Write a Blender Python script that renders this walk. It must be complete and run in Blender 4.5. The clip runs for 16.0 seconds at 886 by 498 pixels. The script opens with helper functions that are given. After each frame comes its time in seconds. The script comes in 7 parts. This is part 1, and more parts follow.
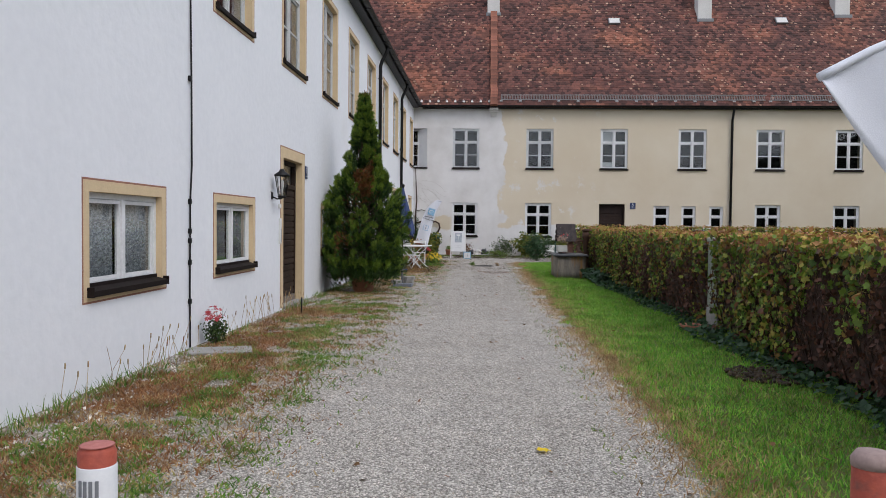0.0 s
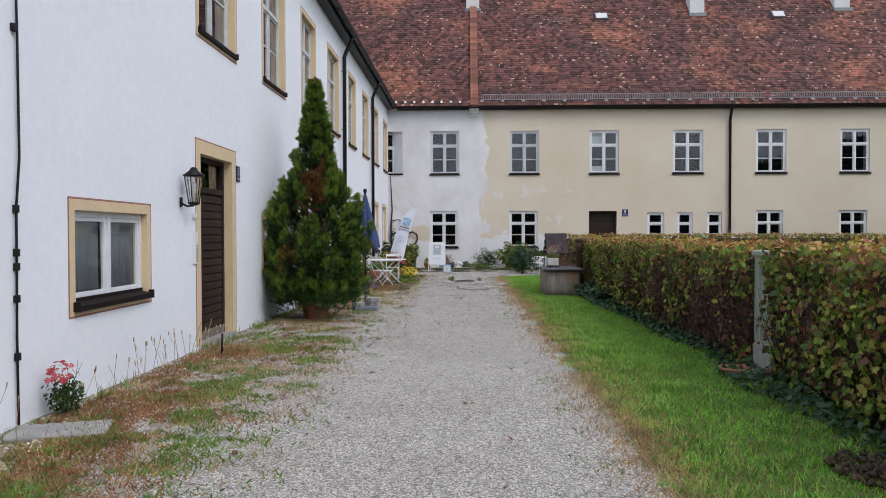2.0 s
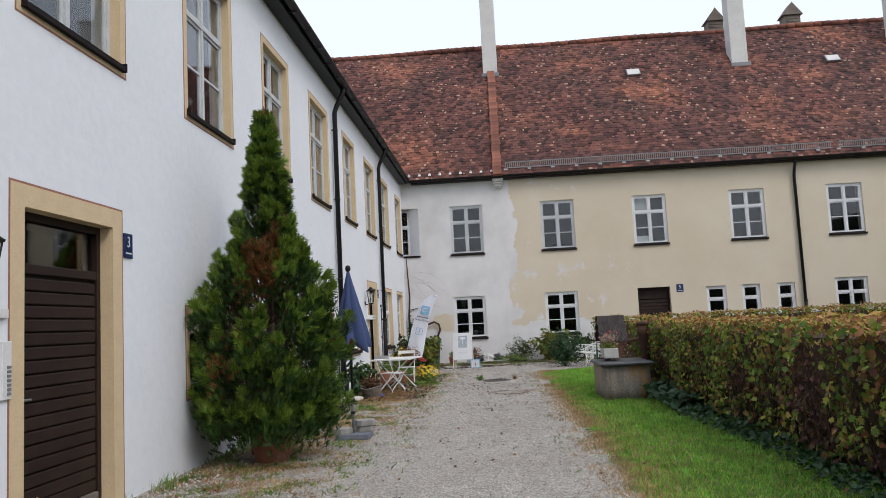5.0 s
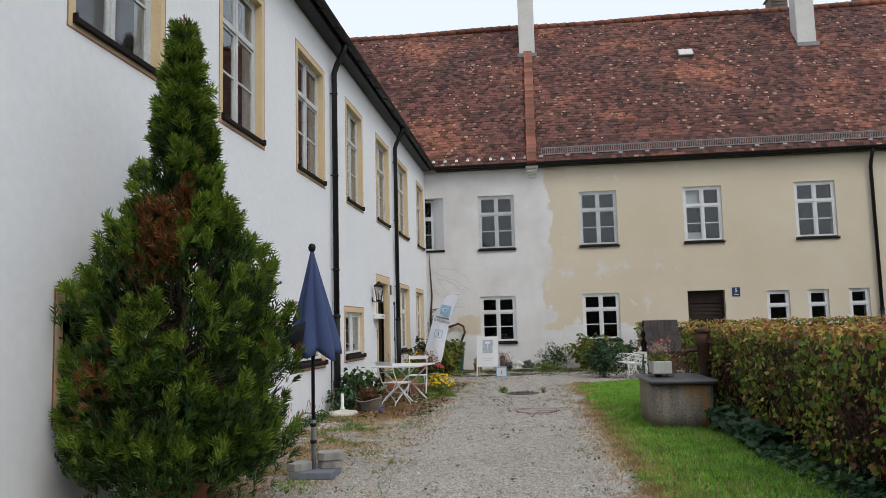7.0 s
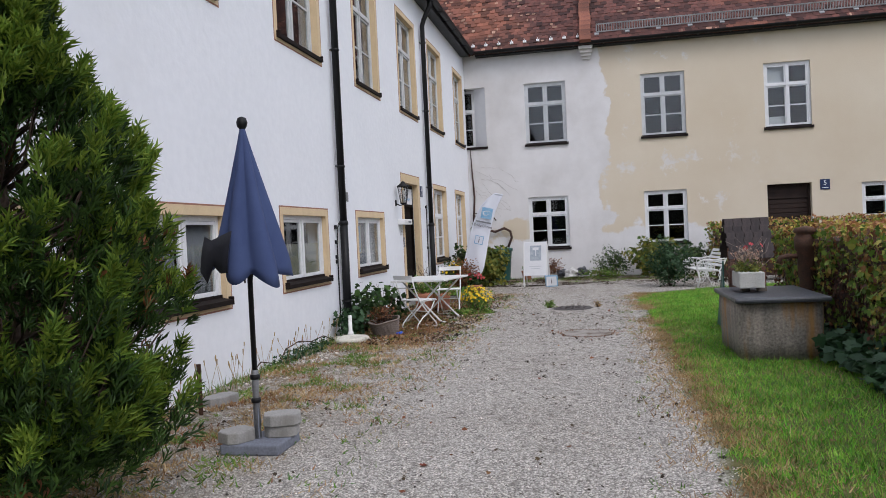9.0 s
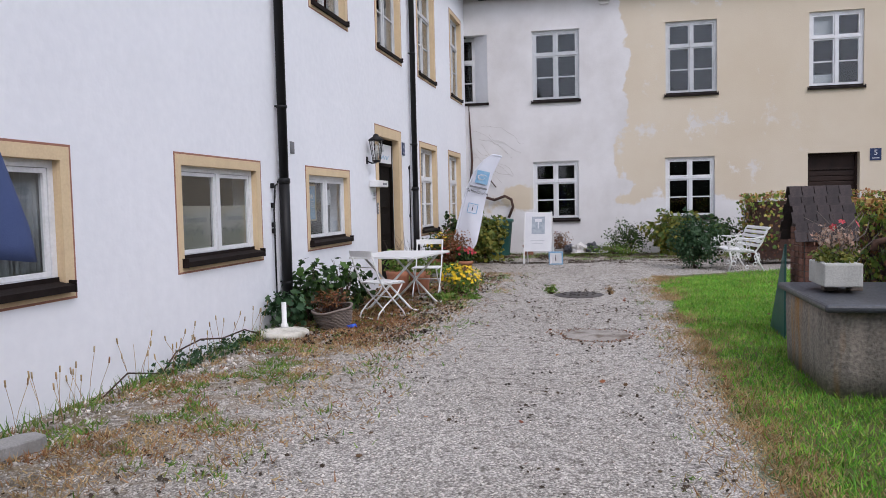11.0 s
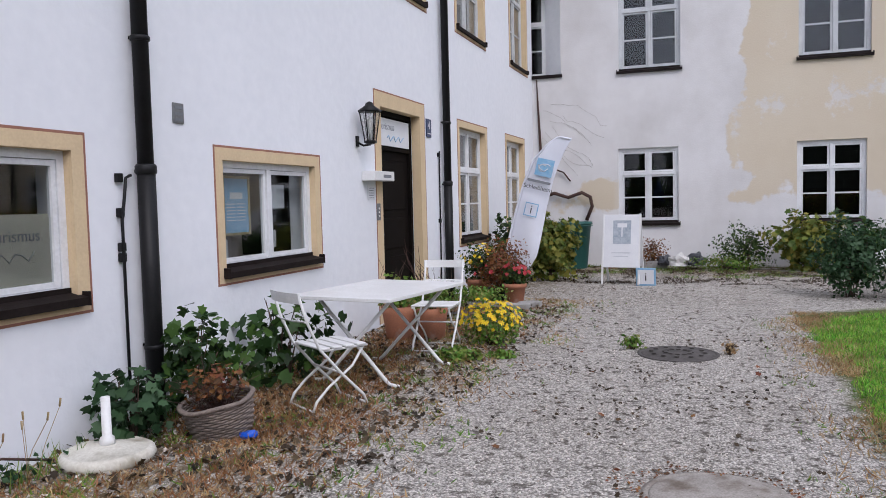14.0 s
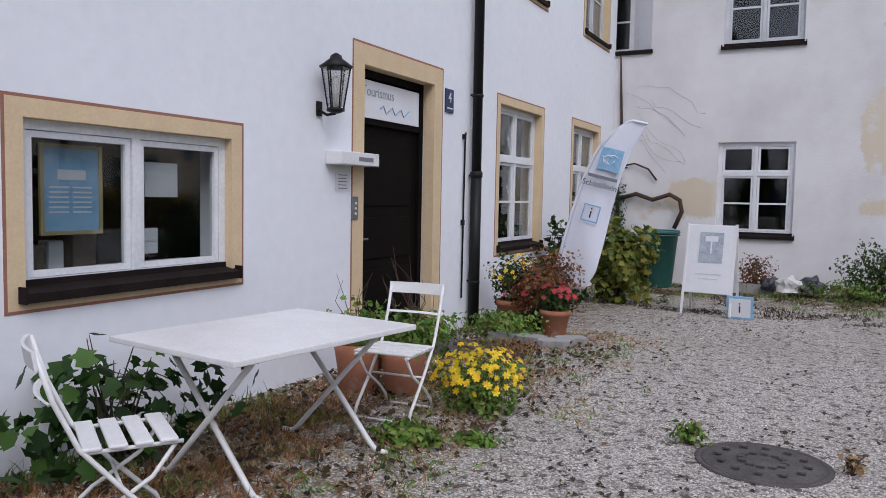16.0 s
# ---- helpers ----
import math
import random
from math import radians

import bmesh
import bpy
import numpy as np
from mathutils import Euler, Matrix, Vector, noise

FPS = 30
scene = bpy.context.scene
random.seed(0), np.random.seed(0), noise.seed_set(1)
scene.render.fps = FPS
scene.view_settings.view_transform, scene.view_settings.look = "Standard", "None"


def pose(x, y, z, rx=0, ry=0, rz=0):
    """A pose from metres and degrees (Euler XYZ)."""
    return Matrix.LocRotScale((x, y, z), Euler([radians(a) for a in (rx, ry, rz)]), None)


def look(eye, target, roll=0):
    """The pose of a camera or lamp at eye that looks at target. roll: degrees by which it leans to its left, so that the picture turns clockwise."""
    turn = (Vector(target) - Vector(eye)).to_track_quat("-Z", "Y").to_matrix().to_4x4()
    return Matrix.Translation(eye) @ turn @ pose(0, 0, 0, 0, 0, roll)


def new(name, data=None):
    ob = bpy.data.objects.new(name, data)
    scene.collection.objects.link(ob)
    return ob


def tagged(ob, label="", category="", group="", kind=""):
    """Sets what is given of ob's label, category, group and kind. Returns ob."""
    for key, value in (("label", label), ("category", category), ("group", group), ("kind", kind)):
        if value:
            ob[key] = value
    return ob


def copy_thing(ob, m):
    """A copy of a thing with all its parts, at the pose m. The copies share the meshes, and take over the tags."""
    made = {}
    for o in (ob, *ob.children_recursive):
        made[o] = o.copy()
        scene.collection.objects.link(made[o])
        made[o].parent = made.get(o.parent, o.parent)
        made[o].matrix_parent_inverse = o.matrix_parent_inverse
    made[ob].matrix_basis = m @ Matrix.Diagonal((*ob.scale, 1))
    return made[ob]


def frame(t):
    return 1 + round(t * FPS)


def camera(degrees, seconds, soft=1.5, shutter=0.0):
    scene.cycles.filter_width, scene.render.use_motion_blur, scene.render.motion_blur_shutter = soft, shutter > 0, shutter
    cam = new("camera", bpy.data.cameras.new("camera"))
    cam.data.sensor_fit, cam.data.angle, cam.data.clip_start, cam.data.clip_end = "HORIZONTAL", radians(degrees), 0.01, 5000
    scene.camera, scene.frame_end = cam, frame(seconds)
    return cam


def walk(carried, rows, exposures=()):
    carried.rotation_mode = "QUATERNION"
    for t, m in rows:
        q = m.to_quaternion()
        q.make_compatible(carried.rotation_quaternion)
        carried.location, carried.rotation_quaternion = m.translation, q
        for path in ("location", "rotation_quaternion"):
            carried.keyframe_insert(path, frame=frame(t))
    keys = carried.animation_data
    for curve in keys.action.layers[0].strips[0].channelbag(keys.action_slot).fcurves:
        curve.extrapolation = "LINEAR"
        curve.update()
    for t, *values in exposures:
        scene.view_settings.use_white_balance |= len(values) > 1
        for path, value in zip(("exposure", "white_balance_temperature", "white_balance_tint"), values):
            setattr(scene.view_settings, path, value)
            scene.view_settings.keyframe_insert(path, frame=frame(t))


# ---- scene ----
cam = camera(59.9, 16.0, soft=0.9)
METRES, EYE, TILT, LEAN, TURN = 22.7, 1.47, -0.48, 0.0, 3.0
ROWS = [
    (0.0, 0.0, 0.0, 0.0, 0.01, -1.37, -0.6),
    (0.5, 0.002, 0.0283, 0.0017, 0.22, -1.38, -0.18),
    (1.0, 0.0019, 0.06, 0.0026, 0.21, -2.63, -0.84),
    (1.5, 0.008, 0.0909, 0.0028, 0.27, -3.01, -1.3),
    (2.0, 0.0125, 0.1232, 0.0022, -1.15, -0.62, 0.12),
    (2.5, 0.0153, 0.1566, 0.0021, -3.35, 1.05, 0.29),
    (3.0, 0.0143, 0.1875, 0.0017, -3.16, 1.48, 1.86),
    (3.5, 0.0152, 0.2206, 0.0028, -2.36, 3.55, 2.89),
    (6.0, 0.0357, 0.3817, 0.005, 3.13, 6.23, 1.77),
    (6.5, 0.0399, 0.4137, 0.0043, 3.53, 6.26, 1.47),
    (7.0, 0.0432, 0.4436, 0.0043, 4.07, 6.31, 1.41),
    (7.5, 0.0457, 0.4741, 0.0048, 4.48, 6.19, 1.98),
    (8.0, 0.0493, 0.502, 0.0046, 7.55, 3.44, 4.17),
    (8.5, 0.0525, 0.5332, 0.0055, 6.02, 3.13, 2.93),
    (9.0, 0.0558, 0.5613, 0.0052, 8.53, -0.57, 2.65),
    (11.5, 0.0598, 0.7154, 0.0036, 9.65, -3.04, 0.73),
    (12.0, 0.0611, 0.747, 0.0044, 11.31, -3.12, 0.82),
    (12.5, 0.0592, 0.7807, 0.0051, 12.75, -2.96, 0.98),
    (13.0, 0.0609, 0.8125, 0.0059, 14.4, -3.1, 1.23),
    (13.5, 0.0597, 0.844, 0.0068, 15.89, -3.01, 1.44),
    (14.0, 0.0612, 0.8743, 0.0072, 16.22, -3.03, 1.25),
    (14.5, 0.0612, 0.9056, 0.0075, 16.7, -2.12, -1.12),
    (15.0, 0.0639, 0.9366, 0.0073, 18.93, -2.16, -1.09),
    (15.5, 0.0664, 0.9654, 0.0086, 21.48, -2.24, -1.11),
    (16.0, 0.0681, 0.9954, 0.0088, 24.14, -3.44, -1.29),
]
EXPOSURES = [(0.0, 0.24, 6250, 13), (1.5, 0.34, 6100, 13), (2.5, 0.36, 6050, 13), (3.5, 0.3, 6050, 13), (6.0, 0.26, 6450, 10), (7.0, 0.18, 6450, 9), (8.5, 0.28, 6250, 13), (9.0, 0.34, 6150, 15), (11.5, 0.47, 6100, 18), (12.5, 0.54, 6100, 18), (13.5, 0.45, 6050, 18), (14.5, 0.36, 6000, 18), (16.0, 0.22, 5950, 18)]
walk(cam, [(t, pose(0, 0, EYE, TILT, LEAN, TURN) @ pose(METRES * x, METRES * y, METRES * z, 90 + pitch, roll, yaw)) for t, x, y, z, yaw, pitch, roll in ROWS], EXPOSURES)

# ---- world, sun, exposure ----
world = bpy.data.worlds.new("overcast_sky")
scene.world = world
world.use_nodes = True
wn, wl = world.node_tree.nodes, world.node_tree.links
sky = wn.new("ShaderNodeTexSky")
sky.sky_type, sky.sun_disc = "NISHITA", False
sky.sun_elevation, sky.sun_rotation = radians(48), radians(137)
sky.air_density, sky.dust_density, sky.ozone_density = 1.0, 4.0, 1.0
cloud = wn.new("ShaderNodeMixRGB")
cloud.inputs[0].default_value = 0.72
cloud.inputs[2].default_value = (8.3, 8.8, 9.6, 1)
wl.new(sky.outputs[0], cloud.inputs[1])
wl.new(cloud.outputs[0], wn["Background"].inputs[0])
wn["Background"].inputs[1].default_value = 0.12
sun = new("sun", bpy.data.lights.new("sun", "SUN"))
sun.data.energy, sun.data.angle, sun.data.color = 0.9, radians(25), (1, 0.96, 0.9)
sun.matrix_world = look((16, -5, 24), (0, 12, 0))


# ---- materials ----
def material(name, base, second=None, rough=0.7, metal=0.0, scale=6.0, fine=60.0, bump=0.15, spread=0.5, per_object=0.0, per_island=0.0, spec=0.5, bump_size=0.01, stain=None, stain_scale=0.8, stain_low=0.55):
    """Two-scale noise between two colours, fine relief, and a stain of a third colour."""
    m = bpy.data.materials.new(name)
    m.use_nodes = True
    n, l = m.node_tree.nodes, m.node_tree.links
    p = n["Principled BSDF"]
    p.inputs["Metallic"].default_value = metal
    p.inputs["Specular IOR Level"].default_value = spec
    second = second or tuple(c * 0.78 for c in base)
    co = n.new("ShaderNodeTexCoord")
    big = n.new("ShaderNodeTexNoise")
    big.inputs["Scale"].default_value, big.inputs["Detail"].default_value = scale, 6
    small = n.new("ShaderNodeTexNoise")
    small.inputs["Scale"].default_value, small.inputs["Detail"].default_value = fine, 4
    l.new(co.outputs["Object"], big.inputs["Vector"])
    l.new(co.outputs["Object"], small.inputs["Vector"])
    mean = n.new("ShaderNodeMath")
    mean.operation = "ADD"
    l.new(big.outputs[0], mean.inputs[0])
    l.new(small.outputs[0], mean.inputs[1])
    ramp = n.new("ShaderNodeMapRange")
    ramp.inputs[1].default_value, ramp.inputs[2].default_value = 1 - spread / 2, 1 + spread / 2
    l.new(mean.outputs[0], ramp.inputs[0])
    mix = n.new("ShaderNodeMixRGB")
    mix.inputs[1].default_value, mix.inputs[2].default_value = (*base, 1), (*second, 1)
    l.new(ramp.outputs[0], mix.inputs[0])
    out = mix.outputs[0]
    if stain:
        st = n.new("ShaderNodeTexNoise")
        st.inputs["Scale"].default_value, st.inputs["Detail"].default_value = stain_scale, 8
        l.new(co.outputs["Object"], st.inputs["Vector"])
        cut = n.new("ShaderNodeMapRange")
        cut.inputs[1].default_value, cut.inputs[2].default_value = stain_low, stain_low + 0.15
        l.new(st.outputs[0], cut.inputs[0])
        mx = n.new("ShaderNodeMixRGB")
        mx.inputs[2].default_value = (*stain, 1)
        l.new(cut.outputs[0], mx.inputs[0])
        l.new(out, mx.inputs[1])
        out = mx.outputs[0]
    if per_object or per_island:
        hsv = n.new("ShaderNodeHueSaturation")
        rnd = n.new("ShaderNodeObjectInfo").outputs["Random"] if per_object else n.new("ShaderNodeNewGeometry").outputs["Random Per Island"]
        amount = per_object or per_island
        r = n.new("ShaderNodeMapRange")
        r.inputs[3].default_value, r.inputs[4].default_value = 1 - amount, 1 + amount
        l.new(rnd, r.inputs[0])
        l.new(r.outputs[0], hsv.inputs["Value"])
        l.new(out, hsv.inputs["Color"])
        out = hsv.outputs[0]
    l.new(out, p.inputs["Base Color"])
    rr = n.new("ShaderNodeMapRange")
    rr.inputs[3].default_value, rr.inputs[4].default_value = max(0.02, rough - 0.1), min(1, rough + 0.1)
    l.new(small.outputs[0], rr.inputs[0])
    l.new(rr.outputs[0], p.inputs["Roughness"])
    if bump:
        b = n.new("ShaderNodeBump")
        b.inputs["Strength"].default_value, b.inputs["Distance"].default_value = bump, bump_size
        l.new(mean.outputs[0], b.inputs["Height"])
        l.new(b.outputs[0], p.inputs["Normal"])
    return m


def leaf_material(name, colours, rough=0.55, through_light=0.25):
    """Foliage whose pieces take one of several colours each."""
    m = bpy.data.materials.new(name)
    m.use_nodes = True
    n, l = m.node_tree.nodes, m.node_tree.links
    p = n["Principled BSDF"]
    ramp = n.new("ShaderNodeValToRGB")
    ramp.color_ramp.interpolation = "LINEAR"
    while len(ramp.color_ramp.elements) < len(colours):
        ramp.color_ramp.elements.new(0.5)
    for i, c in enumerate(colours):
        ramp.color_ramp.elements[i].position = i / max(1, len(colours) - 1)
        ramp.color_ramp.elements[i].color = (*c, 1)
    l.new(n.new("ShaderNodeNewGeometry").outputs["Random Per Island"], ramp.inputs[0])
    co = n.new("ShaderNodeTexCoord")
    nz = n.new("ShaderNodeTexNoise")
    nz.inputs["Scale"].default_value = 3
    l.new(co.outputs["Object"], nz.inputs["Vector"])
    hsv = n.new("ShaderNodeHueSaturation")
    mr = n.new("ShaderNodeMapRange")
    mr.inputs[1].default_value, mr.inputs[2].default_value = 0.3, 0.7
    mr.inputs[3].default_value, mr.inputs[4].default_value = 0.7, 1.3
    l.new(nz.outputs[0], mr.inputs[0])
    l.new(mr.outputs[0], hsv.inputs["Value"])
    l.new(ramp.outputs[0], hsv.inputs["Color"])
    l.new(hsv.outputs[0], p.inputs["Base Color"])
    p.inputs["Roughness"].default_value = rough
    p.inputs["Specular IOR Level"].default_value = 0.3
    tr = n.new("ShaderNodeBsdfTranslucent")
    l.new(hsv.outputs[0], tr.inputs["Color"])
    mix = n.new("ShaderNodeMixShader")
    mix.inputs[0].default_value = through_light
    l.new(p.outputs[0], mix.inputs[1])
    l.new(tr.outputs[0], mix.inputs[2])
    l.new(mix.outputs[0], n["Material Output"].inputs["Surface"])
    return m


WHITE_WALL = material("white_lime_plaster", (0.785, 0.80, 0.825), (0.74, 0.757, 0.785), 0.9, scale=0.8, fine=9, bump=0.3, bump_size=0.02, stain=(0.70, 0.71, 0.72), stain_scale=0.45, stain_low=0.62)
OCHRE = material("ochre_surround_paint", (0.66, 0.515, 0.315), (0.59, 0.45, 0.28), 0.85, fine=50, bump=0.2)
RED_LINE = material("red_brown_line_paint", (0.33, 0.15, 0.10), None, 0.85)
WINDOW_WHITE = material("white_window_paint", (0.74, 0.75, 0.76), (0.62, 0.63, 0.64), 0.45, scale=4, fine=40, bump=0.08)
WINDOW_GREY = material("grey_weathered_window_paint", (0.60, 0.62, 0.63), (0.45, 0.46, 0.47), 0.5, scale=4, fine=40, bump=0.1)
SILL_BROWN = material("dark_brown_sill_metal", (0.009, 0.006, 0.005), (0.018, 0.013, 0.012), 0.7, spec=0.12, scale=5)
BLACK_PIPE = material("black_painted_metal", (0.006, 0.006, 0.007), (0.011, 0.011, 0.011), 0.5, spec=0.25, scale=3)
CONCRETE = material("grey_concrete", (0.34, 0.33, 0.31), (0.24, 0.235, 0.22), 0.9, scale=5, fine=80, bump=0.4, stain=(0.19, 0.18, 0.16), stain_scale=3)
# near-black in place of the shade inside the rooms
DARK_ROOM = material("unlit_room_black", (0.008, 0.008, 0.008), None, 0.9, spec=0.1)
DOOR_DARK = material("blackened_door_wood", (0.003, 0.002, 0.002), (0.007, 0.005, 0.004), 0.7, scale=3, fine=70, bump=0.25, spec=0.1)
BROWN_WOOD = material("dark_brown_door_wood", (0.016, 0.009, 0.007), (0.034, 0.019, 0.014), 0.6, spec=0.25, scale=3, fine=70, bump=0.25)
WHITE_METAL = material("white_enamel", (0.74, 0.74, 0.73), (0.66, 0.66, 0.64), 0.4, scale=5, fine=60, bump=0.05)


def glass_material(name, tint=(0.62, 0.66, 0.67)):
    m = bpy.data.materials.new(name)
    m.use_nodes = True
    n, l = m.node_tree.nodes, m.node_tree.links
    p = n["Principled BSDF"]
    p.inputs["Base Color"].default_value = (*tint, 1)
    p.inputs["Roughness"].default_value = 0.02
    p.inputs["Transmission Weight"].default_value = 1
    p.inputs["IOR"].default_value = 1.5
    nz, b = n.new("ShaderNodeTexNoise"), n.new("ShaderNodeBump")
    nz.inputs["Scale"].default_value = 2.5
    b.inputs["Strength"].default_value, b.inputs["Distance"].default_value = 0.03, 0.02
    l.new(nz.outputs[0], b.inputs["Height"])
    l.new(b.outputs[0], p.inputs["Normal"])
    return m


GLASS = glass_material("old_window_glass")


def facade_material():
    """Ochre lime wash that has worn off to white towards the corner and along the foot of the wall."""
    m = bpy.data.materials.new("worn_ochre_lime_wash")
    m.use_nodes = True
    n, l = m.node_tree.nodes, m.node_tree.links
    p = n["Principled BSDF"]
    p.inputs["Roughness"].default_value = 0.92
    co = n.new("ShaderNodeTexCoord")
    xyz = n.new("ShaderNodeSeparateXYZ")
    l.new(co.outputs["Object"], xyz.inputs[0])

    def math_node(op, a, b):
        k = n.new("ShaderNodeMath")
        k.operation = op
        for i, v in enumerate((a, b)):
            if isinstance(v, (int, float)):
                k.inputs[i].default_value = v
            else:
                l.new(v, k.inputs[i])
        return k.outputs[0]

    def noise_node(scale, detail, rough=0.6):
        k = n.new("ShaderNodeTexNoise")
        k.inputs["Scale"].default_value, k.inputs["Detail"].default_value, k.inputs["Roughness"].default_value = scale, detail, rough
        l.new(co.outputs["Object"], k.inputs["Vector"])
        return k.outputs[0]

    def step(v, lo, hi):
        k = n.new("ShaderNodeMapRange")
        k.inputs[1].default_value, k.inputs[2].default_value = lo, hi
        l.new(v, k.inputs[0])
        return k.outputs[0]

    def mix(f, a, b):
        k = n.new("ShaderNodeMixRGB")
        for i, v in enumerate((f, a, b)):
            if isinstance(v, tuple):
                k.inputs[i].default_value = (*v, 1)
            else:
                l.new(v, k.inputs[i])
        return k.outputs[0]

    ragged = math_node("MULTIPLY", math_node("SUBTRACT", noise_node(0.9, 8), 0.5), 2.4)
    side = step(math_node("ADD", xyz.outputs[0], ragged), 0.86, 0.94)
    foot_line = math_node("ADD", xyz.outputs[2], math_node("MULTIPLY", ragged, 0.9))
    foot = step(foot_line, 1.32, 1.42)
    ochre = math_node("MULTIPLY", side, foot)
    patch = math_node("MULTIPLY", step(math_node("ADD", xyz.outputs[0], ragged), -2.75, -2.6), step(math_node("SUBTRACT", -1.35, xyz.outputs[0]), 0.0, 0.3))
    low = math_node("MULTIPLY", step(math_node("SUBTRACT", math_node("ADD", 1.9, math_node("MULTIPLY", ragged, 0.6)), xyz.outputs[2]), 0.0, 0.06), step(foot_line, 1.2, 1.3))
    ochre = math_node("MAXIMUM", ochre, math_node("MULTIPLY", patch, low))
    spots = math_node("MULTIPLY", step(noise_node(0.8, 9, 0.7), 0.575, 0.62), step(math_node("SUBTRACT", 5.0, xyz.outputs[0]), -1.0, 1.0))
    ochre = math_node("MULTIPLY", ochre, math_node("SUBTRACT", 1, math_node("MULTIPLY", spots, 0.75)))
    wash = mix(step(noise_node(0.35, 6), 0.35, 0.65), (0.578, 0.497, 0.372), (0.632, 0.563, 0.443))
    bare = mix(step(noise_node(0.7, 8), 0.4, 0.7), (0.69, 0.68, 0.675), (0.56, 0.545, 0.53))
    l.new(mix(ochre, bare, wash), p.inputs["Base Color"])
    b = n.new("ShaderNodeBump")
    b.inputs["Strength"].default_value, b.inputs["Distance"].default_value = 0.3, 0.012
    l.new(math_node("ADD", noise_node(30, 4), math_node("MULTIPLY", ochre, 0.5)), b.inputs["Height"])
    l.new(b.outputs[0], p.inputs["Normal"])
    return m


FACADE = facade_material()


# ---- building blocks ----
def box(bm, x0, y0, z0, x1, y1, z1, bevel=0.0, m=None):
    vs = [bm.verts.new(c) for c in ((x0, y0, z0), (x1, y0, z0), (x1, y1, z0), (x0, y1, z0), (x0, y0, z1), (x1, y0, z1), (x1, y1, z1), (x0, y1, z1))]
    fs = [bm.faces.new([vs[i] for i in q]) for q in ((3, 2, 1, 0), (4, 5, 6, 7), (0, 1, 5, 4), (1, 2, 6, 5), (2, 3, 7, 6), (3, 0, 4, 7))]
    if bevel:
        edges = list({e for f in fs for e in f.edges})
        made = bmesh.ops.bevel(bm, geom=edges, offset=bevel, segments=2, affect="EDGES", profile=0.5)
        vs = list({v for f in made["faces"] for v in f.verts} | {v for v in vs if v.is_valid})
    if m is not None:
        bmesh.ops.transform(bm, matrix=m, verts=[v for v in vs if v.is_valid])
    return vs


def tube(bm, points, radius, sides=8, closed=False, radii=None):
    """A round bar along points."""
    pts = [Vector(p) for p in points]
    rings, last = [], None
    for i, p in enumerate(pts):
        a, b = pts[max(0, i - 1)], pts[min(len(pts) - 1, i + 1)]
        if closed:
            a, b = pts[i - 1], pts[(i + 1) % len(pts)]
        d = (b - a).normalized()
        side = d.cross(Vector((0, 0, 1)) if abs(d.z) < 0.95 else Vector((1, 0, 0))).normalized() if last is None else (last - d * last.dot(d)).normalized()
        last = side
        up = side.cross(d)
        r = radii[i] if radii else radius
        rings.append([bm.verts.new(p + (side * math.cos(k) + up * math.sin(k)) * r) for k in (2 * math.pi * j / sides for j in range(sides))])
    pairs = list(zip(rings, rings[1:])) + ([(rings[-1], rings[0])] if closed else [])
    for r0, r1 in pairs:
        for j in range(sides):
            f = bm.faces.new((r0[j], r0[(j + 1) % sides], r1[(j + 1) % sides], r1[j]))
            f.smooth = True
    if not closed:
        bm.faces.new(rings[0][::-1])
        bm.faces.new(rings[-1])


def lathe(bm, profile, sides=24, centre=(0, 0, 0)):
    """A turned shape from (radius, height) pairs."""
    cx, cy, cz = centre
    rings = [[bm.verts.new((cx + r * math.cos(2 * math.pi * j / sides), cy + r * math.sin(2 * math.pi * j / sides), cz + z)) for j in range(sides)] for r, z in profile]
    for r0, r1 in zip(rings, rings[1:]):
        for j in range(sides):
            f = bm.faces.new((r0[j], r0[(j + 1) % sides], r1[(j + 1) % sides], r1[j]))
            f.smooth = True
    bm.faces.new(rings[0][::-1])
    bm.faces.new(rings[-1])


def finish(name, bm, mat):
    bmesh.ops.recalc_face_normals(bm, faces=bm.faces)
    me = bpy.data.meshes.new(name)
    bm.to_mesh(me)
    bm.free()
    for k in (mat if isinstance(mat, (list, tuple)) else [mat]):
        me.materials.append(k)
    return new(name, me)


def part(name, bm, mat, parent, label=""):
    """Links a bmesh as one mesh under a thing or a part, in its parent's own space."""
    ob = finish(name, bm, mat)
    ob.parent = parent
    return tagged(ob, label) if label else ob


def thing(name, m, label, category, group="", kind=""):
    ob = new(name)
    ob.empty_display_size = 0.1
    ob.matrix_world = m
    return tagged(ob, label, category, group, kind)


def single(name, bm, mat, label, category, group="", kind="", m=None):
    ob = finish(name, bm, mat)
    if m is not None:
        ob.matrix_world = m
    return tagged(ob, label, category, group, kind)


def plate(bm, x0, x1, y0, y1, z0, z1, bevel=0.0):
    return box(bm, x0, y0, z0, x1, y1, z1, bevel)


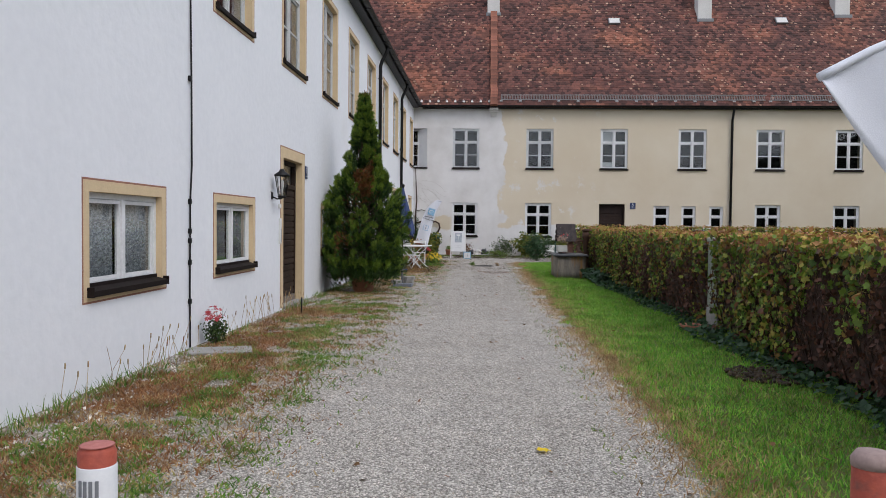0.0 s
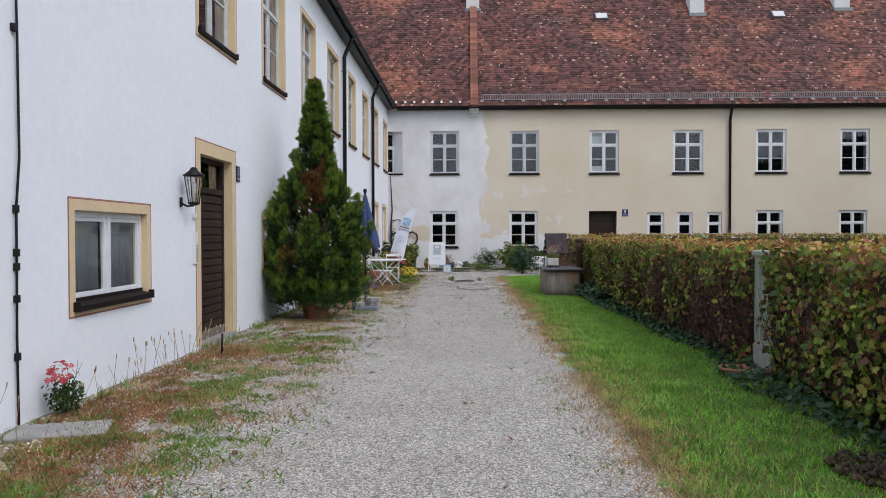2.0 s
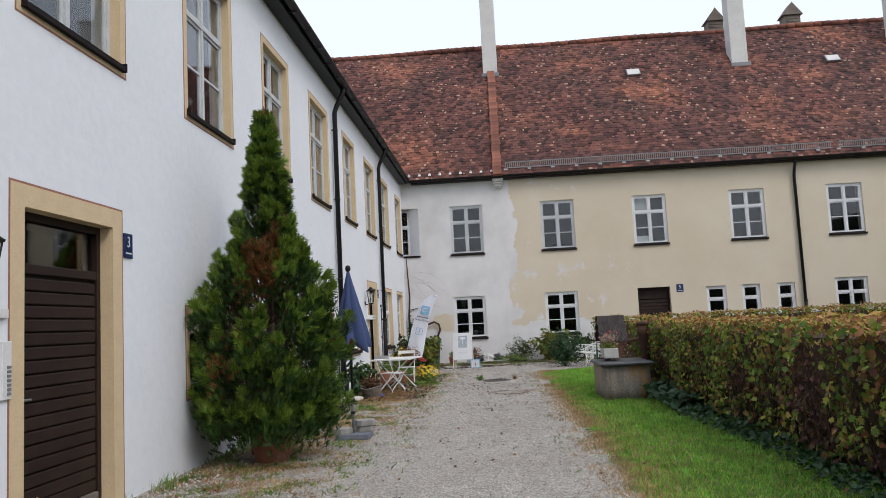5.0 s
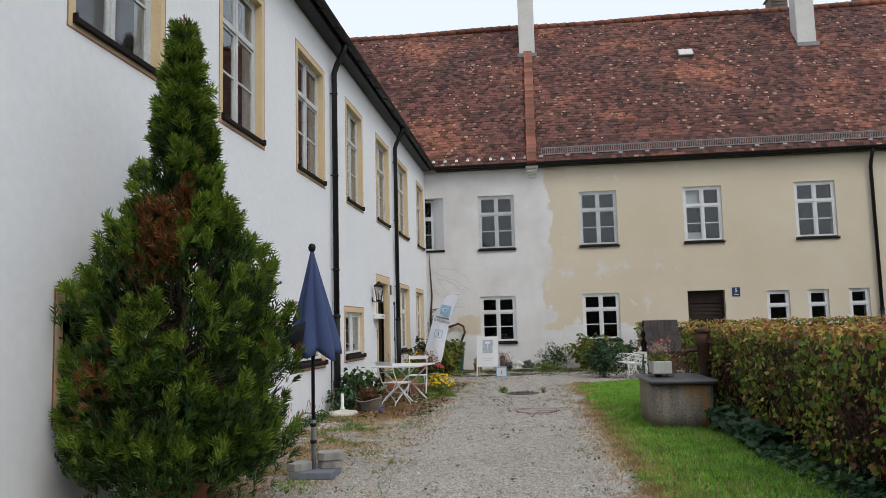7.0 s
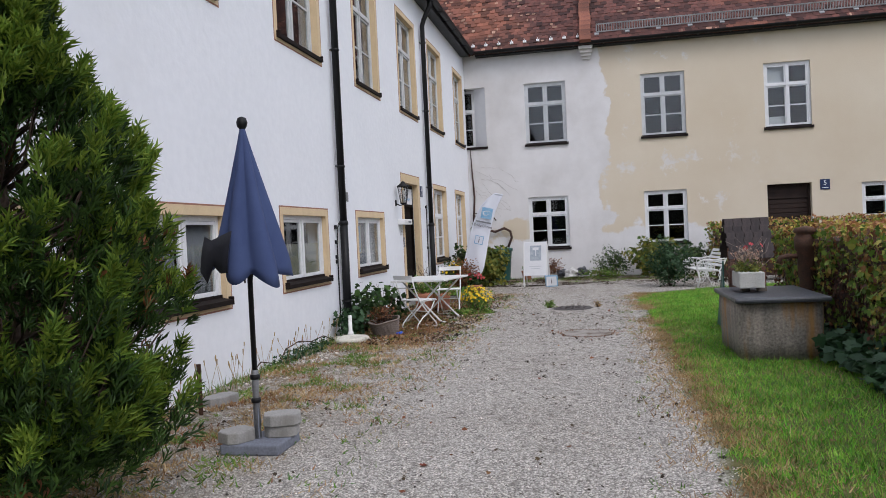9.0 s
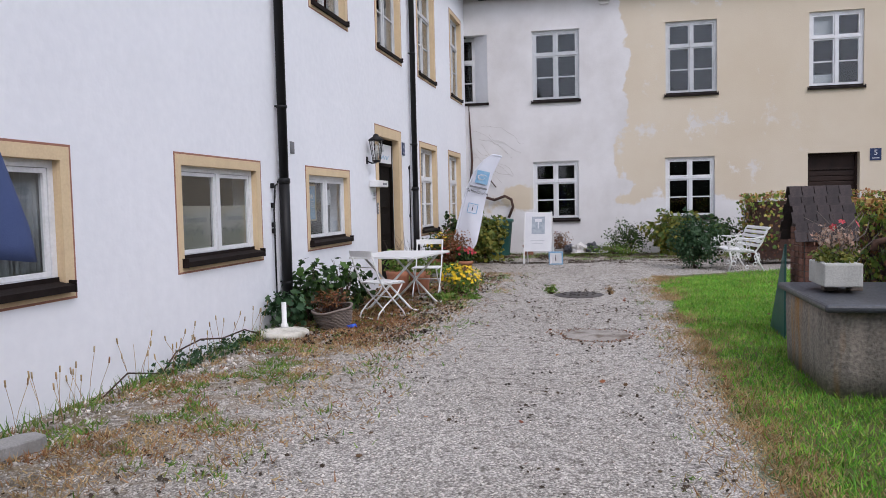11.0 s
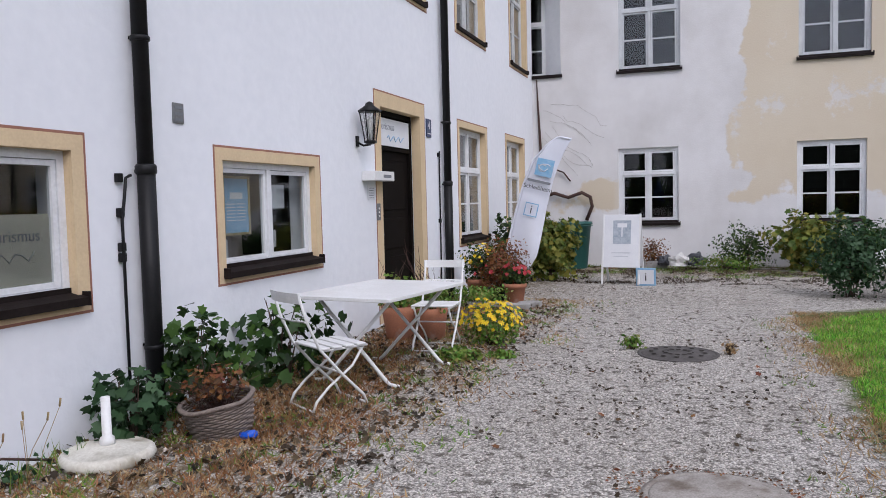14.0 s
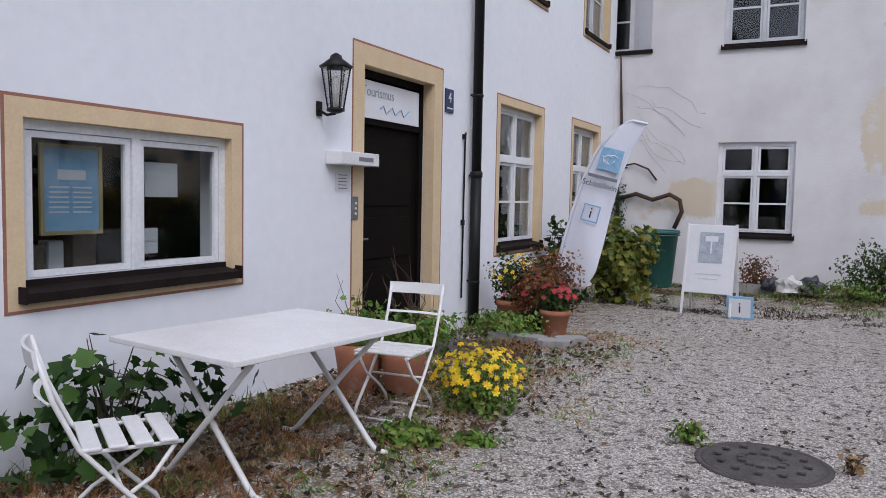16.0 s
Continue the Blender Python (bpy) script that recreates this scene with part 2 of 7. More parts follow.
def opening_wall(name, m, x0, x1, z0, z1, thick, holes, mat, label):
    """A wall in the plane y = 0 of the pose m, going back to y = thick, with holes (xa, xb, za, zb) through it."""
    xs = sorted({x0, x1, *(v for h in holes for v in h[:2])})
    zs = sorted({z0, z1, *(v for h in holes for v in h[2:])})
    bm, made = bmesh.new(), {}

    def vert(*c):
        if c not in made:
            made[c] = bm.verts.new(c)
        return made[c]

    def solid(i, j):
        if not (0 <= i < len(xs) - 1 and 0 <= j < len(zs) - 1):
            return False
        cx, cz = (xs[i] + xs[i + 1]) / 2, (zs[j] + zs[j + 1]) / 2
        return not any(a < cx < b and c < cz < d for a, b, c, d in holes)

    for i in range(len(xs) - 1):
        for j in range(len(zs) - 1):
            if not solid(i, j):
                continue
            a, b, c, d = xs[i], xs[i + 1], zs[j], zs[j + 1]
            bm.faces.new((vert(a, 0, c), vert(b, 0, c), vert(b, 0, d), vert(a, 0, d)))
            bm.faces.new((vert(a, thick, d), vert(b, thick, d), vert(b, thick, c), vert(a, thick, c)))
            for di, dj, p, q in ((-1, 0, (a, c), (a, d)), (1, 0, (b, d), (b, c)), (0, -1, (b, c), (a, c)), (0, 1, (a, d), (b, d))):
                if not solid(i + di, j + dj):
                    bm.faces.new((vert(p[0], 0, p[1]), vert(q[0], 0, q[1]), vert(q[0], thick, q[1]), vert(p[0], thick, p[1])))
    return single(name, bm, mat, label, "wall", kind="structure", m=m)


def ring(bm, x0, x1, z0, z1, w, y0, y1, bottom=None):
    """A rectangular frame of bars of width w."""
    wb = w if bottom is None else bottom
    plate(bm, x0, x0 + w, y0, y1, z0, z1)
    plate(bm, x1 - w, x1, y0, y1, z0, z1)
    plate(bm, x0 + w, x1 - w, y0, y1, z1 - w, z1)
    if wb:
        plate(bm, x0 + w, x1 - w, y0, y1, z0, z0 + wb)


def surround(parent, w, h, band, deep, bottom=True):
    """Painted ochre band round an opening w x h (its own frame: x from 0, z from 0), lining its reveal, with a red-brown outline."""
    bm = bmesh.new()
    ring(bm, -band, w + band, -band if bottom else 0, h + band, band + 0.004, -0.004, 0.02, band + 0.004 if bottom else 0)
    lining = 0.006
    plate(bm, 0, lining, 0.02, deep, 0, h)
    plate(bm, w - lining, w, 0.02, deep, 0, h)
    plate(bm, lining, w - lining, 0.02, deep, h - lining, h)
    part("surround", bm, OCHRE, parent, "ochre painted window surround")
    bm = bmesh.new()
    e = band + 0.018
    ring(bm, -e, w + e, -e if bottom else 0, h + e, 0.018, -0.003, 0.01, 0.018 if bottom else 0)
    part("outline", bm, RED_LINE, parent, "thin red-brown painted outline")


def casement(parent, w, h, deep, cols, rows, paint, frame_w=0.06, bar=0.028, transom=None, sill=True, sill_mat=None, sill_out=0.05):
    """Window fittings in an opening w x h: frame, mullion, sashes with glazing bars, panes and sill. rows: heights of the bars as shares of each sash."""
    y = deep
    bm = bmesh.new()
    ring(bm, 0, w, 0, h, frame_w, y, y + 0.07)
    part("window_frame", bm, paint, parent)
    lights = [(frame_w, h - frame_w)] if transom is None else [(frame_w, transom - 0.03), (transom + 0.03, h - frame_w)]
    if transom is not None:
        bm = bmesh.new()
        plate(bm, frame_w, w - frame_w, y - 0.015, y + 0.07, transom - 0.03, transom + 0.03)
        part("transom", bm, paint, parent)
    half = 0.03
    for k, (z0, z1) in enumerate(lights):
        spans = [(frame_w, w - frame_w)] if cols == 1 else [(frame_w, w / 2 - half), (w / 2 + half, w - frame_w)]
        if cols == 2:
            bm = bmesh.new()
            plate(bm, w / 2 - half, w / 2 + half, y - 0.01, y + 0.07, z0, z1)
            part("mullion", bm, paint, parent)
        for x0, x1 in spans:
            sash = bmesh.new()
            s = 0.035
            ring(sash, x0 + 0.004, x1 - 0.004, z0 + 0.004, z1 - 0.004, s, y + 0.008, y + 0.05)
            cuts = rows[k] if k < len(rows) else []
            levels = [z0 + (z1 - z0) * c for c in cuts]
            for zb in levels:
                plate(sash, x0 + s, x1 - s, y + 0.012, y + 0.045, zb - bar / 2, zb + bar / 2)
            sash_ob = part("sash", sash, paint, parent)
            edges = [z0 + s, *levels, z1 - s]
            for za, zb in zip(edges, edges[1:]):
                bm = bmesh.new()
                plate(bm, x0 + s - 0.005, x1 - s + 0.005, y + 0.026, y + 0.032, za, zb)
                pane = part("pane", bm, GLASS, sash_ob)
                pane.visible_shadow = False
    if sill:
        bm = bmesh.new()
        x0, x1, zf = -0.03, w + 0.03, -0.005
        vs = [bm.verts.new(c) for c in ((x0, -sill_out, zf - 0.05), (x1, -sill_out, zf - 0.05), (x1, y, -0.05), (x0, y, -0.05), (x0, -sill_out, zf), (x1, -sill_out, zf), (x1, y, 0.025), (x0, y, 0.025))]
        for q in ((3, 2, 1, 0), (4, 5, 6, 7), (0, 1, 5, 4), (1, 2, 6, 5), (2, 3, 7, 6), (3, 0, 4, 7)):
            bm.faces.new([vs[i] for i in q])
        for x in (x0 - 0.008, x1 - 0.006):
            box(bm, x, -sill_out - 0.006, zf - 0.054, x + 0.014, y, 0.03, 0.003)
        plate(bm, 0.0, w, y - 0.012, y - 0.001, 0.015, 0.055)
        part("window_sill", bm, sill_mat or SILL_BROWN, parent, "dark brown projecting sill")


# ---- plan ----
WX, BY = -3.38, 36.75                 # faces of the two house walls
WALL_W = pose(WX, 0, 0, 0, 0, 90)     # along it x is the world's y, depth goes to -x
WALL_N = pose(0, BY, 0)
EAVE = 7.02

BAND = 0.095
low_windows = [(6.33, 8.02, 0.77, 1.82), (9.48, 11.22, 0.77, 1.82), (15.85, 17.55, 0.8, 1.86), (18.92, 20.56, 0.8, 1.9), (21.98, 23.74, 0.84, 1.94), (25.1, 26.83, 0.85, 1.95)]
tall_windows = [(31.35, 33.02, 0.77, 2.74), (34.3, 35.9, 0.77, 2.74)]
high_windows = [(6.3, 7.98), (9.48, 11.15), (12.72, 14.46), (15.92, 17.6), (19.02, 20.6), (22.1, 23.8), (25.4, 26.95), (28.4, 30.07), (31.35, 33.05), (34.75, 36.3)]
HIGH_Z = (4.1, 6.32)
doors_w = [(12.64, 14.38, 0.03, 2.74), (28.2, 29.9, 0.03, 2.8)]


def inner(o):
    return (o[0] + BAND, o[1] - BAND, o[2] + BAND, o[3] - BAND)


holes_w = [inner(o) for o in low_windows + tall_windows] + [inner((a, b, *HIGH_Z)) for a, b in high_windows] + [(a + 0.19, b - 0.19, c, d - 0.17) for a, b, c, d in doors_w]
opening_wall("wall_west", WALL_W, -14, 36.76, -0.3, EAVE + 0.1, 0.3, holes_w, WHITE_WALL, "long white lime-plastered house wall with ochre window surrounds")

back_high = [(-1.51, -0.25), (1.98, 3.26), (5.47, 6.74), (9.09, 10.39), (12.67, 13.97), (16.28, 17.54), (19.9, 21.15)]
back_low = [(-1.53, -0.3), (1.96, 3.2), (12.67, 13.85), (16.25, 17.45), (19.9, 21.1)]
back_small = [(7.99, 8.72), (9.29, 9.95), (10.58, 11.22)]
NICHE = (-3.38, -2.74, 4.17, 6.03)
BACK_DOOR = (5.45, 6.66, 0.12, 2.5)
holes_n = [(a, b, 4.14, 6.03) for a, b in back_high] + [(a, b, 0.92, 2.51) for a, b in back_low] + [(a, b, 1.0, 2.43) for a, b in back_small] + [NICHE, BACK_DOOR]
opening_wall("wall_north", WALL_N, -3.38, 26, -0.3, EAVE + 0.1, 0.55, holes_n, FACADE, "two-storey house wall, worn ochre wash over white plaster")

# rooms behind the openings, darkness in their colour, and unseen walls closing the place
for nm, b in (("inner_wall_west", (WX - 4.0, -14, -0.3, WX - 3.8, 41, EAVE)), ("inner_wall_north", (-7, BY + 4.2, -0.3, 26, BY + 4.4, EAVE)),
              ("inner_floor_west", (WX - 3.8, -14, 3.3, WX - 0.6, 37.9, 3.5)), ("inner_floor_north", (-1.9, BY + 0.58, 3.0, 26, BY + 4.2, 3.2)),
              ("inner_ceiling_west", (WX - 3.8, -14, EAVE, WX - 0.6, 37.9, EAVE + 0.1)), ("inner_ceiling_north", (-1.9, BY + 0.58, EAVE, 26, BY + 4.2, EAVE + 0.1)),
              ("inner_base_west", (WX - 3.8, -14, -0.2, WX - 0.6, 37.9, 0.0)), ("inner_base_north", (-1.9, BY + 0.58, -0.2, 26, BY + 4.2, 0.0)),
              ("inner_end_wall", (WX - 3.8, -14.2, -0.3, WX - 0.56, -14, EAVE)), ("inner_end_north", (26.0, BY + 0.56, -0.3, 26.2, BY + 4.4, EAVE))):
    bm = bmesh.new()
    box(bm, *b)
    single(nm, bm, DARK_ROOM, "near-black inner surface, the room's darkness put into its colour", "wall", kind="structure")
bm = bmesh.new()
# unseen walls, added dark to darken window reflections and cut bounce light
REFLECTED_DARK = material("dark_reflected_wall", (0.07, 0.075, 0.06), (0.04, 0.05, 0.035), 0.95, scale=1, fine=12, bump=0.5)
box(bm, -14, -34, -0.3, 26, -33.5, 8)
single("wall_south", bm, REFLECTED_DARK, "unseen dark wall added behind to darken window reflections", "wall", kind="structure")
bm = bmesh.new()
box(bm, 26.3, -34, -0.3, 26.8, 36.7, 8.0)
single("wall_east", bm, REFLECTED_DARK, "unseen dark wall added aside to darken window reflections", "wall", kind="structure")

counter = 0
for group, sets in (("low", low_windows), ("tall", tall_windows), ("high", [(a, b, *HIGH_Z) for a, b in high_windows])):
    for o in sets:
        counter += 1
        a, b, c, d = inner(o)
        w, h = b - a, d - c
        tag = {"low": "wide two-light ground-floor window with ochre surround", "tall": "tall four-light ground-floor window with ochre surround", "high": "tall upper-floor window with ochre surround and glazing bars"}[group]
        win = thing("window_%d" % counter, WALL_W @ pose(a, 0, c), tag, "window", "house windows, white wall", "structure")
        surround(win, w, h, BAND, 0.07 if group == "low" else 0.11)
        if group == "low":
            casement(win, w, h, 0.06, 2, [[]], WINDOW_WHITE, 0.06, sill_out=0.06)
        elif group == "tall":
            casement(win, w, h, 0.1, 2, [[0.5], []], WINDOW_WHITE, 0.06, transom=h * 0.62, sill_out=0.05)
        else:
            casement(win, w, h, 0.1, 2, [[0.5], []], WINDOW_GREY, 0.06, transom=h * 0.66, sill_out=0.05)
for rows_of, (z0, z1), kind_of in ((back_high, (4.14, 6.03), "high"), (back_low, (0.92, 2.51), "low"), (back_small, (1.0, 2.43), "small")):
    for a, b in rows_of:
        counter += 1
        w, h = b - a, z1 - z0
        win = thing("window_%d" % counter, WALL_N @ pose(a, 0, z0), {"high": "white six-pane window on the upper floor", "low": "white six-pane window on the ground floor", "small": "small white three-pane window on the ground floor"}[kind_of], "window", "house windows, ochre wall", "structure")
        casement(win, w, h, 0.06, 1 if kind_of == "small" else 2, [[0.5], []], WINDOW_GREY if kind_of == "high" and a < 5 else WINDOW_WHITE, 0.075, 0.03, transom=h * 0.66, sill_out=0.06)

# ---- scattering ----
rng = np.random.default_rng(7)


def frames_for(normals, spin=None, up_bias=None):
    """Rotation matrices whose z is the normal and whose x is a random direction across it."""
    nrm = normals / np.linalg.norm(normals, axis=1, keepdims=True)
    r = rng.normal(size=nrm.shape) if spin is None else spin
    x = r - nrm * np.sum(r * nrm, axis=1, keepdims=True)
    x /= np.linalg.norm(x, axis=1, keepdims=True) + 1e-9
    y = np.cross(nrm, x)
    return np.stack([x, y, nrm], axis=2)


def cloud_mesh(name, verts, tris, place, turn, size, mat):
    """One mesh of many small copies of a shape."""
    v, f = np.asarray(verts, float), np.asarray(tris, int)
    size = np.asarray(size, float)
    if size.ndim == 1:
        size = size[:, None].repeat(3, 1)
    pts = np.einsum("nij,nkj->nki", turn, v[None] * size[:, None, :]) + place[:, None, :]
    idx = (f[None] + (np.arange(len(place)) * len(v))[:, None, None]).reshape(-1, 3)
    me = bpy.data.meshes.new(name)
    me.vertices.add(pts.shape[0] * pts.shape[1])
    me.vertices.foreach_set("co", pts.reshape(-1).astype(np.float32))
    me.loops.add(idx.size)
    me.loops.foreach_set("vertex_index", idx.reshape(-1).astype(np.int32))
    me.polygons.add(len(idx))
    me.polygons.foreach_set("loop_start", (np.arange(len(idx)) * 3).astype(np.int32))
    me.update(calc_edges=True)
    me.validate()
    me.materials.append(mat)
    return new(name, me)


LEAF = ([(0, 0, 0), (0.45, 0.33, 0.1), (1, 0, -0.06), (0.45, -0.33, 0.1)], [(0, 1, 2), (0, 2, 3)])
LOBED = ([(0, 0, 0), (0.15, 0.42, 0.05), (0.45, 0.28, 0.03), (0.62, 0.5, 0), (0.72, 0.2, 0.03), (1, 0, -0.08), (0.72, -0.2, 0.03), (0.62, -0.5, 0), (0.45, -0.28, 0.03), (0.15, -0.42, 0.05), (0.45, 0, 0.0)],
         [(0, 10, 1), (1, 10, 2), (2, 10, 3), (3, 10, 4), (4, 10, 5), (5, 10, 6), (6, 10, 7), (7, 10, 8), (8, 10, 9), (9, 10, 0)])
BLADE = ([(-0.5, 0, 0), (0.5, 0, 0), (0.25, 0.12, 0.6), (-0.25, 0.12, 0.6), (0, 0.4, 1)], [(0, 1, 2), (0, 2, 3), (3, 2, 4)])
STONE = ([(1, 0, 0), (-1, 0, 0), (0, 0.8, 0), (0, -0.8, 0), (0, 0, 0.6), (0, 0, -0.6)], [(0, 2, 4), (2, 1, 4), (1, 3, 4), (3, 0, 4), (2, 0, 5), (1, 2, 5), (3, 1, 5), (0, 3, 5)])


def spray_shape():
    """A flat fan of scale-leaved fingers."""
    v, f = [], []
    for ang, start, length in ((0, 0.0, 1.0), (32, 0.2, 0.62), (-34, 0.25, 0.6), (38, 0.5, 0.42), (-36, 0.55, 0.4)):
        c, s = math.cos(radians(ang)), math.sin(radians(ang))
        i = len(v)
        for a, b, z in ((0, 0, 0), (0.45, 0.048, 0.02), (1, 0, -0.08 - 0.1 * abs(s)), (0.45, -0.048, 0.02)):
            x, y = a * length, b
            v.append((start + x * c - y * s, x * s + y * c, z))
        f += [(i, i + 1, i + 2), (i, i + 2, i + 3)]
    return v, f


SPRAY = spray_shape()


def upright(n, lean=0.25):
    nrm = np.stack([rng.normal(0, lean, n), rng.normal(0, lean, n), np.ones(n)], 1)
    return frames_for(nrm)


def foliage(name, shape, centre, radii, count, size, mat, parent, shell=0.35, out=0.8, low=0.0, label=""):
    """Leaves round an uneven egg-shaped body."""
    d = rng.normal(size=(count, 3))
    d /= np.linalg.norm(d, axis=1, keepdims=True)
    lump = 1 + 0.22 * np.sin(3.1 * d[:, 0] * 2 + 4 * d[:, 2]) + 0.18 * np.sin(5 * d[:, 1] + 2.3)
    r = (shell + (1 - shell) * rng.random(count) ** 0.5) * lump
    p = np.array(centre) + d * r[:, None] * np.array(radii)
    keep = p[:, 2] > low
    p, d = p[keep], d[keep]
    nrm = d * out + rng.normal(0, 0.6, d.shape) + np.array([0, 0, 0.35])
    ob = cloud_mesh(name, *shape, p, frames_for(nrm), size * rng.uniform(0.6, 1.3, len(p)), mat)
    ob.parent = parent
    return tagged(ob, label) if label else ob


def stems(name_, base, count, height, spread, radius, mat, parent, seed=1, bend=0.3, sides=5):
    """Thin crooked stems that fan out from a base."""
    rs = random.Random(seed)
    bm = bmesh.new()
    for _ in range(count):
        a, h = rs.uniform(0, 6.28), height * rs.uniform(0.6, 1.1)
        dx, dy = math.cos(a) * spread * rs.random(), math.sin(a) * spread * rs.random()
        pts = [(base[0] + dx * 0.15, base[1] + dy * 0.15, base[2])]
        for k in (0.35, 0.7, 1.0):
            pts.append((base[0] + dx * k + rs.uniform(-1, 1) * bend * 0.1, base[1] + dy * k + rs.uniform(-1, 1) * bend * 0.1, base[2] + h * k))
        tube(bm, pts, radius, sides, radii=[radius, radius * 0.85, radius * 0.65, radius * 0.3])
    return part("branchwork" if name_ == "stems" else name_, bm, mat, parent)


def text_mesh(words, size, mat, parent, m, name="lettering", depth=0.001):
    cu = bpy.data.curves.new(name, "FONT")
    cu.body, cu.size, cu.align_x, cu.align_y, cu.extrude = words, size, "CENTER", "CENTER", depth
    tmp = bpy.data.objects.new(name, cu)
    scene.collection.objects.link(tmp)
    bpy.context.view_layer.update()
    me = bpy.data.meshes.new_from_object(tmp.evaluated_get(bpy.context.evaluated_depsgraph_get()))
    bpy.data.objects.remove(tmp)
    me.materials.append(mat)
    ob = new(name, me)
    ob.parent = parent
    ob.matrix_basis = m
    return ob


# ---- more materials ----
TERRACOTTA = material("terracotta", (0.42, 0.17, 0.09), (0.30, 0.13, 0.08), 0.85, scale=5, fine=60, bump=0.2, stain=(0.45, 0.36, 0.30), stain_scale=4, stain_low=0.6)
ROOF_DARK = material("old_clay_roof_tile", (0.115, 0.04, 0.03), (0.06, 0.03, 0.025), 0.9, scale=0.35, fine=9, bump=0.3, per_island=0.7, stain=(0.20, 0.075, 0.045), stain_scale=0.3, stain_low=0.5)
ROOF_TILE = material("old_clay_roof_tile_single", (0.10, 0.036, 0.028), (0.055, 0.028, 0.024), 0.9, scale=0.35, fine=9, bump=0.3, per_object=0.55)
ROOF_NEW = material("orange_verge_tile", (0.25, 0.095, 0.055), (0.14, 0.055, 0.04), 0.9, scale=3, fine=30, bump=0.3, per_object=0.4)
ZINC = material("grey_zinc", (0.22, 0.225, 0.23), (0.15, 0.15, 0.155), 0.5, 0.3, scale=3)
OLD_WOOD = material("grey_weathered_wood", (0.20, 0.17, 0.14), (0.12, 0.10, 0.085), 0.9, scale=3, fine=40, bump=0.4)
RENDER_WHITE = material("white_chimney_render", (0.62, 0.61, 0.58), (0.52, 0.51, 0.49), 0.95, scale=2, fine=30, bump=0.3)
SLATE = material("dark_slate_slab", (0.055, 0.06, 0.07), (0.035, 0.037, 0.042), 0.4, scale=3, fine=50, bump=0.1)
RUST = material("rusty_iron", (0.10, 0.045, 0.025), (0.05, 0.03, 0.02), 0.85, 0.2, scale=8, fine=60, bump=0.4)
BLUE_SIGN = material("blue_enamel", (0.012, 0.03, 0.10), (0.01, 0.025, 0.08), 0.3)
PAPER = material("white_paper", (0.72, 0.73, 0.74), (0.66, 0.67, 0.69), 0.8, bump=0.02)
PRINT_BLUE = material("light_blue_print", (0.16, 0.38, 0.60), (0.30, 0.48, 0.64), 0.6, scale=9, fine=30, bump=0)
PRINT_GREY = material("grey_print", (0.28, 0.33, 0.38), (0.45, 0.49, 0.53), 0.6, scale=9, fine=30, bump=0)
INK = material("black_ink", (0.015, 0.015, 0.017), None, 0.6, bump=0)
INK_PALE = material("faded_grey_ink", (0.34, 0.36, 0.39), None, 0.6, bump=0)
INK_GREY = material("grey_ink", (0.2, 0.21, 0.23), None, 0.6, bump=0)
CLOTH_BLUE = material("faded_navy_canvas", (0.033, 0.052, 0.135), (0.05, 0.075, 0.17), 0.9, scale=5, fine=220, bump=0.2)
CLOTH_WHITE = material("white_canvas", (0.72, 0.74, 0.80), (0.66, 0.68, 0.75), 0.85, scale=4, fine=220, bump=0.15)
GREEN_PLASTIC = material("dark_green_plastic", (0.012, 0.075, 0.065), (0.02, 0.10, 0.085), 0.5)
WICKER = material("grey_brown_wicker", (0.24, 0.195, 0.165), (0.12, 0.095, 0.08), 0.85, fine=80, bump=0.3)
BLUE_PLASTIC = material("bright_blue_plastic", (0.01, 0.09, 0.55), None, 0.4)
BARK = material("brown_bark", (0.10, 0.065, 0.045), (0.06, 0.04, 0.03), 0.95, scale=12, fine=60, bump=0.5)
TWIG = material("red_brown_twig", (0.075, 0.038, 0.028), (0.045, 0.026, 0.02), 0.9, fine=70)
RUSSET = leaf_material("russet_dead_grass", [(0.24, 0.10, 0.04), (0.34, 0.16, 0.065), (0.16, 0.075, 0.035), (0.42, 0.26, 0.12)])
STRAW = leaf_material("dry_straw", [(0.36, 0.26, 0.12), (0.48, 0.35, 0.17), (0.28, 0.13, 0.055), (0.55, 0.44, 0.26)])
GRASS = leaf_material("lawn_grass", [(0.065, 0.23, 0.02), (0.13, 0.39, 0.034), (0.22, 0.49, 0.05), (0.38, 0.48, 0.09), (0.10, 0.31, 0.026)])
WEED = leaf_material("weed_green", [(0.06, 0.15, 0.022), (0.12, 0.25, 0.035), (0.19, 0.28, 0.05), (0.24, 0.21, 0.07)])
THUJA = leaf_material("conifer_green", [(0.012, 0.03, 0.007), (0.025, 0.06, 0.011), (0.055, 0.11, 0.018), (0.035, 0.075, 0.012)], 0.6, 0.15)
# lit copy of the conifer green, for the plume tips
THUJA_LIT = leaf_material("lit_conifer_green", [(0.07, 0.14, 0.018), (0.14, 0.23, 0.028), (0.24, 0.32, 0.04), (0.10, 0.19, 0.022)], 0.6, 0.3)
THUJA_BROWN = leaf_material("withered_conifer", [(0.17, 0.06, 0.022), (0.28, 0.11, 0.04), (0.10, 0.05, 0.02), (0.07, 0.10, 0.02)])
HEDGE = leaf_material("autumn_hedge_leaf", [(0.05, 0.10, 0.016), (0.12, 0.21, 0.03), (0.24, 0.31, 0.045), (0.40, 0.34, 0.07), (0.24, 0.10, 0.04), (0.11, 0.045, 0.03), (0.10, 0.17, 0.03), (0.19, 0.27, 0.04)])
HEDGE_TOP = leaf_material("browned_hedge_top_leaf", [(0.24, 0.24, 0.045), (0.44, 0.36, 0.07), (0.40, 0.19, 0.07), (0.26, 0.10, 0.05), (0.52, 0.31, 0.12)])
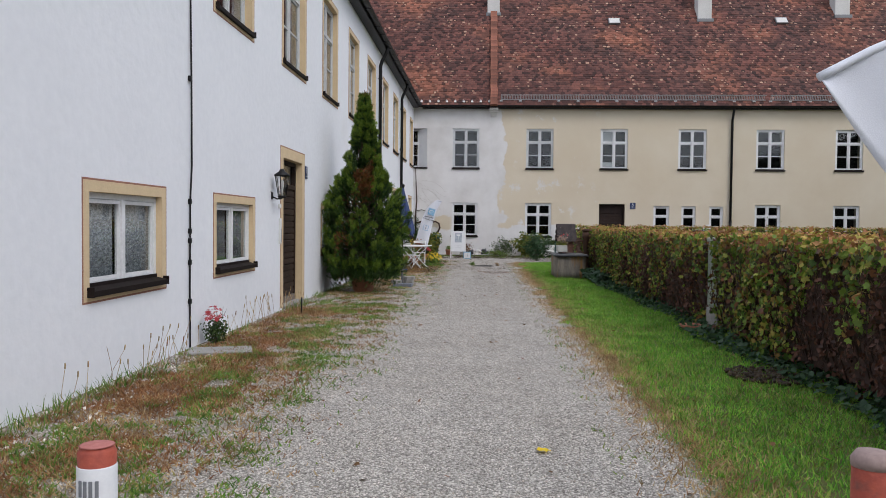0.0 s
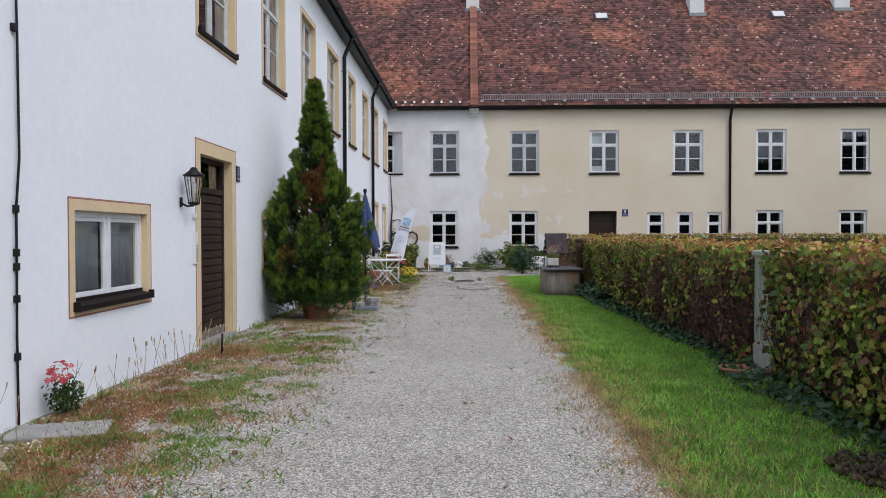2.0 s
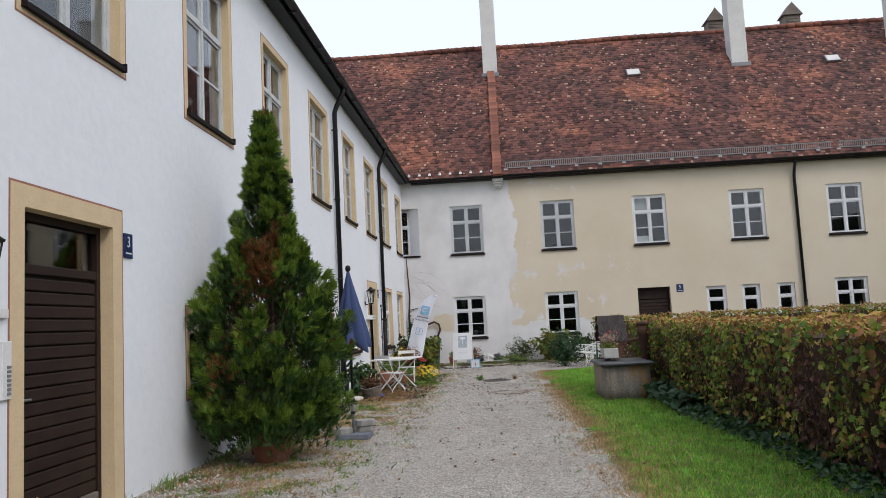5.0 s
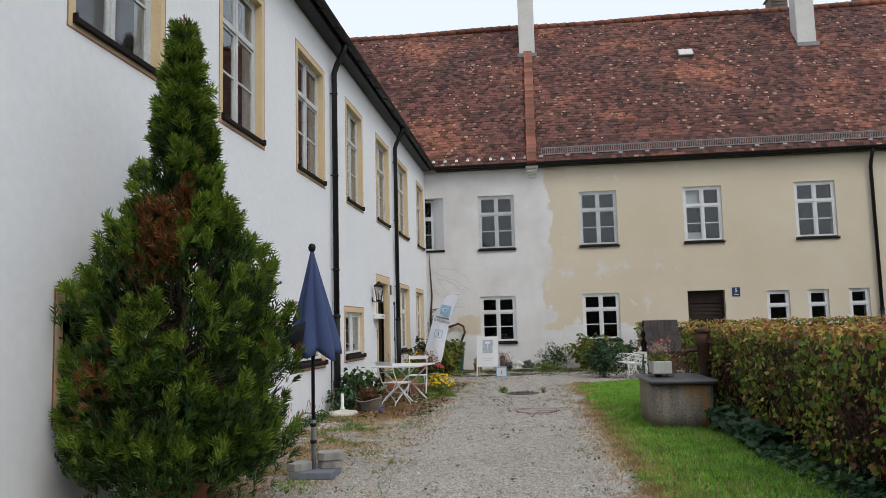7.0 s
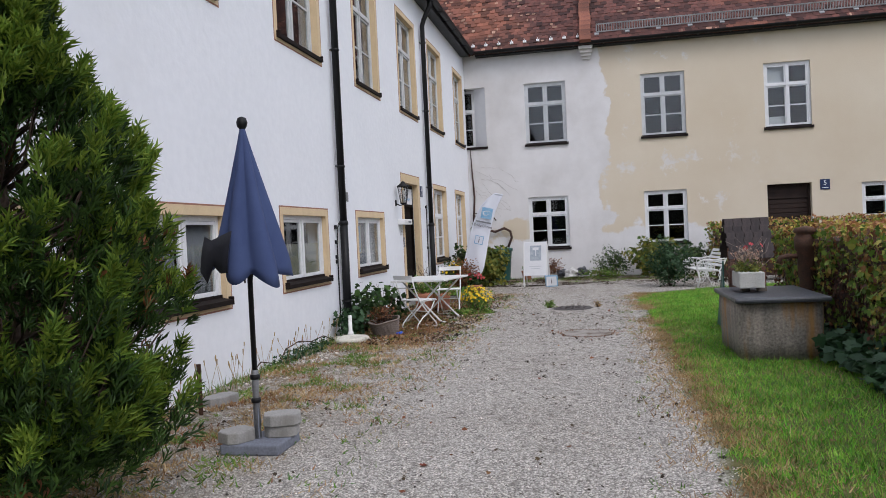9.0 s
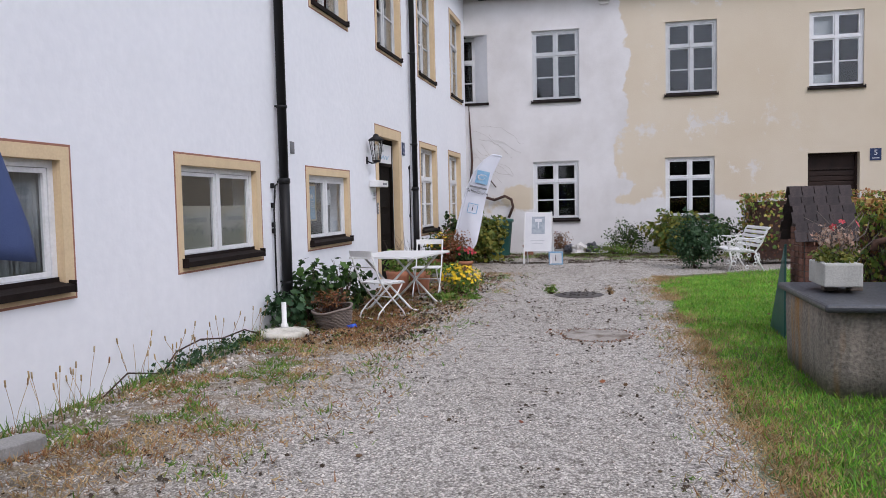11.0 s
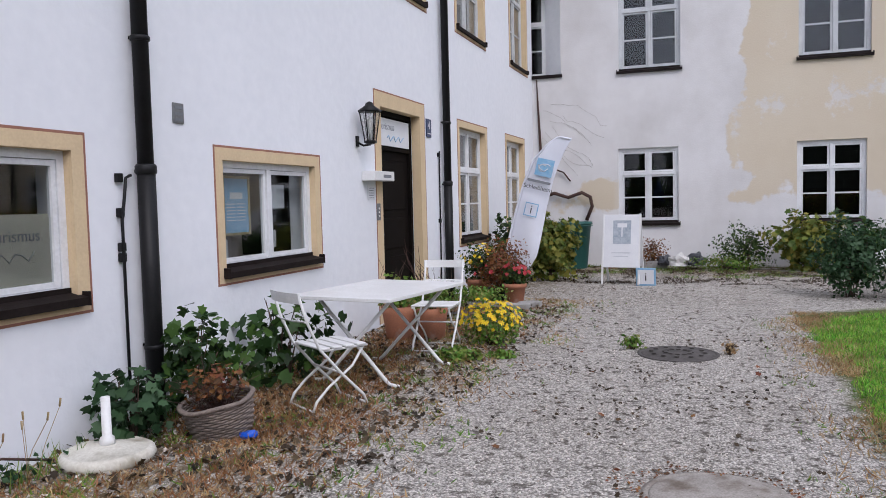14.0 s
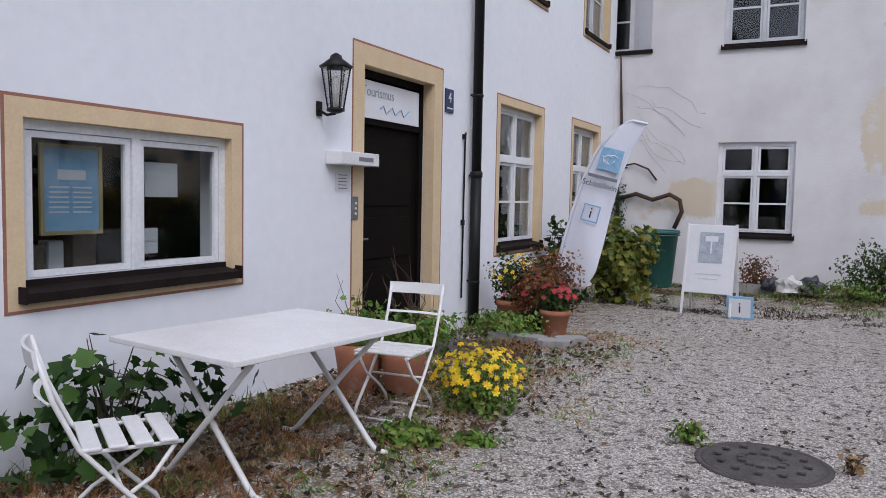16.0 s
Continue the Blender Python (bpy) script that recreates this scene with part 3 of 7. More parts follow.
HEDGE_DARK = leaf_material("dry_hedge_twig", [(0.085, 0.04, 0.028), (0.15, 0.065, 0.042), (0.06, 0.032, 0.025)])
IVY = leaf_material("dark_ground_cover", [(0.018, 0.05, 0.018), (0.03, 0.075, 0.028), (0.06, 0.115, 0.05)])
BUSH = leaf_material("shrub_green", [(0.012, 0.03, 0.008), (0.03, 0.065, 0.013), (0.08, 0.13, 0.025)])
BUSH_YELLOW = leaf_material("yellowing_shrub", [(0.06, 0.11, 0.02), (0.14, 0.17, 0.03), (0.26, 0.23, 0.04)])
YELLOW = leaf_material("yellow_petal", [(0.78, 0.55, 0.01), (0.88, 0.66, 0.02), (0.75, 0.42, 0.01)])
RED_FLOWER = leaf_material("red_petal", [(0.50, 0.03, 0.06), (0.60, 0.08, 0.10), (0.45, 0.06, 0.03)])
RUSTY_LEAF = leaf_material("rust_autumn_leaf", [(0.16, 0.04, 0.02), (0.24, 0.09, 0.03), (0.09, 0.05, 0.02), (0.30, 0.14, 0.04)])
FALLEN = leaf_material("fallen_leaf", [(0.035, 0.024, 0.014), (0.075, 0.048, 0.024), (0.022, 0.017, 0.012), (0.11, 0.075, 0.035)])
PEBBLES = leaf_material("pebble", [(0.36, 0.335, 0.295), (0.58, 0.545, 0.495), (0.17, 0.155, 0.135), (0.74, 0.705, 0.65), (0.42, 0.355, 0.29)], 0.9, 0.0)


def ground_material():
    """Gravel drive with a weedy strip along the white wall and soil under the lawn."""
    m = bpy.data.materials.new("gravel_and_soil")
    m.use_nodes = True
    n, l = m.node_tree.nodes, m.node_tree.links
    p = n["Principled BSDF"]
    p.inputs["Roughness"].default_value = 0.95
    p.inputs["Specular IOR Level"].default_value = 0.2
    co = n.new("ShaderNodeTexCoord")
    xyz = n.new("ShaderNodeSeparateXYZ")
    l.new(co.outputs["Object"], xyz.inputs[0])

    def calc(op, a, b):
        k = n.new("ShaderNodeMath")
        k.operation = op
        for i, v in enumerate((a, b)):
            if isinstance(v, (int, float)):
                k.inputs[i].default_value = v
            else:
                l.new(v, k.inputs[i])
        return k.outputs[0]

    def noise_at(scale, detail=6, rough=0.6):
        k = n.new("ShaderNodeTexNoise")
        k.inputs["Scale"].default_value, k.inputs["Detail"].default_value, k.inputs["Roughness"].default_value = scale, detail, rough
        l.new(co.outputs["Object"], k.inputs["Vector"])
        return k.outputs[0]

    def step(v, lo, hi):
        k = n.new("ShaderNodeMapRange")
        k.inputs[1].default_value, k.inputs[2].default_value = lo, hi
        l.new(v, k.inputs[0])
        return k.outputs[0]

    def mix(f, a, b):
        k = n.new("ShaderNodeMixRGB")
        for i, v in enumerate((f, a, b)):
            if isinstance(v, tuple):
                k.inputs[i].default_value = (*v, 1)
            else:
                l.new(v, k.inputs[i])
        return k.outputs[0]

    cells = []
    for sc in (72, 150):
        v = n.new("ShaderNodeTexVoronoi")
        v.inputs["Scale"].default_value = sc
        l.new(co.outputs["Object"], v.inputs["Vector"])
        cells.append(v)
    grey = n.new("ShaderNodeRGBToBW")
    l.new(cells[0].outputs["Color"], grey.inputs[0])
    grey2 = n.new("ShaderNodeRGBToBW")
    l.new(cells[1].outputs["Color"], grey2.inputs[0])
    tone = calc("ADD", calc("MULTIPLY", grey.outputs[0], 0.6), calc("MULTIPLY", grey2.outputs[0], 0.4))
    stone = mix(step(tone, 0.2, 0.8), (0.17, 0.156, 0.136), (0.80, 0.755, 0.685))
    stone = mix(step(noise_at(0.5, 7), 0.4, 0.72), stone, mix(step(tone, 0.2, 0.8), (0.14, 0.127, 0.108), (0.66, 0.61, 0.54)))
    # shade between the stones, put into the colour at the cell edges
    gap_shade = calc("MULTIPLY", step(cells[0].outputs["Distance"], 0.45, 0.75), 0.6)
    stone = mix(gap_shade, stone, (0.11, 0.095, 0.078))
    wobble = calc("MULTIPLY", calc("SUBTRACT", noise_at(1.1, 8, 0.7), 0.5), 1.6)
    strip = calc("MULTIPLY", step(calc("ADD", xyz.outputs[0], wobble), -1.35, -2.5), step(calc("ADD", noise_at(5.5, 9, 0.75), 0), 0.42, 0.54))
    border = calc("MULTIPLY", step(calc("ADD", xyz.outputs[1], wobble), 34.3, 34.9), step(noise_at(2.5, 8), 0.4, 0.5))
    strip = calc("MAXIMUM", strip, border)
    weedy = mix(step(noise_at(3.5, 8), 0.35, 0.65), (0.25, 0.185, 0.10), (0.10, 0.08, 0.05))
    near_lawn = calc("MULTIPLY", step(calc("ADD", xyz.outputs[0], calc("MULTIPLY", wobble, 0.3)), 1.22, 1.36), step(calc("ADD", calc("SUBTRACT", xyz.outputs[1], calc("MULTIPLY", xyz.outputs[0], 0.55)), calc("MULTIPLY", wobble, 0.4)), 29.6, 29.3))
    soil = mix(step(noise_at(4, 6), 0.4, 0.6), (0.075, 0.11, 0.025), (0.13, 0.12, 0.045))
    flecks = calc("MULTIPLY", step(noise_at(11, 5, 0.62), 0.55, 0.61), step(calc("ADD", xyz.outputs[1], calc("MULTIPLY", wobble, 3)), 14, 25))
    stone = mix(calc("MULTIPLY", flecks, 0.8), stone, (0.06, 0.047, 0.035))
    col = mix(calc("MULTIPLY", strip, 0.8), stone, weedy)
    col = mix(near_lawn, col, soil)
    l.new(col, p.inputs["Base Color"])
    b = n.new("ShaderNodeBump")
    b.inputs["Strength"].default_value, b.inputs["Distance"].default_value = 0.8, 0.012
    l.new(calc("SUBTRACT", calc("MULTIPLY", noise_at(8, 4), 0.6), calc("ADD", cells[0].outputs["Distance"], calc("MULTIPLY", cells[1].outputs["Distance"], 0.5))), b.inputs["Height"])
    l.new(b.outputs[0], p.inputs["Normal"])
    return m


# ---- ground ----
bm = bmesh.new()
bmesh.ops.create_grid(bm, x_segments=1, y_segments=1, size=900)
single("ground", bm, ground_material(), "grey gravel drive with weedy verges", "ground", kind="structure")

n_st = 90000
px, py = rng.uniform(-3.3, 1.5, n_st), 2.2 + 33 * rng.random(n_st) ** 1.35
keep = (px < 1.35) | (py > 30)
px, py = px[keep], py[keep]
tagged(cloud_mesh("gravel", *STONE, np.stack([px, py, np.full(len(px), 0.002)], 1), upright(len(px), 0.5), np.stack([rng.uniform(0.004, 0.013, len(px)), rng.uniform(0.004, 0.012, len(px)), rng.uniform(0.004, 0.011, len(px))], 1), PEBBLES), "loose grey gravel stones on the drive", "gravel", kind="stuff")
n_st = 5000
px, py = -3.33 + 0.55 * rng.random(n_st) ** 2, rng.uniform(3, 34, n_st)
tagged(cloud_mesh("pebbles", *STONE, np.stack([px, py, np.full(n_st, 0.006)], 1), upright(n_st, 0.6), rng.uniform(0.008, 0.028, n_st), PEBBLES), "coarse pale pebbles along the wall's foot", "pebbles", kind="stuff")


def patchy(x, y, scale, cut):
    return np.array([noise.noise((a * scale, b * scale, 3.7)) for a, b in zip(x, y)]) > cut


def grass_patch(name, x0, x1, y0, y1, count, h, w, mat, label, edge=None, scale=1.5, cut=-9.0, lean=0.35, fade=None):
    """Blades over a stretch of ground, in patches; fade: they thin out from the first x to the second."""
    x, y = rng.uniform(x0, x1, count), rng.uniform(y0, y1, count)
    k = np.ones(count, bool)
    if edge is not None:
        k &= edge(x, y)
    if fade is not None:
        k &= rng.random(count) < np.clip((fade[1] - x) / (fade[1] - fade[0]), 0, 1) ** 1.5
    x, y = x[k], y[k]
    if cut > -5:
        v = np.array([noise.noise((a * scale, b * scale, 3.7 + cut)) + 0.6 * noise.noise((a * scale * 4, b * scale * 4, 8.1 + cut)) for a, b in zip(x, y)])
        k = v + rng.normal(0, 0.06, len(x)) > cut
        x, y = x[k], y[k]
    c = len(x)
    tagged(cloud_mesh(name, *BLADE, np.stack([x, y, np.zeros(c)], 1), upright(c, lean), np.stack([w * rng.uniform(0.6, 1.3, c), h * rng.uniform(0.3, 1, c), h * rng.uniform(0.45, 1.2, c)], 1), mat), label, "grass", kind="stuff")


def lawn_edge(x, y):
    wob = np.array([noise.noise((0.3, b * 0.8, 1.0)) * 0.14 + noise.noise((a * 3, b * 4, 5.0)) * 0.2 for a, b in zip(x, y)]) + rng.normal(0, 0.05, len(x))
    return (x > 1.42 + wob + np.clip(y - 28.6, 0, 2) ** 2 * 0.3) & (y < 30.2 + 0.55 * (x - 1.4))


grass_patch("lawn", 1.15, 3.5, 2.6, 30, 120000, 0.06, 0.008, GRASS, "green mown lawn strip with fallen leaves", lawn_edge, lean=0.55)
grass_patch("lawn", 1.2, 5.5, 24, 31.6, 26000, 0.06, 0.01, GRASS, "green mown lawn by the bench", lawn_edge, lean=0.55)
grass_patch("weeds", 1.5, 3.3, 2.6, 30, 26000, 0.07, 0.013, WEED, "darker clover patches in the lawn", None, 1.1, 0.12, 0.7)
grass_patch("straw", 0.85, 1.95, 2.6, 30.2, 110000, 0.06, 0.008, STRAW, "dry yellowed lawn edge", lambda x, y: np.abs(x - 1.42) < np.abs(rng.normal(0, 0.24, len(x))), 1.4, -0.25, 0.9)
grass_patch("weeds", 0.8, 1.6, 2.6, 30.2, 9000, 0.04, 0.009, WEED, "ragged green weeds along the lawn edge", None, 2.5, 0.2, 0.9)
grass_patch("straw", -3.3, -0.7, 2.8, 31, 120000, 0.055, 0.010, STRAW, "dry yellow-brown grass beside the wall", None, 1.6, 0.02, 1.1, (-2.4, -0.8))
grass_patch("weeds", -3.34, -0.6, 2.8, 31, 130000, 0.055, 0.012, WEED, "low green weeds among the gravel", None, 2.3, 0.2, 1.0, (-2.5, -0.7))
grass_patch("dead_grass", -3.3, -0.8, 2.8, 31, 80000, 0.05, 0.010, RUSSET, "russet dead grass among the gravel", None, 1.3, 0.18, 1.1, (-2.4, -0.9))
grass_patch("dead_grass", -3.25, -1.2, 2.8, 13, 60000, 0.06, 0.011, RUSSET, "rust-coloured dead moss and grass by the drive", None, 1.0, 0.02, 1.2, (-2.6, -1.3))
grass_patch("weeds", -3.0, -0.9, 2.8, 14, 70000, 0.05, 0.013, WEED, "fresh green weed tufts by the drive", None, 2.0, 0.16, 1.0, (-2.0, -0.9))
grass_patch("straw", 1.4, 3.2, 2.6, 30, 16000, 0.06, 0.008, STRAW, "yellowed patches in the lawn", None, 0.8, 0.28, 0.6)
grass_patch("weeds", -3.35, -3.1, 3, 31, 3500, 0.13, 0.01, WEED, "low weeds along the wall's foot", None, 1.2, -0.05, 0.4)
grass_patch("dead_grass", -3.0, 4.5, 33.2, 36.6, 26000, 0.05, 0.012, FALLEN, "dark dead growth along the ochre wall", None, 1.7, 0.0, 1.1)
grass_patch("weeds", -3.3, 4.5, 34.2, 36.7, 12000, 0.07, 0.012, WEED, "low weeds at the ochre wall's foot", None, 1.8, 0.0, 0.7)
grass_patch("dead_grass", -3.3, -1.5, 22.8, 30.0, 22000, 0.07, 0.010, RUSSET, "russet dead growth in the flower bed", None, 1.5, -0.1, 0.9, (-2.2, -1.5))


def stalks(name, x0, x1, y0, y1, count, h, seed, label):
    rs = random.Random(seed)
    bm = bmesh.new()
    for _ in range(count):
        x, y, hh = rs.uniform(x0, x1), rs.uniform(y0, y1), h * rs.uniform(0.5, 1.1)
        dx, dy = rs.uniform(-0.1, 0.12), rs.uniform(-0.14, 0.14)
        tube(bm, [(x, y, 0), (x + dx * 0.4, y + dy * 0.4, hh * 0.5), (x + dx, y + dy, hh)], 0.0022, 4)
        tube(bm, [(x + dx, y + dy, hh), (x + dx * 1.05, y + dy * 1.05, hh + 0.045)], 0.006, 5)
    single(name, bm, STRAW, label, "weeds", kind="stuff")


for k, (a, b, c) in enumerate(((5.2, 8.4, 26), (9, 12.3, 30), (12.1, 12.7, 14), (18.7, 21.6, 34), (21.6, 23.2, 16))):
    stalks("plantain_stalks", -3.34, -3.05, a, b, c, 0.36, k, "dry seed stalks standing along the wall")

n_l = 17000
px, py = rng.uniform(-3.2, 3.4, n_l), rng.uniform(13, 36.2, n_l)
k = patchy(px, py, 2.6, 0.0) & patchy(px, py, 0.6, -0.3) & (rng.random(n_l) < np.clip((py - 13) / 11, 0, 1)) & ((px < 1.35) | (py > 31.3))
px, py = px[k], py[k]
tagged(cloud_mesh("fallen_leaves", *LOBED, np.stack([px, py, np.full(len(px), 0.008)], 1), upright(len(px), 0.5), rng.uniform(0.014, 0.038, len(px)), FALLEN), "dark fallen leaves lying on gravel", "leaves", kind="stuff")
n_l = 260
px, py = rng.uniform(-2.9, 3.1, n_l), rng.uniform(3, 30, n_l)
tagged(cloud_mesh("fallen_leaves", *LOBED, np.stack([px, py, np.where(px > 1.3, 0.05, 0.012)], 1), upright(n_l, 0.35), rng.uniform(0.025, 0.055, n_l), RUSTY_LEAF), "brown fallen leaves on gravel and lawn", "leaves", kind="stuff")
# litter of the bed, its dark colour also standing for shade under the table
n_l = 2600
px, py = -3.33 + 1.9 * rng.random(n_l) ** 1.2, rng.uniform(22.9, 30.2, n_l)
tagged(cloud_mesh("leaf_litter", *LOBED, np.stack([px, py, rng.uniform(0.006, 0.03, n_l)], 1), upright(n_l, 0.6), rng.uniform(0.025, 0.06, n_l), FALLEN), "dark leaf litter on the flower bed, partly for the table's shade", "leaf litter", kind="stuff")
bm = bmesh.new()
tri = [bm.verts.new(Vector(v) * 0.1 + Vector((0.36, 4.95, 0.02))) for v in LOBED[0]]
for f in LOBED[1]:
    bm.faces.new([tri[i] for i in f])
single("maple_leaf", bm, YELLOW, "single yellow leaf lying on the gravel", "leaf")


# ---- doors ----
def door_leaf(parent, w, h, deep, style):
    wood = BROWN_WOOD if style == "boards" else DOOR_DARK
    bm = bmesh.new()
    ring(bm, 0, w, 0, h, 0.07, deep, deep + 0.09, 0)
    part("door_frame", bm, wood, parent)
    top = h - 0.5
    bm = bmesh.new()
    box(bm, 0.07, deep + 0.0, top, w - 0.07, deep + 0.09, top + 0.08, 0.008)
    part("transom", bm, wood, parent)
    bm = bmesh.new()
    plate(bm, 0.07, w - 0.07, deep + 0.05, deep + 0.058, top + 0.08, h - 0.07)
    part("fanlight_pane", bm, GLASS, parent, "dark fanlight glass").visible_shadow = False
    bm = bmesh.new()
    plate(bm, 0.07, w - 0.07, deep + 0.045, deep + 0.085, 0.02, top)
    leaf = part("door_leaf", bm, wood, parent)
    if style == "boards":
        n = 17
        step_h = (top - 0.16) / n
        for i in range(n):
            bm = bmesh.new()
            box(bm, 0.08, deep + 0.012, 0.14 + i * step_h, w - 0.08, deep + 0.046, 0.14 + (i + 1) * step_h - 0.012, 0.01)
            part("board", bm, wood, leaf)
        bm = bmesh.new()
        box(bm, 0.07, deep - 0.01, 0.02, w - 0.07, deep + 0.046, 0.13, 0.01)
        part("kick_board", bm, OLD_WOOD, leaf, "worn grey kick board")
    else:
        for za, zb in ((0.2, 0.75), (0.85, 1.25), (1.35, top - 0.12)):
            bm = bmesh.new()
            box(bm, 0.2, deep + 0.03, za, w - 0.2, deep + 0.046, zb, 0.012)
            part("panel", bm, wood, leaf)
    bm = bmesh.new()
    tube(bm, [(0.14, deep + 0.05, 1.05), (0.14, deep - 0.03, 1.05), (0.24, deep - 0.03, 1.05)], 0.01)
    part("door_handle", bm, ZINC, leaf, "metal lever handle")
    bm = bmesh.new()
    box(bm, -0.02, -0.06, -0.05, w + 0.02, deep + 0.1, 0.02, 0.008)
    part("door_sill", bm, CONCRETE, parent, "grey stone doorstep")


for i, (a, b, c, d) in enumerate(doors_w):
    wd, hd = b - a - 0.38, d - 0.17 - c
    door = thing("door_%d" % (i + 1), WALL_W @ pose(a + 0.19, 0, c), ("closed dark brown boarded door under a fanlight", "dark brown panelled door in a shaded doorway")[i], "door", kind="structure")
    surround(door, wd, hd, 0.17, 0.12, False)
    door_leaf(door, wd, hd, 0.12 if i == 0 else 0.13, ("boards", "panels")[i])
    if i == 1:
        bm = bmesh.new()
        plate(bm, 0.08, wd - 0.12, 0.116, 0.128, hd - 0.44, hd - 0.1)
        board = part("sign_board", bm, PAPER, door, "white lettered board in the fanlight")
        text_mesh("Tourismus", 0.13, INK_PALE, board, pose(0.42, 0.113, hd - 0.2, 90), "lettering")
        bm = bmesh.new()
        tube(bm, [(0.45 + 0.055 * k, 0.113, hd - 0.34 + 0.04 * math.sin(k * 2.1)) for k in range(11)], 0.006, 5)
        part("script_line", bm, PRINT_BLUE, board)

back_door = thing("door_3", WALL_N @ pose(BACK_DOOR[0], 0, BACK_DOOR[2]), "brown slatted wooden door under a dark lintel", "door", kind="structure")
bw, bh = BACK_DOOR[1] - BACK_DOOR[0], BACK_DOOR[3] - BACK_DOOR[2]
bm = bmesh.new()
ring(bm, 0, bw, 0, bh, 0.06, 0.2, 0.3, 0)
plate(bm, 0.06, bw - 0.06, 0.2, 0.3, bh - 0.42, bh - 0.36)
part("door_frame", bm, BROWN_WOOD, back_door)
bm = bmesh.new()
plate(bm, 0.06, bw - 0.06, 0.26, 0.3, 0, bh - 0.06)
leaf = part("door_leaf", bm, BROWN_WOOD, back_door)
for k in range(14):
    bm = bmesh.new()
    box(bm, 0.07, 0.225, 0.05 + k * 0.135, bw - 0.07, 0.262, 0.05 + k * 0.135 + 0.12, 0.01)
    part("slat", bm, BROWN_WOOD, leaf)

# ---- niche in the corner with a side window ----
nx0, nx1, nz0, nz1 = NICHE
NS = nx0 + 0.25                         # where the splayed reveal meets the window
bm = bmesh.new()
lo, hi = [[bm.verts.new((x, y, z)) for x, y in ((NS, 0.30), (nx1 - 0.002, 0.02), (nx1 - 0.002, 0.54), (NS, 0.54))] for z in (nz0, nz1)]
for j in range(4):
    bm.faces.new((lo[j], lo[(j + 1) % 4], hi[(j + 1) % 4], hi[j]))
bm.faces.new(hi)
bm.faces.new(lo[::-1])
single("niche_reveal", bm, WHITE_WALL, "splayed plaster reveal of the corner window", "wall", kind="structure", m=WALL_N)
bm = bmesh.new()
box(bm, nx0, -0.05, nz0 - 0.06, nx1 + 0.03, 0.3, nz0 + 0.012, 0.01)
single("niche_sill", bm, SILL_BROWN, "dark sill slab of the corner niche", "sill", kind="structure", m=WALL_N)
win = thing("window_40", WALL_N @ pose(nx0 - 0.3, 0, nz0 + 0.02), "narrow dark window half hidden in the corner niche", "window", kind="structure")
casement(win, 0.55, nz1 - nz0 - 0.04, 0.30, 1, [[0.5], []], WINDOW_WHITE, 0.045, transom=(nz1 - nz0) * 0.62, sill=False)

# ---- gutters, downpipes ----
def gutter(name, m, length, label):
    g = thing(name, m, label, "gutter", kind="structure")
    bm = bmesh.new()
    prof = [(math.cos(a) * 0.085, math.sin(a) * 0.085) for a in (math.pi + math.pi * j / 10 for j in range(11))]
    prof = prof + [(x * 0.9, y * 0.9) for x, y in prof[::-1]]
    ends = []
    for x in (0, length):
        ends.append([bm.verts.new((x, -0.02 + py_, pz_)) for py_, pz_ in prof])
    k = len(prof)
    for j in range(k):
        bm.faces.new((ends[0][j], ends[0][(j + 1) % k], ends[1][(j + 1) % k], ends[1][j]))
    part("channel", bm, BLACK_PIPE, g)
    bm = bmesh.new()
    plate(bm, 0, length, 0.07, 0.32, -0.13, -0.09)
    plate(bm, 0, length, 0.065, 0.09, -0.09, 0.09)
    part("eave_board", bm, BLACK_PIPE, g)
    for j in range(int(length / 0.9)):
        bm = bmesh.new()
        plate(bm, 0.3 + j * 0.9, 0.33 + j * 0.9, -0.11, 0.07, -0.1, -0.088)
        part("bracket", bm, BLACK_PIPE, g)


GX = WX + 0.32
gutter("gutter_west", pose(GX, -13.8, EAVE + 0.06, 0, 0, 90), 50.2, "black half-round gutter along the white house eaves")
gutter("gutter_north", pose(-2.95, BY - 0.32, EAVE + 0.06), 29, "black half-round gutter along the ochre house eaves")


def downpipe(y, m, label):
    d = thing("downpipe", m, label, "downpipe", "downpipes")
    bm = bmesh.new()
    tube(bm, [(0, -0.3, EAVE - 0.02), (0, -0.29, EAVE - 0.15), (0, -0.14, EAVE - 0.45), (0, -0.09, EAVE - 0.6), (0, -0.09, 1.72)], 0.055, 14)
    part("upper_pipe", bm, BLACK_PIPE, d)
    bm = bmesh.new()
    tube(bm, [(0, -0.09, 1.75), (0, -0.09, 0.0)], 0.062, 14)
    part("lower_pipe", bm, BLACK_PIPE, d)
    for z in (1.7, 2.6, 4.4, 6.0, 0.5):
        bm = bmesh.new()
        lathe(bm, [(0.06, 0), (0.066, 0.006), (0.066, 0.03), (0.06, 0.036)] if z != 1.7 else [(0.06, 0), (0.072, 0.015), (0.072, 0.06), (0.06, 0.075)], 16, (0, -0.09, z))
        box(bm, -0.01, -0.06, z + 0.02, 0.01, 0.01, z + 0.04)
        part("clip", bm, BLACK_PIPE, d)


downpipe(0, WALL_W @ pose(24.2, 0, 0), "black round downpipe on the white wall")
downpipe(0, WALL_W @ pose(30.58, 0, 0), "black round downpipe beside the dark door")
downpipe(0, WALL_N @ pose(11.53, 0, 0), "dark downpipe on the ochre wall")


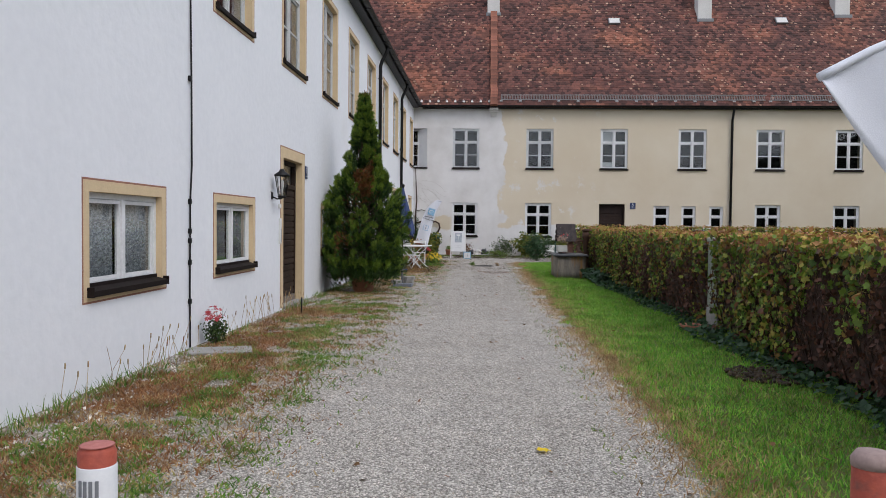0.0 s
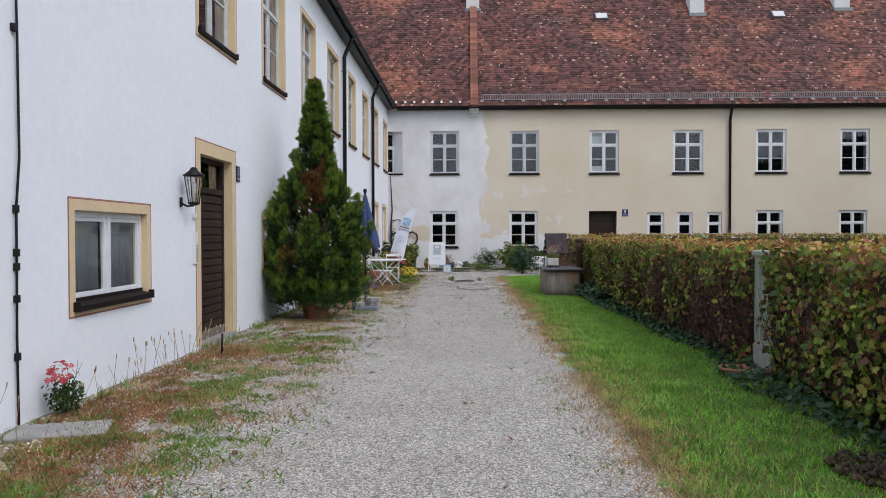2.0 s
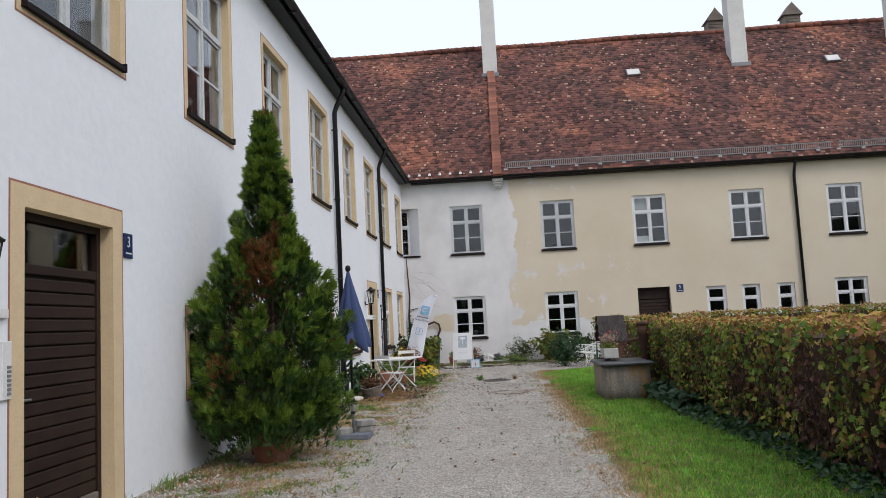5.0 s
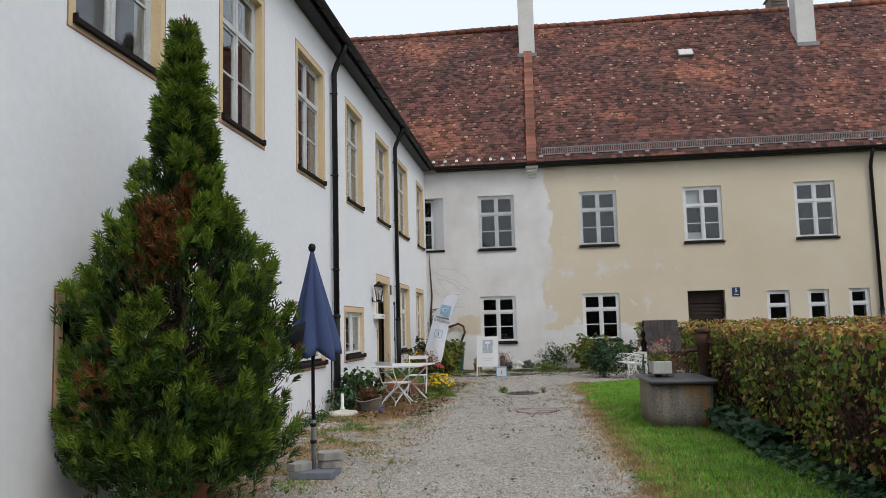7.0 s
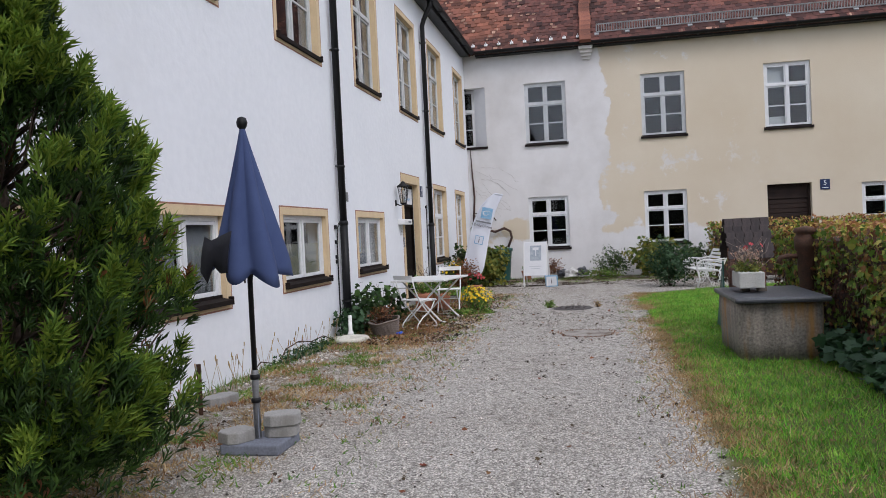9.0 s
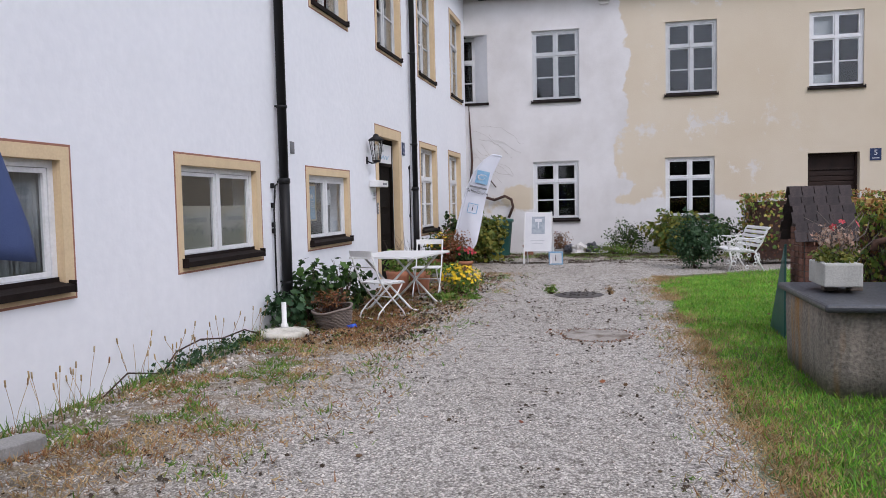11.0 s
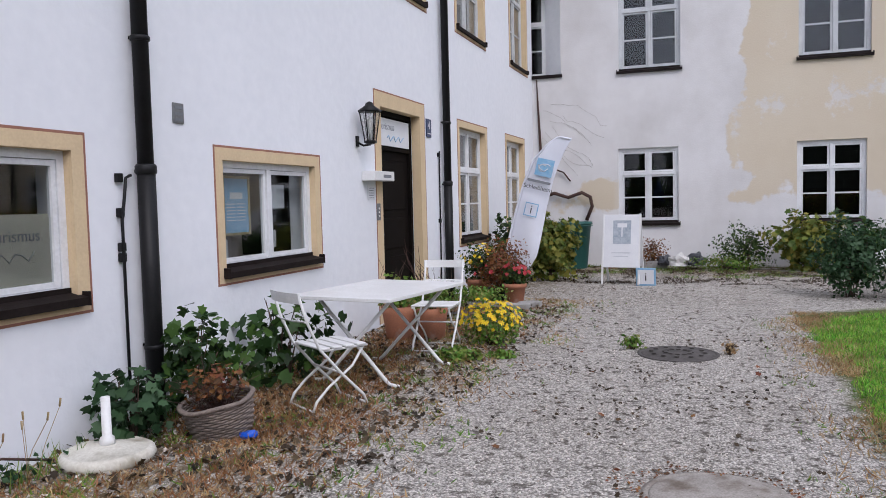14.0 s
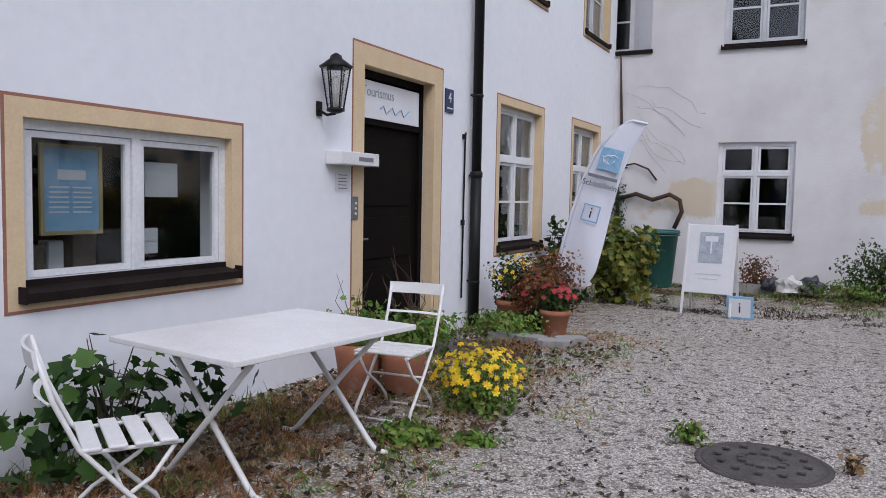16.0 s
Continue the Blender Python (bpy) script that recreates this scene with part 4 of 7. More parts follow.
def wall_cable(y, pts, boxes, label):
    c = thing("wall_cable", WALL_W @ pose(y, 0, 0), label, "cable")
    bm = bmesh.new()
    tube(bm, pts, 0.011, 6)
    part("cable", bm, BLACK_PIPE, c)
    for z in boxes:
        bm = bmesh.new()
        box(bm, -0.025, -0.035, z - 0.03, 0.025, 0.0, z + 0.03, 0.006)
        part("clip_box", bm, BLACK_PIPE, c)


wall_cable(8.66, [(0, -0.02, 0.0), (-0.01, -0.02, 0.7), (0, -0.02, 1.36), (0.0, -0.02, 1.7), (0.05, -0.02, 2.1), (0.04, -0.02, 3.1), (0, -0.02, 4.4), (0.01, -0.02, 7.0)], (0.55, 1.0, 1.25, 1.36, 1.7, 3.1, 5.0), "thin black lightning cable clipped to the wall")
wall_cable(24.02, [(0, -0.03, 0.1), (0, -0.03, 1.25), (0, -0.03, 1.4), (0.03, -0.03, 1.55), (0.05, -0.03, 1.68), (0.1, -0.03, 1.7)], (1.15, 1.22, 1.45, 1.68), "thin black conduit beside the downpipe")
wall_cable(30.4, [(0, -0.02, 0.35), (0.01, -0.02, 1.5), (0.02, -0.02, 2.1), (0.03, -0.02, 2.2)], (2.15, 1.2), "thin dark cable beside the downpipe")


# ---- roof ----
RY0, RZ0, RY1, RZ1 = BY - 0.36, EAVE + 0.05, 42.8, 14.38
RL = math.hypot(RY1 - RY0, RZ1 - RZ0)
RA = math.degrees(math.atan2(RZ1 - RZ0, RY1 - RY0))
ROOF = pose(0, RY0, RZ0, RA)            # x along the eaves, y up the slope
roof = thing("roof", ROOF, "steep clay-tiled roof, dark and mottled with age", "roof", kind="structure")
bm = bmesh.new()
box(bm, -12, 0.0, -0.12, 27, RL, -0.03)
part("roof_deck", bm, ROOF_DARK, roof, "dark tile underlay")
GAUGE, TW = 0.165, 0.19
tile_v = [(-0.5, 0, 0), (-0.42, -0.12, 0), (0, -0.2, 0), (0.42, -0.12, 0), (0.5, 0, 0), (0.5, 1.15, -0.35), (-0.5, 1.15, -0.35), (-0.42, -0.12, -0.7), (0, -0.2, -0.7), (0.42, -0.12, -0.7)]
tile_f = [(6, 0, 5), (0, 4, 5), (0, 1, 4), (1, 3, 4), (1, 2, 3), (1, 7, 2), (7, 8, 2), (2, 8, 9), (2, 9, 3)]
rows_n, singles, rest = int(RL / GAUGE), [], []
for r in range(rows_n):
    for c in range(int(38.5 / TW)):
        x = -11.8 + (c + 0.5 * (r % 2)) * TW
        (singles if 1 <= r <= 6 and 0.8 < x < 10.0 else rest).append((x, 0.03 + r * GAUGE))
rest_p = np.array([(x, y, 0) for x, y in rest]) + np.stack([rng.normal(0, 0.004, len(rest)), rng.normal(0, 0.008, len(rest)), rng.normal(0.012, 0.006, len(rest))], 1)
turn = np.zeros((len(rest), 3, 3))
ang = rng.normal(0, 0.02, len(rest))
turn[:, 0, 0], turn[:, 0, 1], turn[:, 1, 0], turn[:, 1, 1], turn[:, 2, 2] = np.cos(ang), -np.sin(ang), np.sin(ang), np.cos(ang), 1
tiles = cloud_mesh("roof_tiles", tile_v, tile_f, rest_p, turn, np.tile([TW * 0.97, GAUGE, 0.02], (len(rest), 1)), ROOF_DARK)
tiles.parent = roof
tagged(tiles, "weathered plain clay tiles", kind="stuff")
PALE = material("lichen_pale_tile", (0.36, 0.24, 0.17), (0.28, 0.14, 0.09), 0.9, per_island=0.4)
pick = rng.choice(len(rest), 1300, replace=False)
pale = cloud_mesh("pale_tiles", tile_v, tile_f, rest_p[pick] + [0, -0.004, 0.006], turn[pick], np.stack([TW * rng.uniform(0.2, 0.8, 1300), GAUGE * rng.uniform(0.15, 0.7, 1300), np.full(1300, 0.02)], 1), PALE)
pale.parent = roof
tagged(pale, "paler replaced and lichened tiles", kind="stuff")
ridge_bm_len = 0.4
for k in range(96):
    if k == 0:
        bm = bmesh.new()
        tube(bm, [(0, 0, 0), (0.42, 0, 0.012)], 0.13, 10, radii=[0.12, 0.135])
        first = part("ridge_tile", bm, ROOF_NEW, roof)
        ridge_me = first.data
    else:
        first = new("ridge_tile", ridge_me)
        first.parent = roof
    first.matrix_basis = pose(-11.5 + 0.4 * k, RL + 0.02, 0.02 + 0.03 * math.sin(k * 0.31))
# verge of stepped brick-red tiles where the two roofs meet
verge_me = None
for k in range(32):
    if verge_me is None:
        bm = bmesh.new()
        box(bm, -0.17, 0, 0.0, 0.17, 0.27, 0.13, 0.012)
        vt = part("verge_tile", bm, ROOF_NEW, roof)
        verge_me = vt.data
    else:
        vt = new("verge_tile", verge_me)
        vt.parent = roof
    vt.matrix_basis = pose(0.42 + 0.012 * math.sin(k * 5), -0.08 + k * 0.235, 0.02, 3, 0, math.sin(k * 3) * 2)
back_slope = bmesh.new()
box(back_slope, -12, RY1, RZ0, 27, RY1 + 0.1, RZ1 - 0.1)
single("roof_back_wall", back_slope, RENDER_WHITE, "plain closing wall behind the ridge", "wall", kind="structure")
bm = bmesh.new()
for k, (w0, z0) in enumerate(((0.12, -0.42), (0.15, -0.33), (0.18, -0.24), (0.21, -0.14))):
    box(bm, 0.42 - w0, BY - 0.08 - 0.07 * k, EAVE + z0, 0.42 + w0, BY, EAVE + z0 + 0.1, 0.01)
single("corbel", bm, RENDER_WHITE, "stepped plaster corbel under the verge", "corbel", kind="structure")

# the white house roof, seen from below along its eaves
bm = bmesh.new()
box(bm, -14, 0.0, -0.12, 56.5, 8.5, -0.02)
box(bm, -14, -0.06, -0.03, 56.5, 0.5, 0.02)
single("roof_west", bm, ROOF_DARK, "clay-tiled roof of the white house", "roof", kind="structure", m=pose(GX - 0.02, 0, EAVE + 0.08, 0, 0, 90) @ pose(0, 0, 0, 48))
bm = bmesh.new()
box(bm, WX - 5.6, -14, EAVE, WX - 5.4, 42, EAVE + 6.2)
single("roof_west_back_wall", bm, RENDER_WHITE, "plain closing wall behind the eaves", "wall", kind="structure")


GALVANISED = material("pale_galvanised_steel", (0.40, 0.41, 0.42), (0.30, 0.31, 0.32), 0.5, 0.2, scale=3)


def snow_guard(x0, x1, label):
    g = thing("snow_guard", ROOF @ pose(x0, 0.33, 0.0), label, "snow guard", "snow guards")
    w = x1 - x0
    bm = bmesh.new()
    rail = pose(0, 0, 0, -RA * 0.6)
    for z in (0.06, 0.28):
        box(bm, 0, -0.012, z - 0.016, w, 0.012, z + 0.016, 0, rail)
    for k in range(int(w / 0.075)):
        box(bm, k * 0.075, -0.004, 0.06, k * 0.075 + 0.022, 0.004, 0.28, 0, rail)
    part("grille", bm, GALVANISED, g)
    for k in range(int(w / 0.9) + 1):
        bm = bmesh.new()
        box(bm, k * 0.9, -0.012, -0.02, k * 0.9 + 0.03, 0.012, 0.3, 0, rail)
        box(bm, k * 0.9 - 0.05, -0.07, -0.0, k * 0.9 + 0.08, 0.03, 0.03)
        part("bracket", bm, GALVANISED, g)


snow_guard(0.75, 13.0, "grey metal snow guard grille above the gutter")
snow_guard(13.2, 26.0, "grey metal snow guard grille above the gutter")
hook_me = None
for k in range(10):
    h = thing("snow_hook", ROOF @ pose(-3.4 + 0.4 * k, 0.25, 0.02), "small pale metal snow hook on the tiles", "snow hook", "snow hooks")
    if hook_me is None:
        bm = bmesh.new()
        tube(bm, [(0, 0.1, 0), (0, 0, 0.01), (0, -0.02, 0.12)], 0.012, 6)
        box(bm, -0.05, -0.06, 0, 0.05, 0.04, 0.03)
        hook_me = part("hook", bm, WHITE_METAL, h).data
    else:
        o = new("hook", hook_me)
        o.parent = h


def chimney(x0, x1, y, top, label):
    z = RZ0 + (y - RY0) * (RZ1 - RZ0) / (RY1 - RY0)
    c = thing("chimney", pose((x0 + x1) / 2, y + 0.35, z), label, "chimney", "chimneys")
    w = (x1 - x0) / 2
    bm = bmesh.new()
    box(bm, -w, -0.35, -0.15, w, 0.35, top - z, 0.02)
    part("shaft", bm, RENDER_WHITE, c)
    bm = bmesh.new()
    box(bm, -w - 0.06, -0.41, top - z - 0.02, w + 0.06, 0.41, top - z + 0.14, 0.02)
    part("cap", bm, RENDER_WHITE, c)
    bm = bmesh.new()
    box(bm, -w - 0.07, -0.5, -0.14, w + 0.07, -0.352, 0.03, 0.01)
    part("flashing", bm, ZINC, c, "grey lead flashing")


chimney(0.07, 0.72, 41.3, 16.6, "tall slim white rendered chimney")
chimney(10.97, 11.68, 40.9, 16.4, "white rendered chimney on the tiled roof")
chimney(18.0, 18.75, 41.1, 16.4, "white rendered chimney on the tiled roof")
for x in (6.65, 15.15):
    s = thing("skylight", ROOF @ pose(x, (40.75 - RY0) / math.cos(radians(RA)), 0.02), "small grey zinc roof hatch among tiles", "skylight", "roof hatches")
    bm = bmesh.new()
    box(bm, -0.3, -0.22, 0, 0.3, 0.25, 0.1, 0.015)
    part("frame", bm, ZINC, s)
    bm = bmesh.new()
    box(bm, -0.26, -0.2, 0.1, 0.26, 0.2, 0.112)
    part("lid", bm, RENDER_WHITE, s, "pale hatch lid")
for x in (11.0, 14.5, 20.3):
    t = thing("roof_turret", pose(x, RY1 + 0.35, RZ1 - 0.3), "small grey wooden vent turret on the ridge", "turret", "vent turrets")
    bm = bmesh.new()
    box(bm, -0.36, -0.3, 0, 0.36, 0.3, 0.95)
    part("housing", bm, OLD_WOOD, t)
    bm = bmesh.new()
    vs = [bm.verts.new(c) for c in ((-0.46, -0.4, 0.9), (0.46, -0.4, 0.9), (0, -0.4, 1.5), (-0.46, 0.4, 0.9), (0.46, 0.4, 0.9), (0, 0.4, 1.5))]
    for q in ((0, 1, 2), (5, 4, 3), (0, 2, 5, 3), (1, 4, 5, 2), (0, 3, 4, 1)):
        bm.faces.new([vs[j] for j in q])
    part("gable_roof", bm, OLD_WOOD, t)
    for k in range(4):
        bm = bmesh.new()
        box(bm, -0.26, -0.33, 0.3 + k * 0.14, 0.26, -0.3, 0.38 + k * 0.14)
        part("louvre", bm, OLD_WOOD, t)

# ---- hedges ----
def hedge(x0, x1, y0, y1, top, per_m2, label, seed, leaf=0.068):
    """A clipped hedge: twiggy core, stems, leaves over its faces, browner leaves on top."""
    h = thing("hedge", pose((x0 + x1) / 2, (y0 + y1) / 2, 0), label, "hedge", "clipped hedges")
    wx, wy = (x1 - x0) / 2, (y1 - y0) / 2
    bm = bmesh.new()
    box(bm, -wx + 0.16, -wy + 0.16, 0.12, wx - 0.16, wy - 0.16, top - 0.14)
    part("core", bm, TWIG, h, "dense dark twiggy inside")
    rs = np.random.default_rng(seed)

    def shell(area_u, area_v, count):
        return rs.uniform(-1, 1, count) * area_u, rs.uniform(0, 1, count) * area_v

    pts, nrm = [], []
    for side, normal, span in (("w", (-1, 0, 0.1), wy), ("e", (1, 0, 0.1), wy), ("s", (0, -1, 0.1), wx), ("n", (0, 1, 0.1), wx)):
        c = int(2 * span * top * per_m2 * (0.35 if side == "e" else 1))
        u, v = shell(span, top, c)
        v = top * (0.06 + 0.94 * (v / top) ** 0.8)
        bulge = 0.05 * np.sin(u * 2.3 + seed) + 0.04 * np.sin(u * 5.1) * np.cos(v * 6) - 0.10 * np.clip(0.5 - v, 0, 1)
        inset = -np.abs(rs.normal(0, 0.10, c)) + bulge + 0.03
        off = (wx if side in "we" else wy) + inset
        p = {"w": (-off, u, v), "e": (off, u, v), "s": (u, -off, v), "n": (u, off, v)}[side]
        pts.append(np.stack(p, 1))
        nrm.append(np.tile(normal, (c, 1)))
    p, nn = np.concatenate(pts), np.concatenate(nrm)
    thin = np.array([noise.noise((a * 0.9, b * 0.9, c * 1.3 + seed)) for a, b, c in p])
    bare = (thin + rs.normal(0, 0.08, len(p)) > 0.34 - 0.32 * np.clip(1.0 - p[:, 2], 0, 1)) & (p[:, 2] < top - 0.22)
    for nm, sel, mt, sc in (("leaves", ~bare, HEDGE, leaf), ("dry_foliage", bare, HEDGE_DARK, leaf * 0.9)):
        q = p[sel]
        o = cloud_mesh(nm, *(LOBED if nm == "leaves" and leaf > 0.05 and len(q) < 40000 else LEAF), q, frames_for(nn[sel] + rs.normal(0, 0.55, q.shape)), sc * rs.uniform(0.55, 1.25, len(q)), mt)
        o.parent = h
        tagged(o, "mixed green, yellow and russet leaves" if nm == "leaves" else "bare red-brown twigs and dry leaves")
    c = int(4 * wx * wy * per_m2 * 1.1)
    q = np.stack([rs.uniform(-wx, wx, c), rs.uniform(-wy, wy, c), np.zeros(c)], 1)
    q[:, 2] = top + 0.03 * np.sin(q[:, 1] * 3) + 0.03 * np.sin(q[:, 0] * 7 + q[:, 1]) - np.abs(rs.normal(0, 0.05, c)) + 0.02
    o = cloud_mesh("top_leaves", *LEAF, q, frames_for(rs.normal(0, 0.6, q.shape) + [0, 0, 1]), leaf * rs.uniform(0.6, 1.25, c), HEDGE_TOP)
    o.parent = h
    tagged(o, "yellow and russet clipped top")
    bm = bmesh.new()
    rr = random.Random(seed)
    for k in range(int(2 * wy * 34)):
        y = rr.uniform(-wy, wy)
        x = -wx + 0.03 + rr.random() * 0.14
        tube(bm, [(x + 0.15, y, 0), (x + rr.uniform(-0.04, 0.04), y + rr.uniform(-0.2, 0.2), 0.5), (x + rr.uniform(-0.06, 0.06), y + rr.uniform(-0.5, 0.5), top * rr.uniform(0.5, 0.98))], 0.006, 3, radii=[0.009, 0.005, 0.002])
    part("branchwork", bm, TWIG, h)
    return h


hedge(3.12, 4.2, 11.35, 25.0, 1.34, 520, "long clipped hedge turning yellow and russet", 3)
hedge(3.09, 4.2, 1.2, 10.62, 1.36, 640, "clipped hedge with bare brown twigs beside the lawn", 8)
hedge(3.3, 24.0, 32.6, 33.5, 1.46, 230, "far clipped green hedge before the ochre house", 5, leaf=0.075)

cabinet = thing("utility_cabinet", pose(3.56, 10.92, 0), "grey-green ribbed plastic utility cabinet on concrete plinth", "utility cabinet")
CAB = material("grey_green_plastic", (0.33, 0.36, 0.30), (0.27, 0.30, 0.25), 0.6, scale=3)
bm = bmesh.new()
box(bm, -0.36, -0.245, 0, 0.36, 0.245, 0.33, 0.012)
part("plinth", bm, CONCRETE, cabinet, "concrete plinth")
bm = bmesh.new()
box(bm, -0.345, -0.235, 0.33, 0.345, 0.235, 1.26, 0.01)
part("body", bm, CAB, cabinet)
bm = bmesh.new()
box(bm, -0.375, -0.25, 1.26, 0.375, 0.25, 1.32, 0.015)
part("lid", bm, CAB, cabinet)
for k in range(15):
    bm = bmesh.new()
    box(bm, -0.33 + k * 0.045, -0.243, 0.36, -0.31 + k * 0.045, -0.233, 1.24, 0.002)
    part("rib", bm, CAB, cabinet)
for k in range(13):
    bm = bmesh.new()
    box(bm, -0.355, -0.222 + k * 0.035, 0.36, -0.343, -0.205 + k * 0.035, 1.24, 0.002)
    part("rib", bm, CAB, cabinet)

# low plants at the hedge's foot
n_i = 5200
px, py = 2.75 + 0.75 * rng.random(n_i), rng.uniform(3.5, 21.4, n_i)
lim = np.array([0.25 + 0.5 * max(0, noise.noise((0.0, b * 0.35, 2.0)) + 0.35) for b in py])
k = px > 3.3 - lim
px, py = px[k], py[k]
tagged(cloud_mesh("ground_cover", *LEAF, np.stack([px, py, rng.uniform(0.03, 0.2, len(px)) * np.clip(px - 2.5, 0.3, 1)], 1), frames_for(rng.normal(0, 0.45, (len(px), 3)) + [-0.3, 0, 1]), rng.uniform(0.05, 0.12, len(px)), IVY), "dark green low creeping plants under the hedge", "ground cover", kind="stuff")
bm = bmesh.new()
lathe(bm, [(0.15, -0.045), (0.17, 0.0), (0.20, 0.04), (0.185, 0.045), (0.15, 0.012), (0.01, 0.01)], 28, (2.98, 10.98, 0.05))
single("plant_saucer", bm, TERRACOTTA, "terracotta saucer lying in the grass", "saucer")
a_r, r_r = rng.uniform(0, 6.28, 320), 0.34 * np.sqrt(rng.random(320))
tagged(cloud_mesh("bare_soil", *STONE, np.stack([2.75 + r_r * np.cos(a_r), 7.6 + 1.3 * r_r * np.sin(a_r), np.full(320, 0.035)], 1), upright(320, 0.5), rng.uniform(0.015, 0.045, 320), FALLEN), "bare crumbly soil patch in the lawn", "soil", kind="stuff")

# ---- conifer in a pot ----
conifer = thing("conifer_tree", pose(-2.56, 16.35, 0), "tall potted conifer with dense green sprays, some browned", "tree")
bm = bmesh.new()
lathe(bm, [(0.17, 0), (0.2, 0.02), (0.26, 0.3), (0.29, 0.3), (0.29, 0.36), (0.25, 0.36), (0.24, 0.32), (0.02, 0.31)], 28)
part("pot", bm, TERRACOTTA, conifer, "terracotta pot")
bm = bmesh.new()
tube(bm, [(0, 0, 0.3), (0.03, 0.02, 1.2), (-0.02, 0.03, 2.4), (0.02, 0.0, 3.3), (0, 0, 4.3)], 0.05, 10, radii=[0.07, 0.055, 0.035, 0.02, 0.006])
part("trunk", bm, BARK, conifer)
hs = np.array([0.4, 0.6, 1.0, 1.5, 2.0, 2.25, 2.5, 2.9, 3.4, 3.8, 4.1])
rsz = np.array([0.66, 0.80, 0.88, 0.85, 0.78, 0.58, 0.40, 0.26, 0.16, 0.08, 0.02])
tw = random.Random(4)
bm = bmesh.new()
tips = []
for k in range(520):
    z = 0.5 + 3.6 * tw.random() ** 1.75
    a = tw.uniform(0, 2 * math.pi)
    r = float(np.interp(z, hs, rsz)) * (tw.uniform(0.8, 1.0) if k % 7 else tw.uniform(1.0, 1.22))
    x, y = math.cos(a) * r, math.sin(a) * r
    x = max(x, -0.72)
    z0 = max(0.3, z - 0.42 - 0.2 * r)
    tips.append((x, y, z, z0))
    tube(bm, [(0, 0, z0), (x * 0.6, y * 0.6, z0 + (z - z0) * 0.3), (x * 0.95, y * 0.95, z)], 0.01, 4, radii=[0.012, 0.008, 0.002])
part("branchwork", bm, BARK, conifer)
# each limb ends in an upright, slightly fanned plume of flat sprays
pts, axes, brown, tipped = [], [], [], []
for x, y, z, z0 in tips:
    c = 46
    slim = 0.36 + 0.64 * min(1.0, (4.3 - z) / 2.4)
    d = np.array([x, y, 0.0]) / (math.hypot(x, y) + 1e-6)
    way = d * 0.45 + np.array([0, 0, 1.0]) + rng.normal(0, 0.16, 3)
    way /= np.linalg.norm(way)
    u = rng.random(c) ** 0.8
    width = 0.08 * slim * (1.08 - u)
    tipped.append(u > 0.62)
    b = np.array([x, y, z]) * [0.93, 0.93, 1] + way * (u[:, None] * 0.42 - 0.3) * slim + rng.normal(0, 1, (c, 3)) * width[:, None]
    pts.append(b)
    axes.append(np.tile(way, (c, 1)) + rng.normal(0, 0.28, (c, 3)) + d * 0.2)
    hot = noise.noise((x * 1.4 + 3, y * 1.4, z * 1.1)) + (0.5 if 1.9 < z < 3.5 and y < 0 and -0.22 < x - 0.06 < 0.16 else 0)
    brown.append(np.full(c, hot) + rng.normal(0, 0.1, c))
p, d, bsel, lighter = np.concatenate(pts), np.concatenate(axes), np.concatenate(brown) > 0.55, np.concatenate(tipped)
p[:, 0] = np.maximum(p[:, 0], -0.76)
# dark inner sprays and lighter tips put light and shade into the colour
for nm, sel, mt, lb in (("crown", ~bsel & ~lighter, THUJA, "dense dark green scale-leaved sprays"), ("fresh_sprays", ~bsel & lighter, THUJA_LIT, "yellow-green fresh spray tips"), ("withered_sprays", bsel, THUJA_BROWN, "rust-brown withered sprays")):
    q, dd = p[sel], d[sel]
    flat = np.cross(dd, rng.normal(size=dd.shape))
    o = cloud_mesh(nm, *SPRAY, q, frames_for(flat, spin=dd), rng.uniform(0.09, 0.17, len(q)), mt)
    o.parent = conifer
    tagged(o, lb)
tuft = np.stack([rng.normal(0, 0.025, 150), rng.normal(0, 0.025, 150), 3.6 + 0.5 * rng.random(150)], 1)
o = cloud_mesh("leader", *SPRAY, tuft, frames_for(np.cross(np.array([0, 0, 1.0]) + rng.normal(0, 0.35, (150, 3)), rng.normal(size=(150, 3))), spin=np.array([0, 0, 1.0]) + rng.normal(0, 0.4, (150, 3))), rng.uniform(0.06, 0.11, 150), THUJA)
o.parent = conifer

# ---- closed parasol on a slab stand ----
parasol = thing("parasol", pose(-1.89, 17.95, 0), "closed faded navy parasol standing on a concrete foot", "parasol")
bm = bmesh.new()
lathe(bm, [(0.019, 0.5), (0.019, 2.3), (0.012, 2.31)], 12)
part("pole", bm, BLACK_PIPE, parasol, "black upper pole")
bm = bmesh.new()
lathe(bm, [(0.025, 0.05), (0.025, 0.56), (0.02, 0.57)], 12)
part("lower_pole", bm, ZINC, parasol, "grey metal lower pole")
bm = bmesh.new()
lathe(bm, [(0.018, 2.29), (0.02, 2.31), (0.035, 2.33), (0.04, 2.36), (0.03, 2.39), (0.008, 2.4)], 14)
part("finial", bm, BLACK_PIPE, parasol, "black knob")
bm = bmesh.new()
rings, folds, seg = [], 6, 72
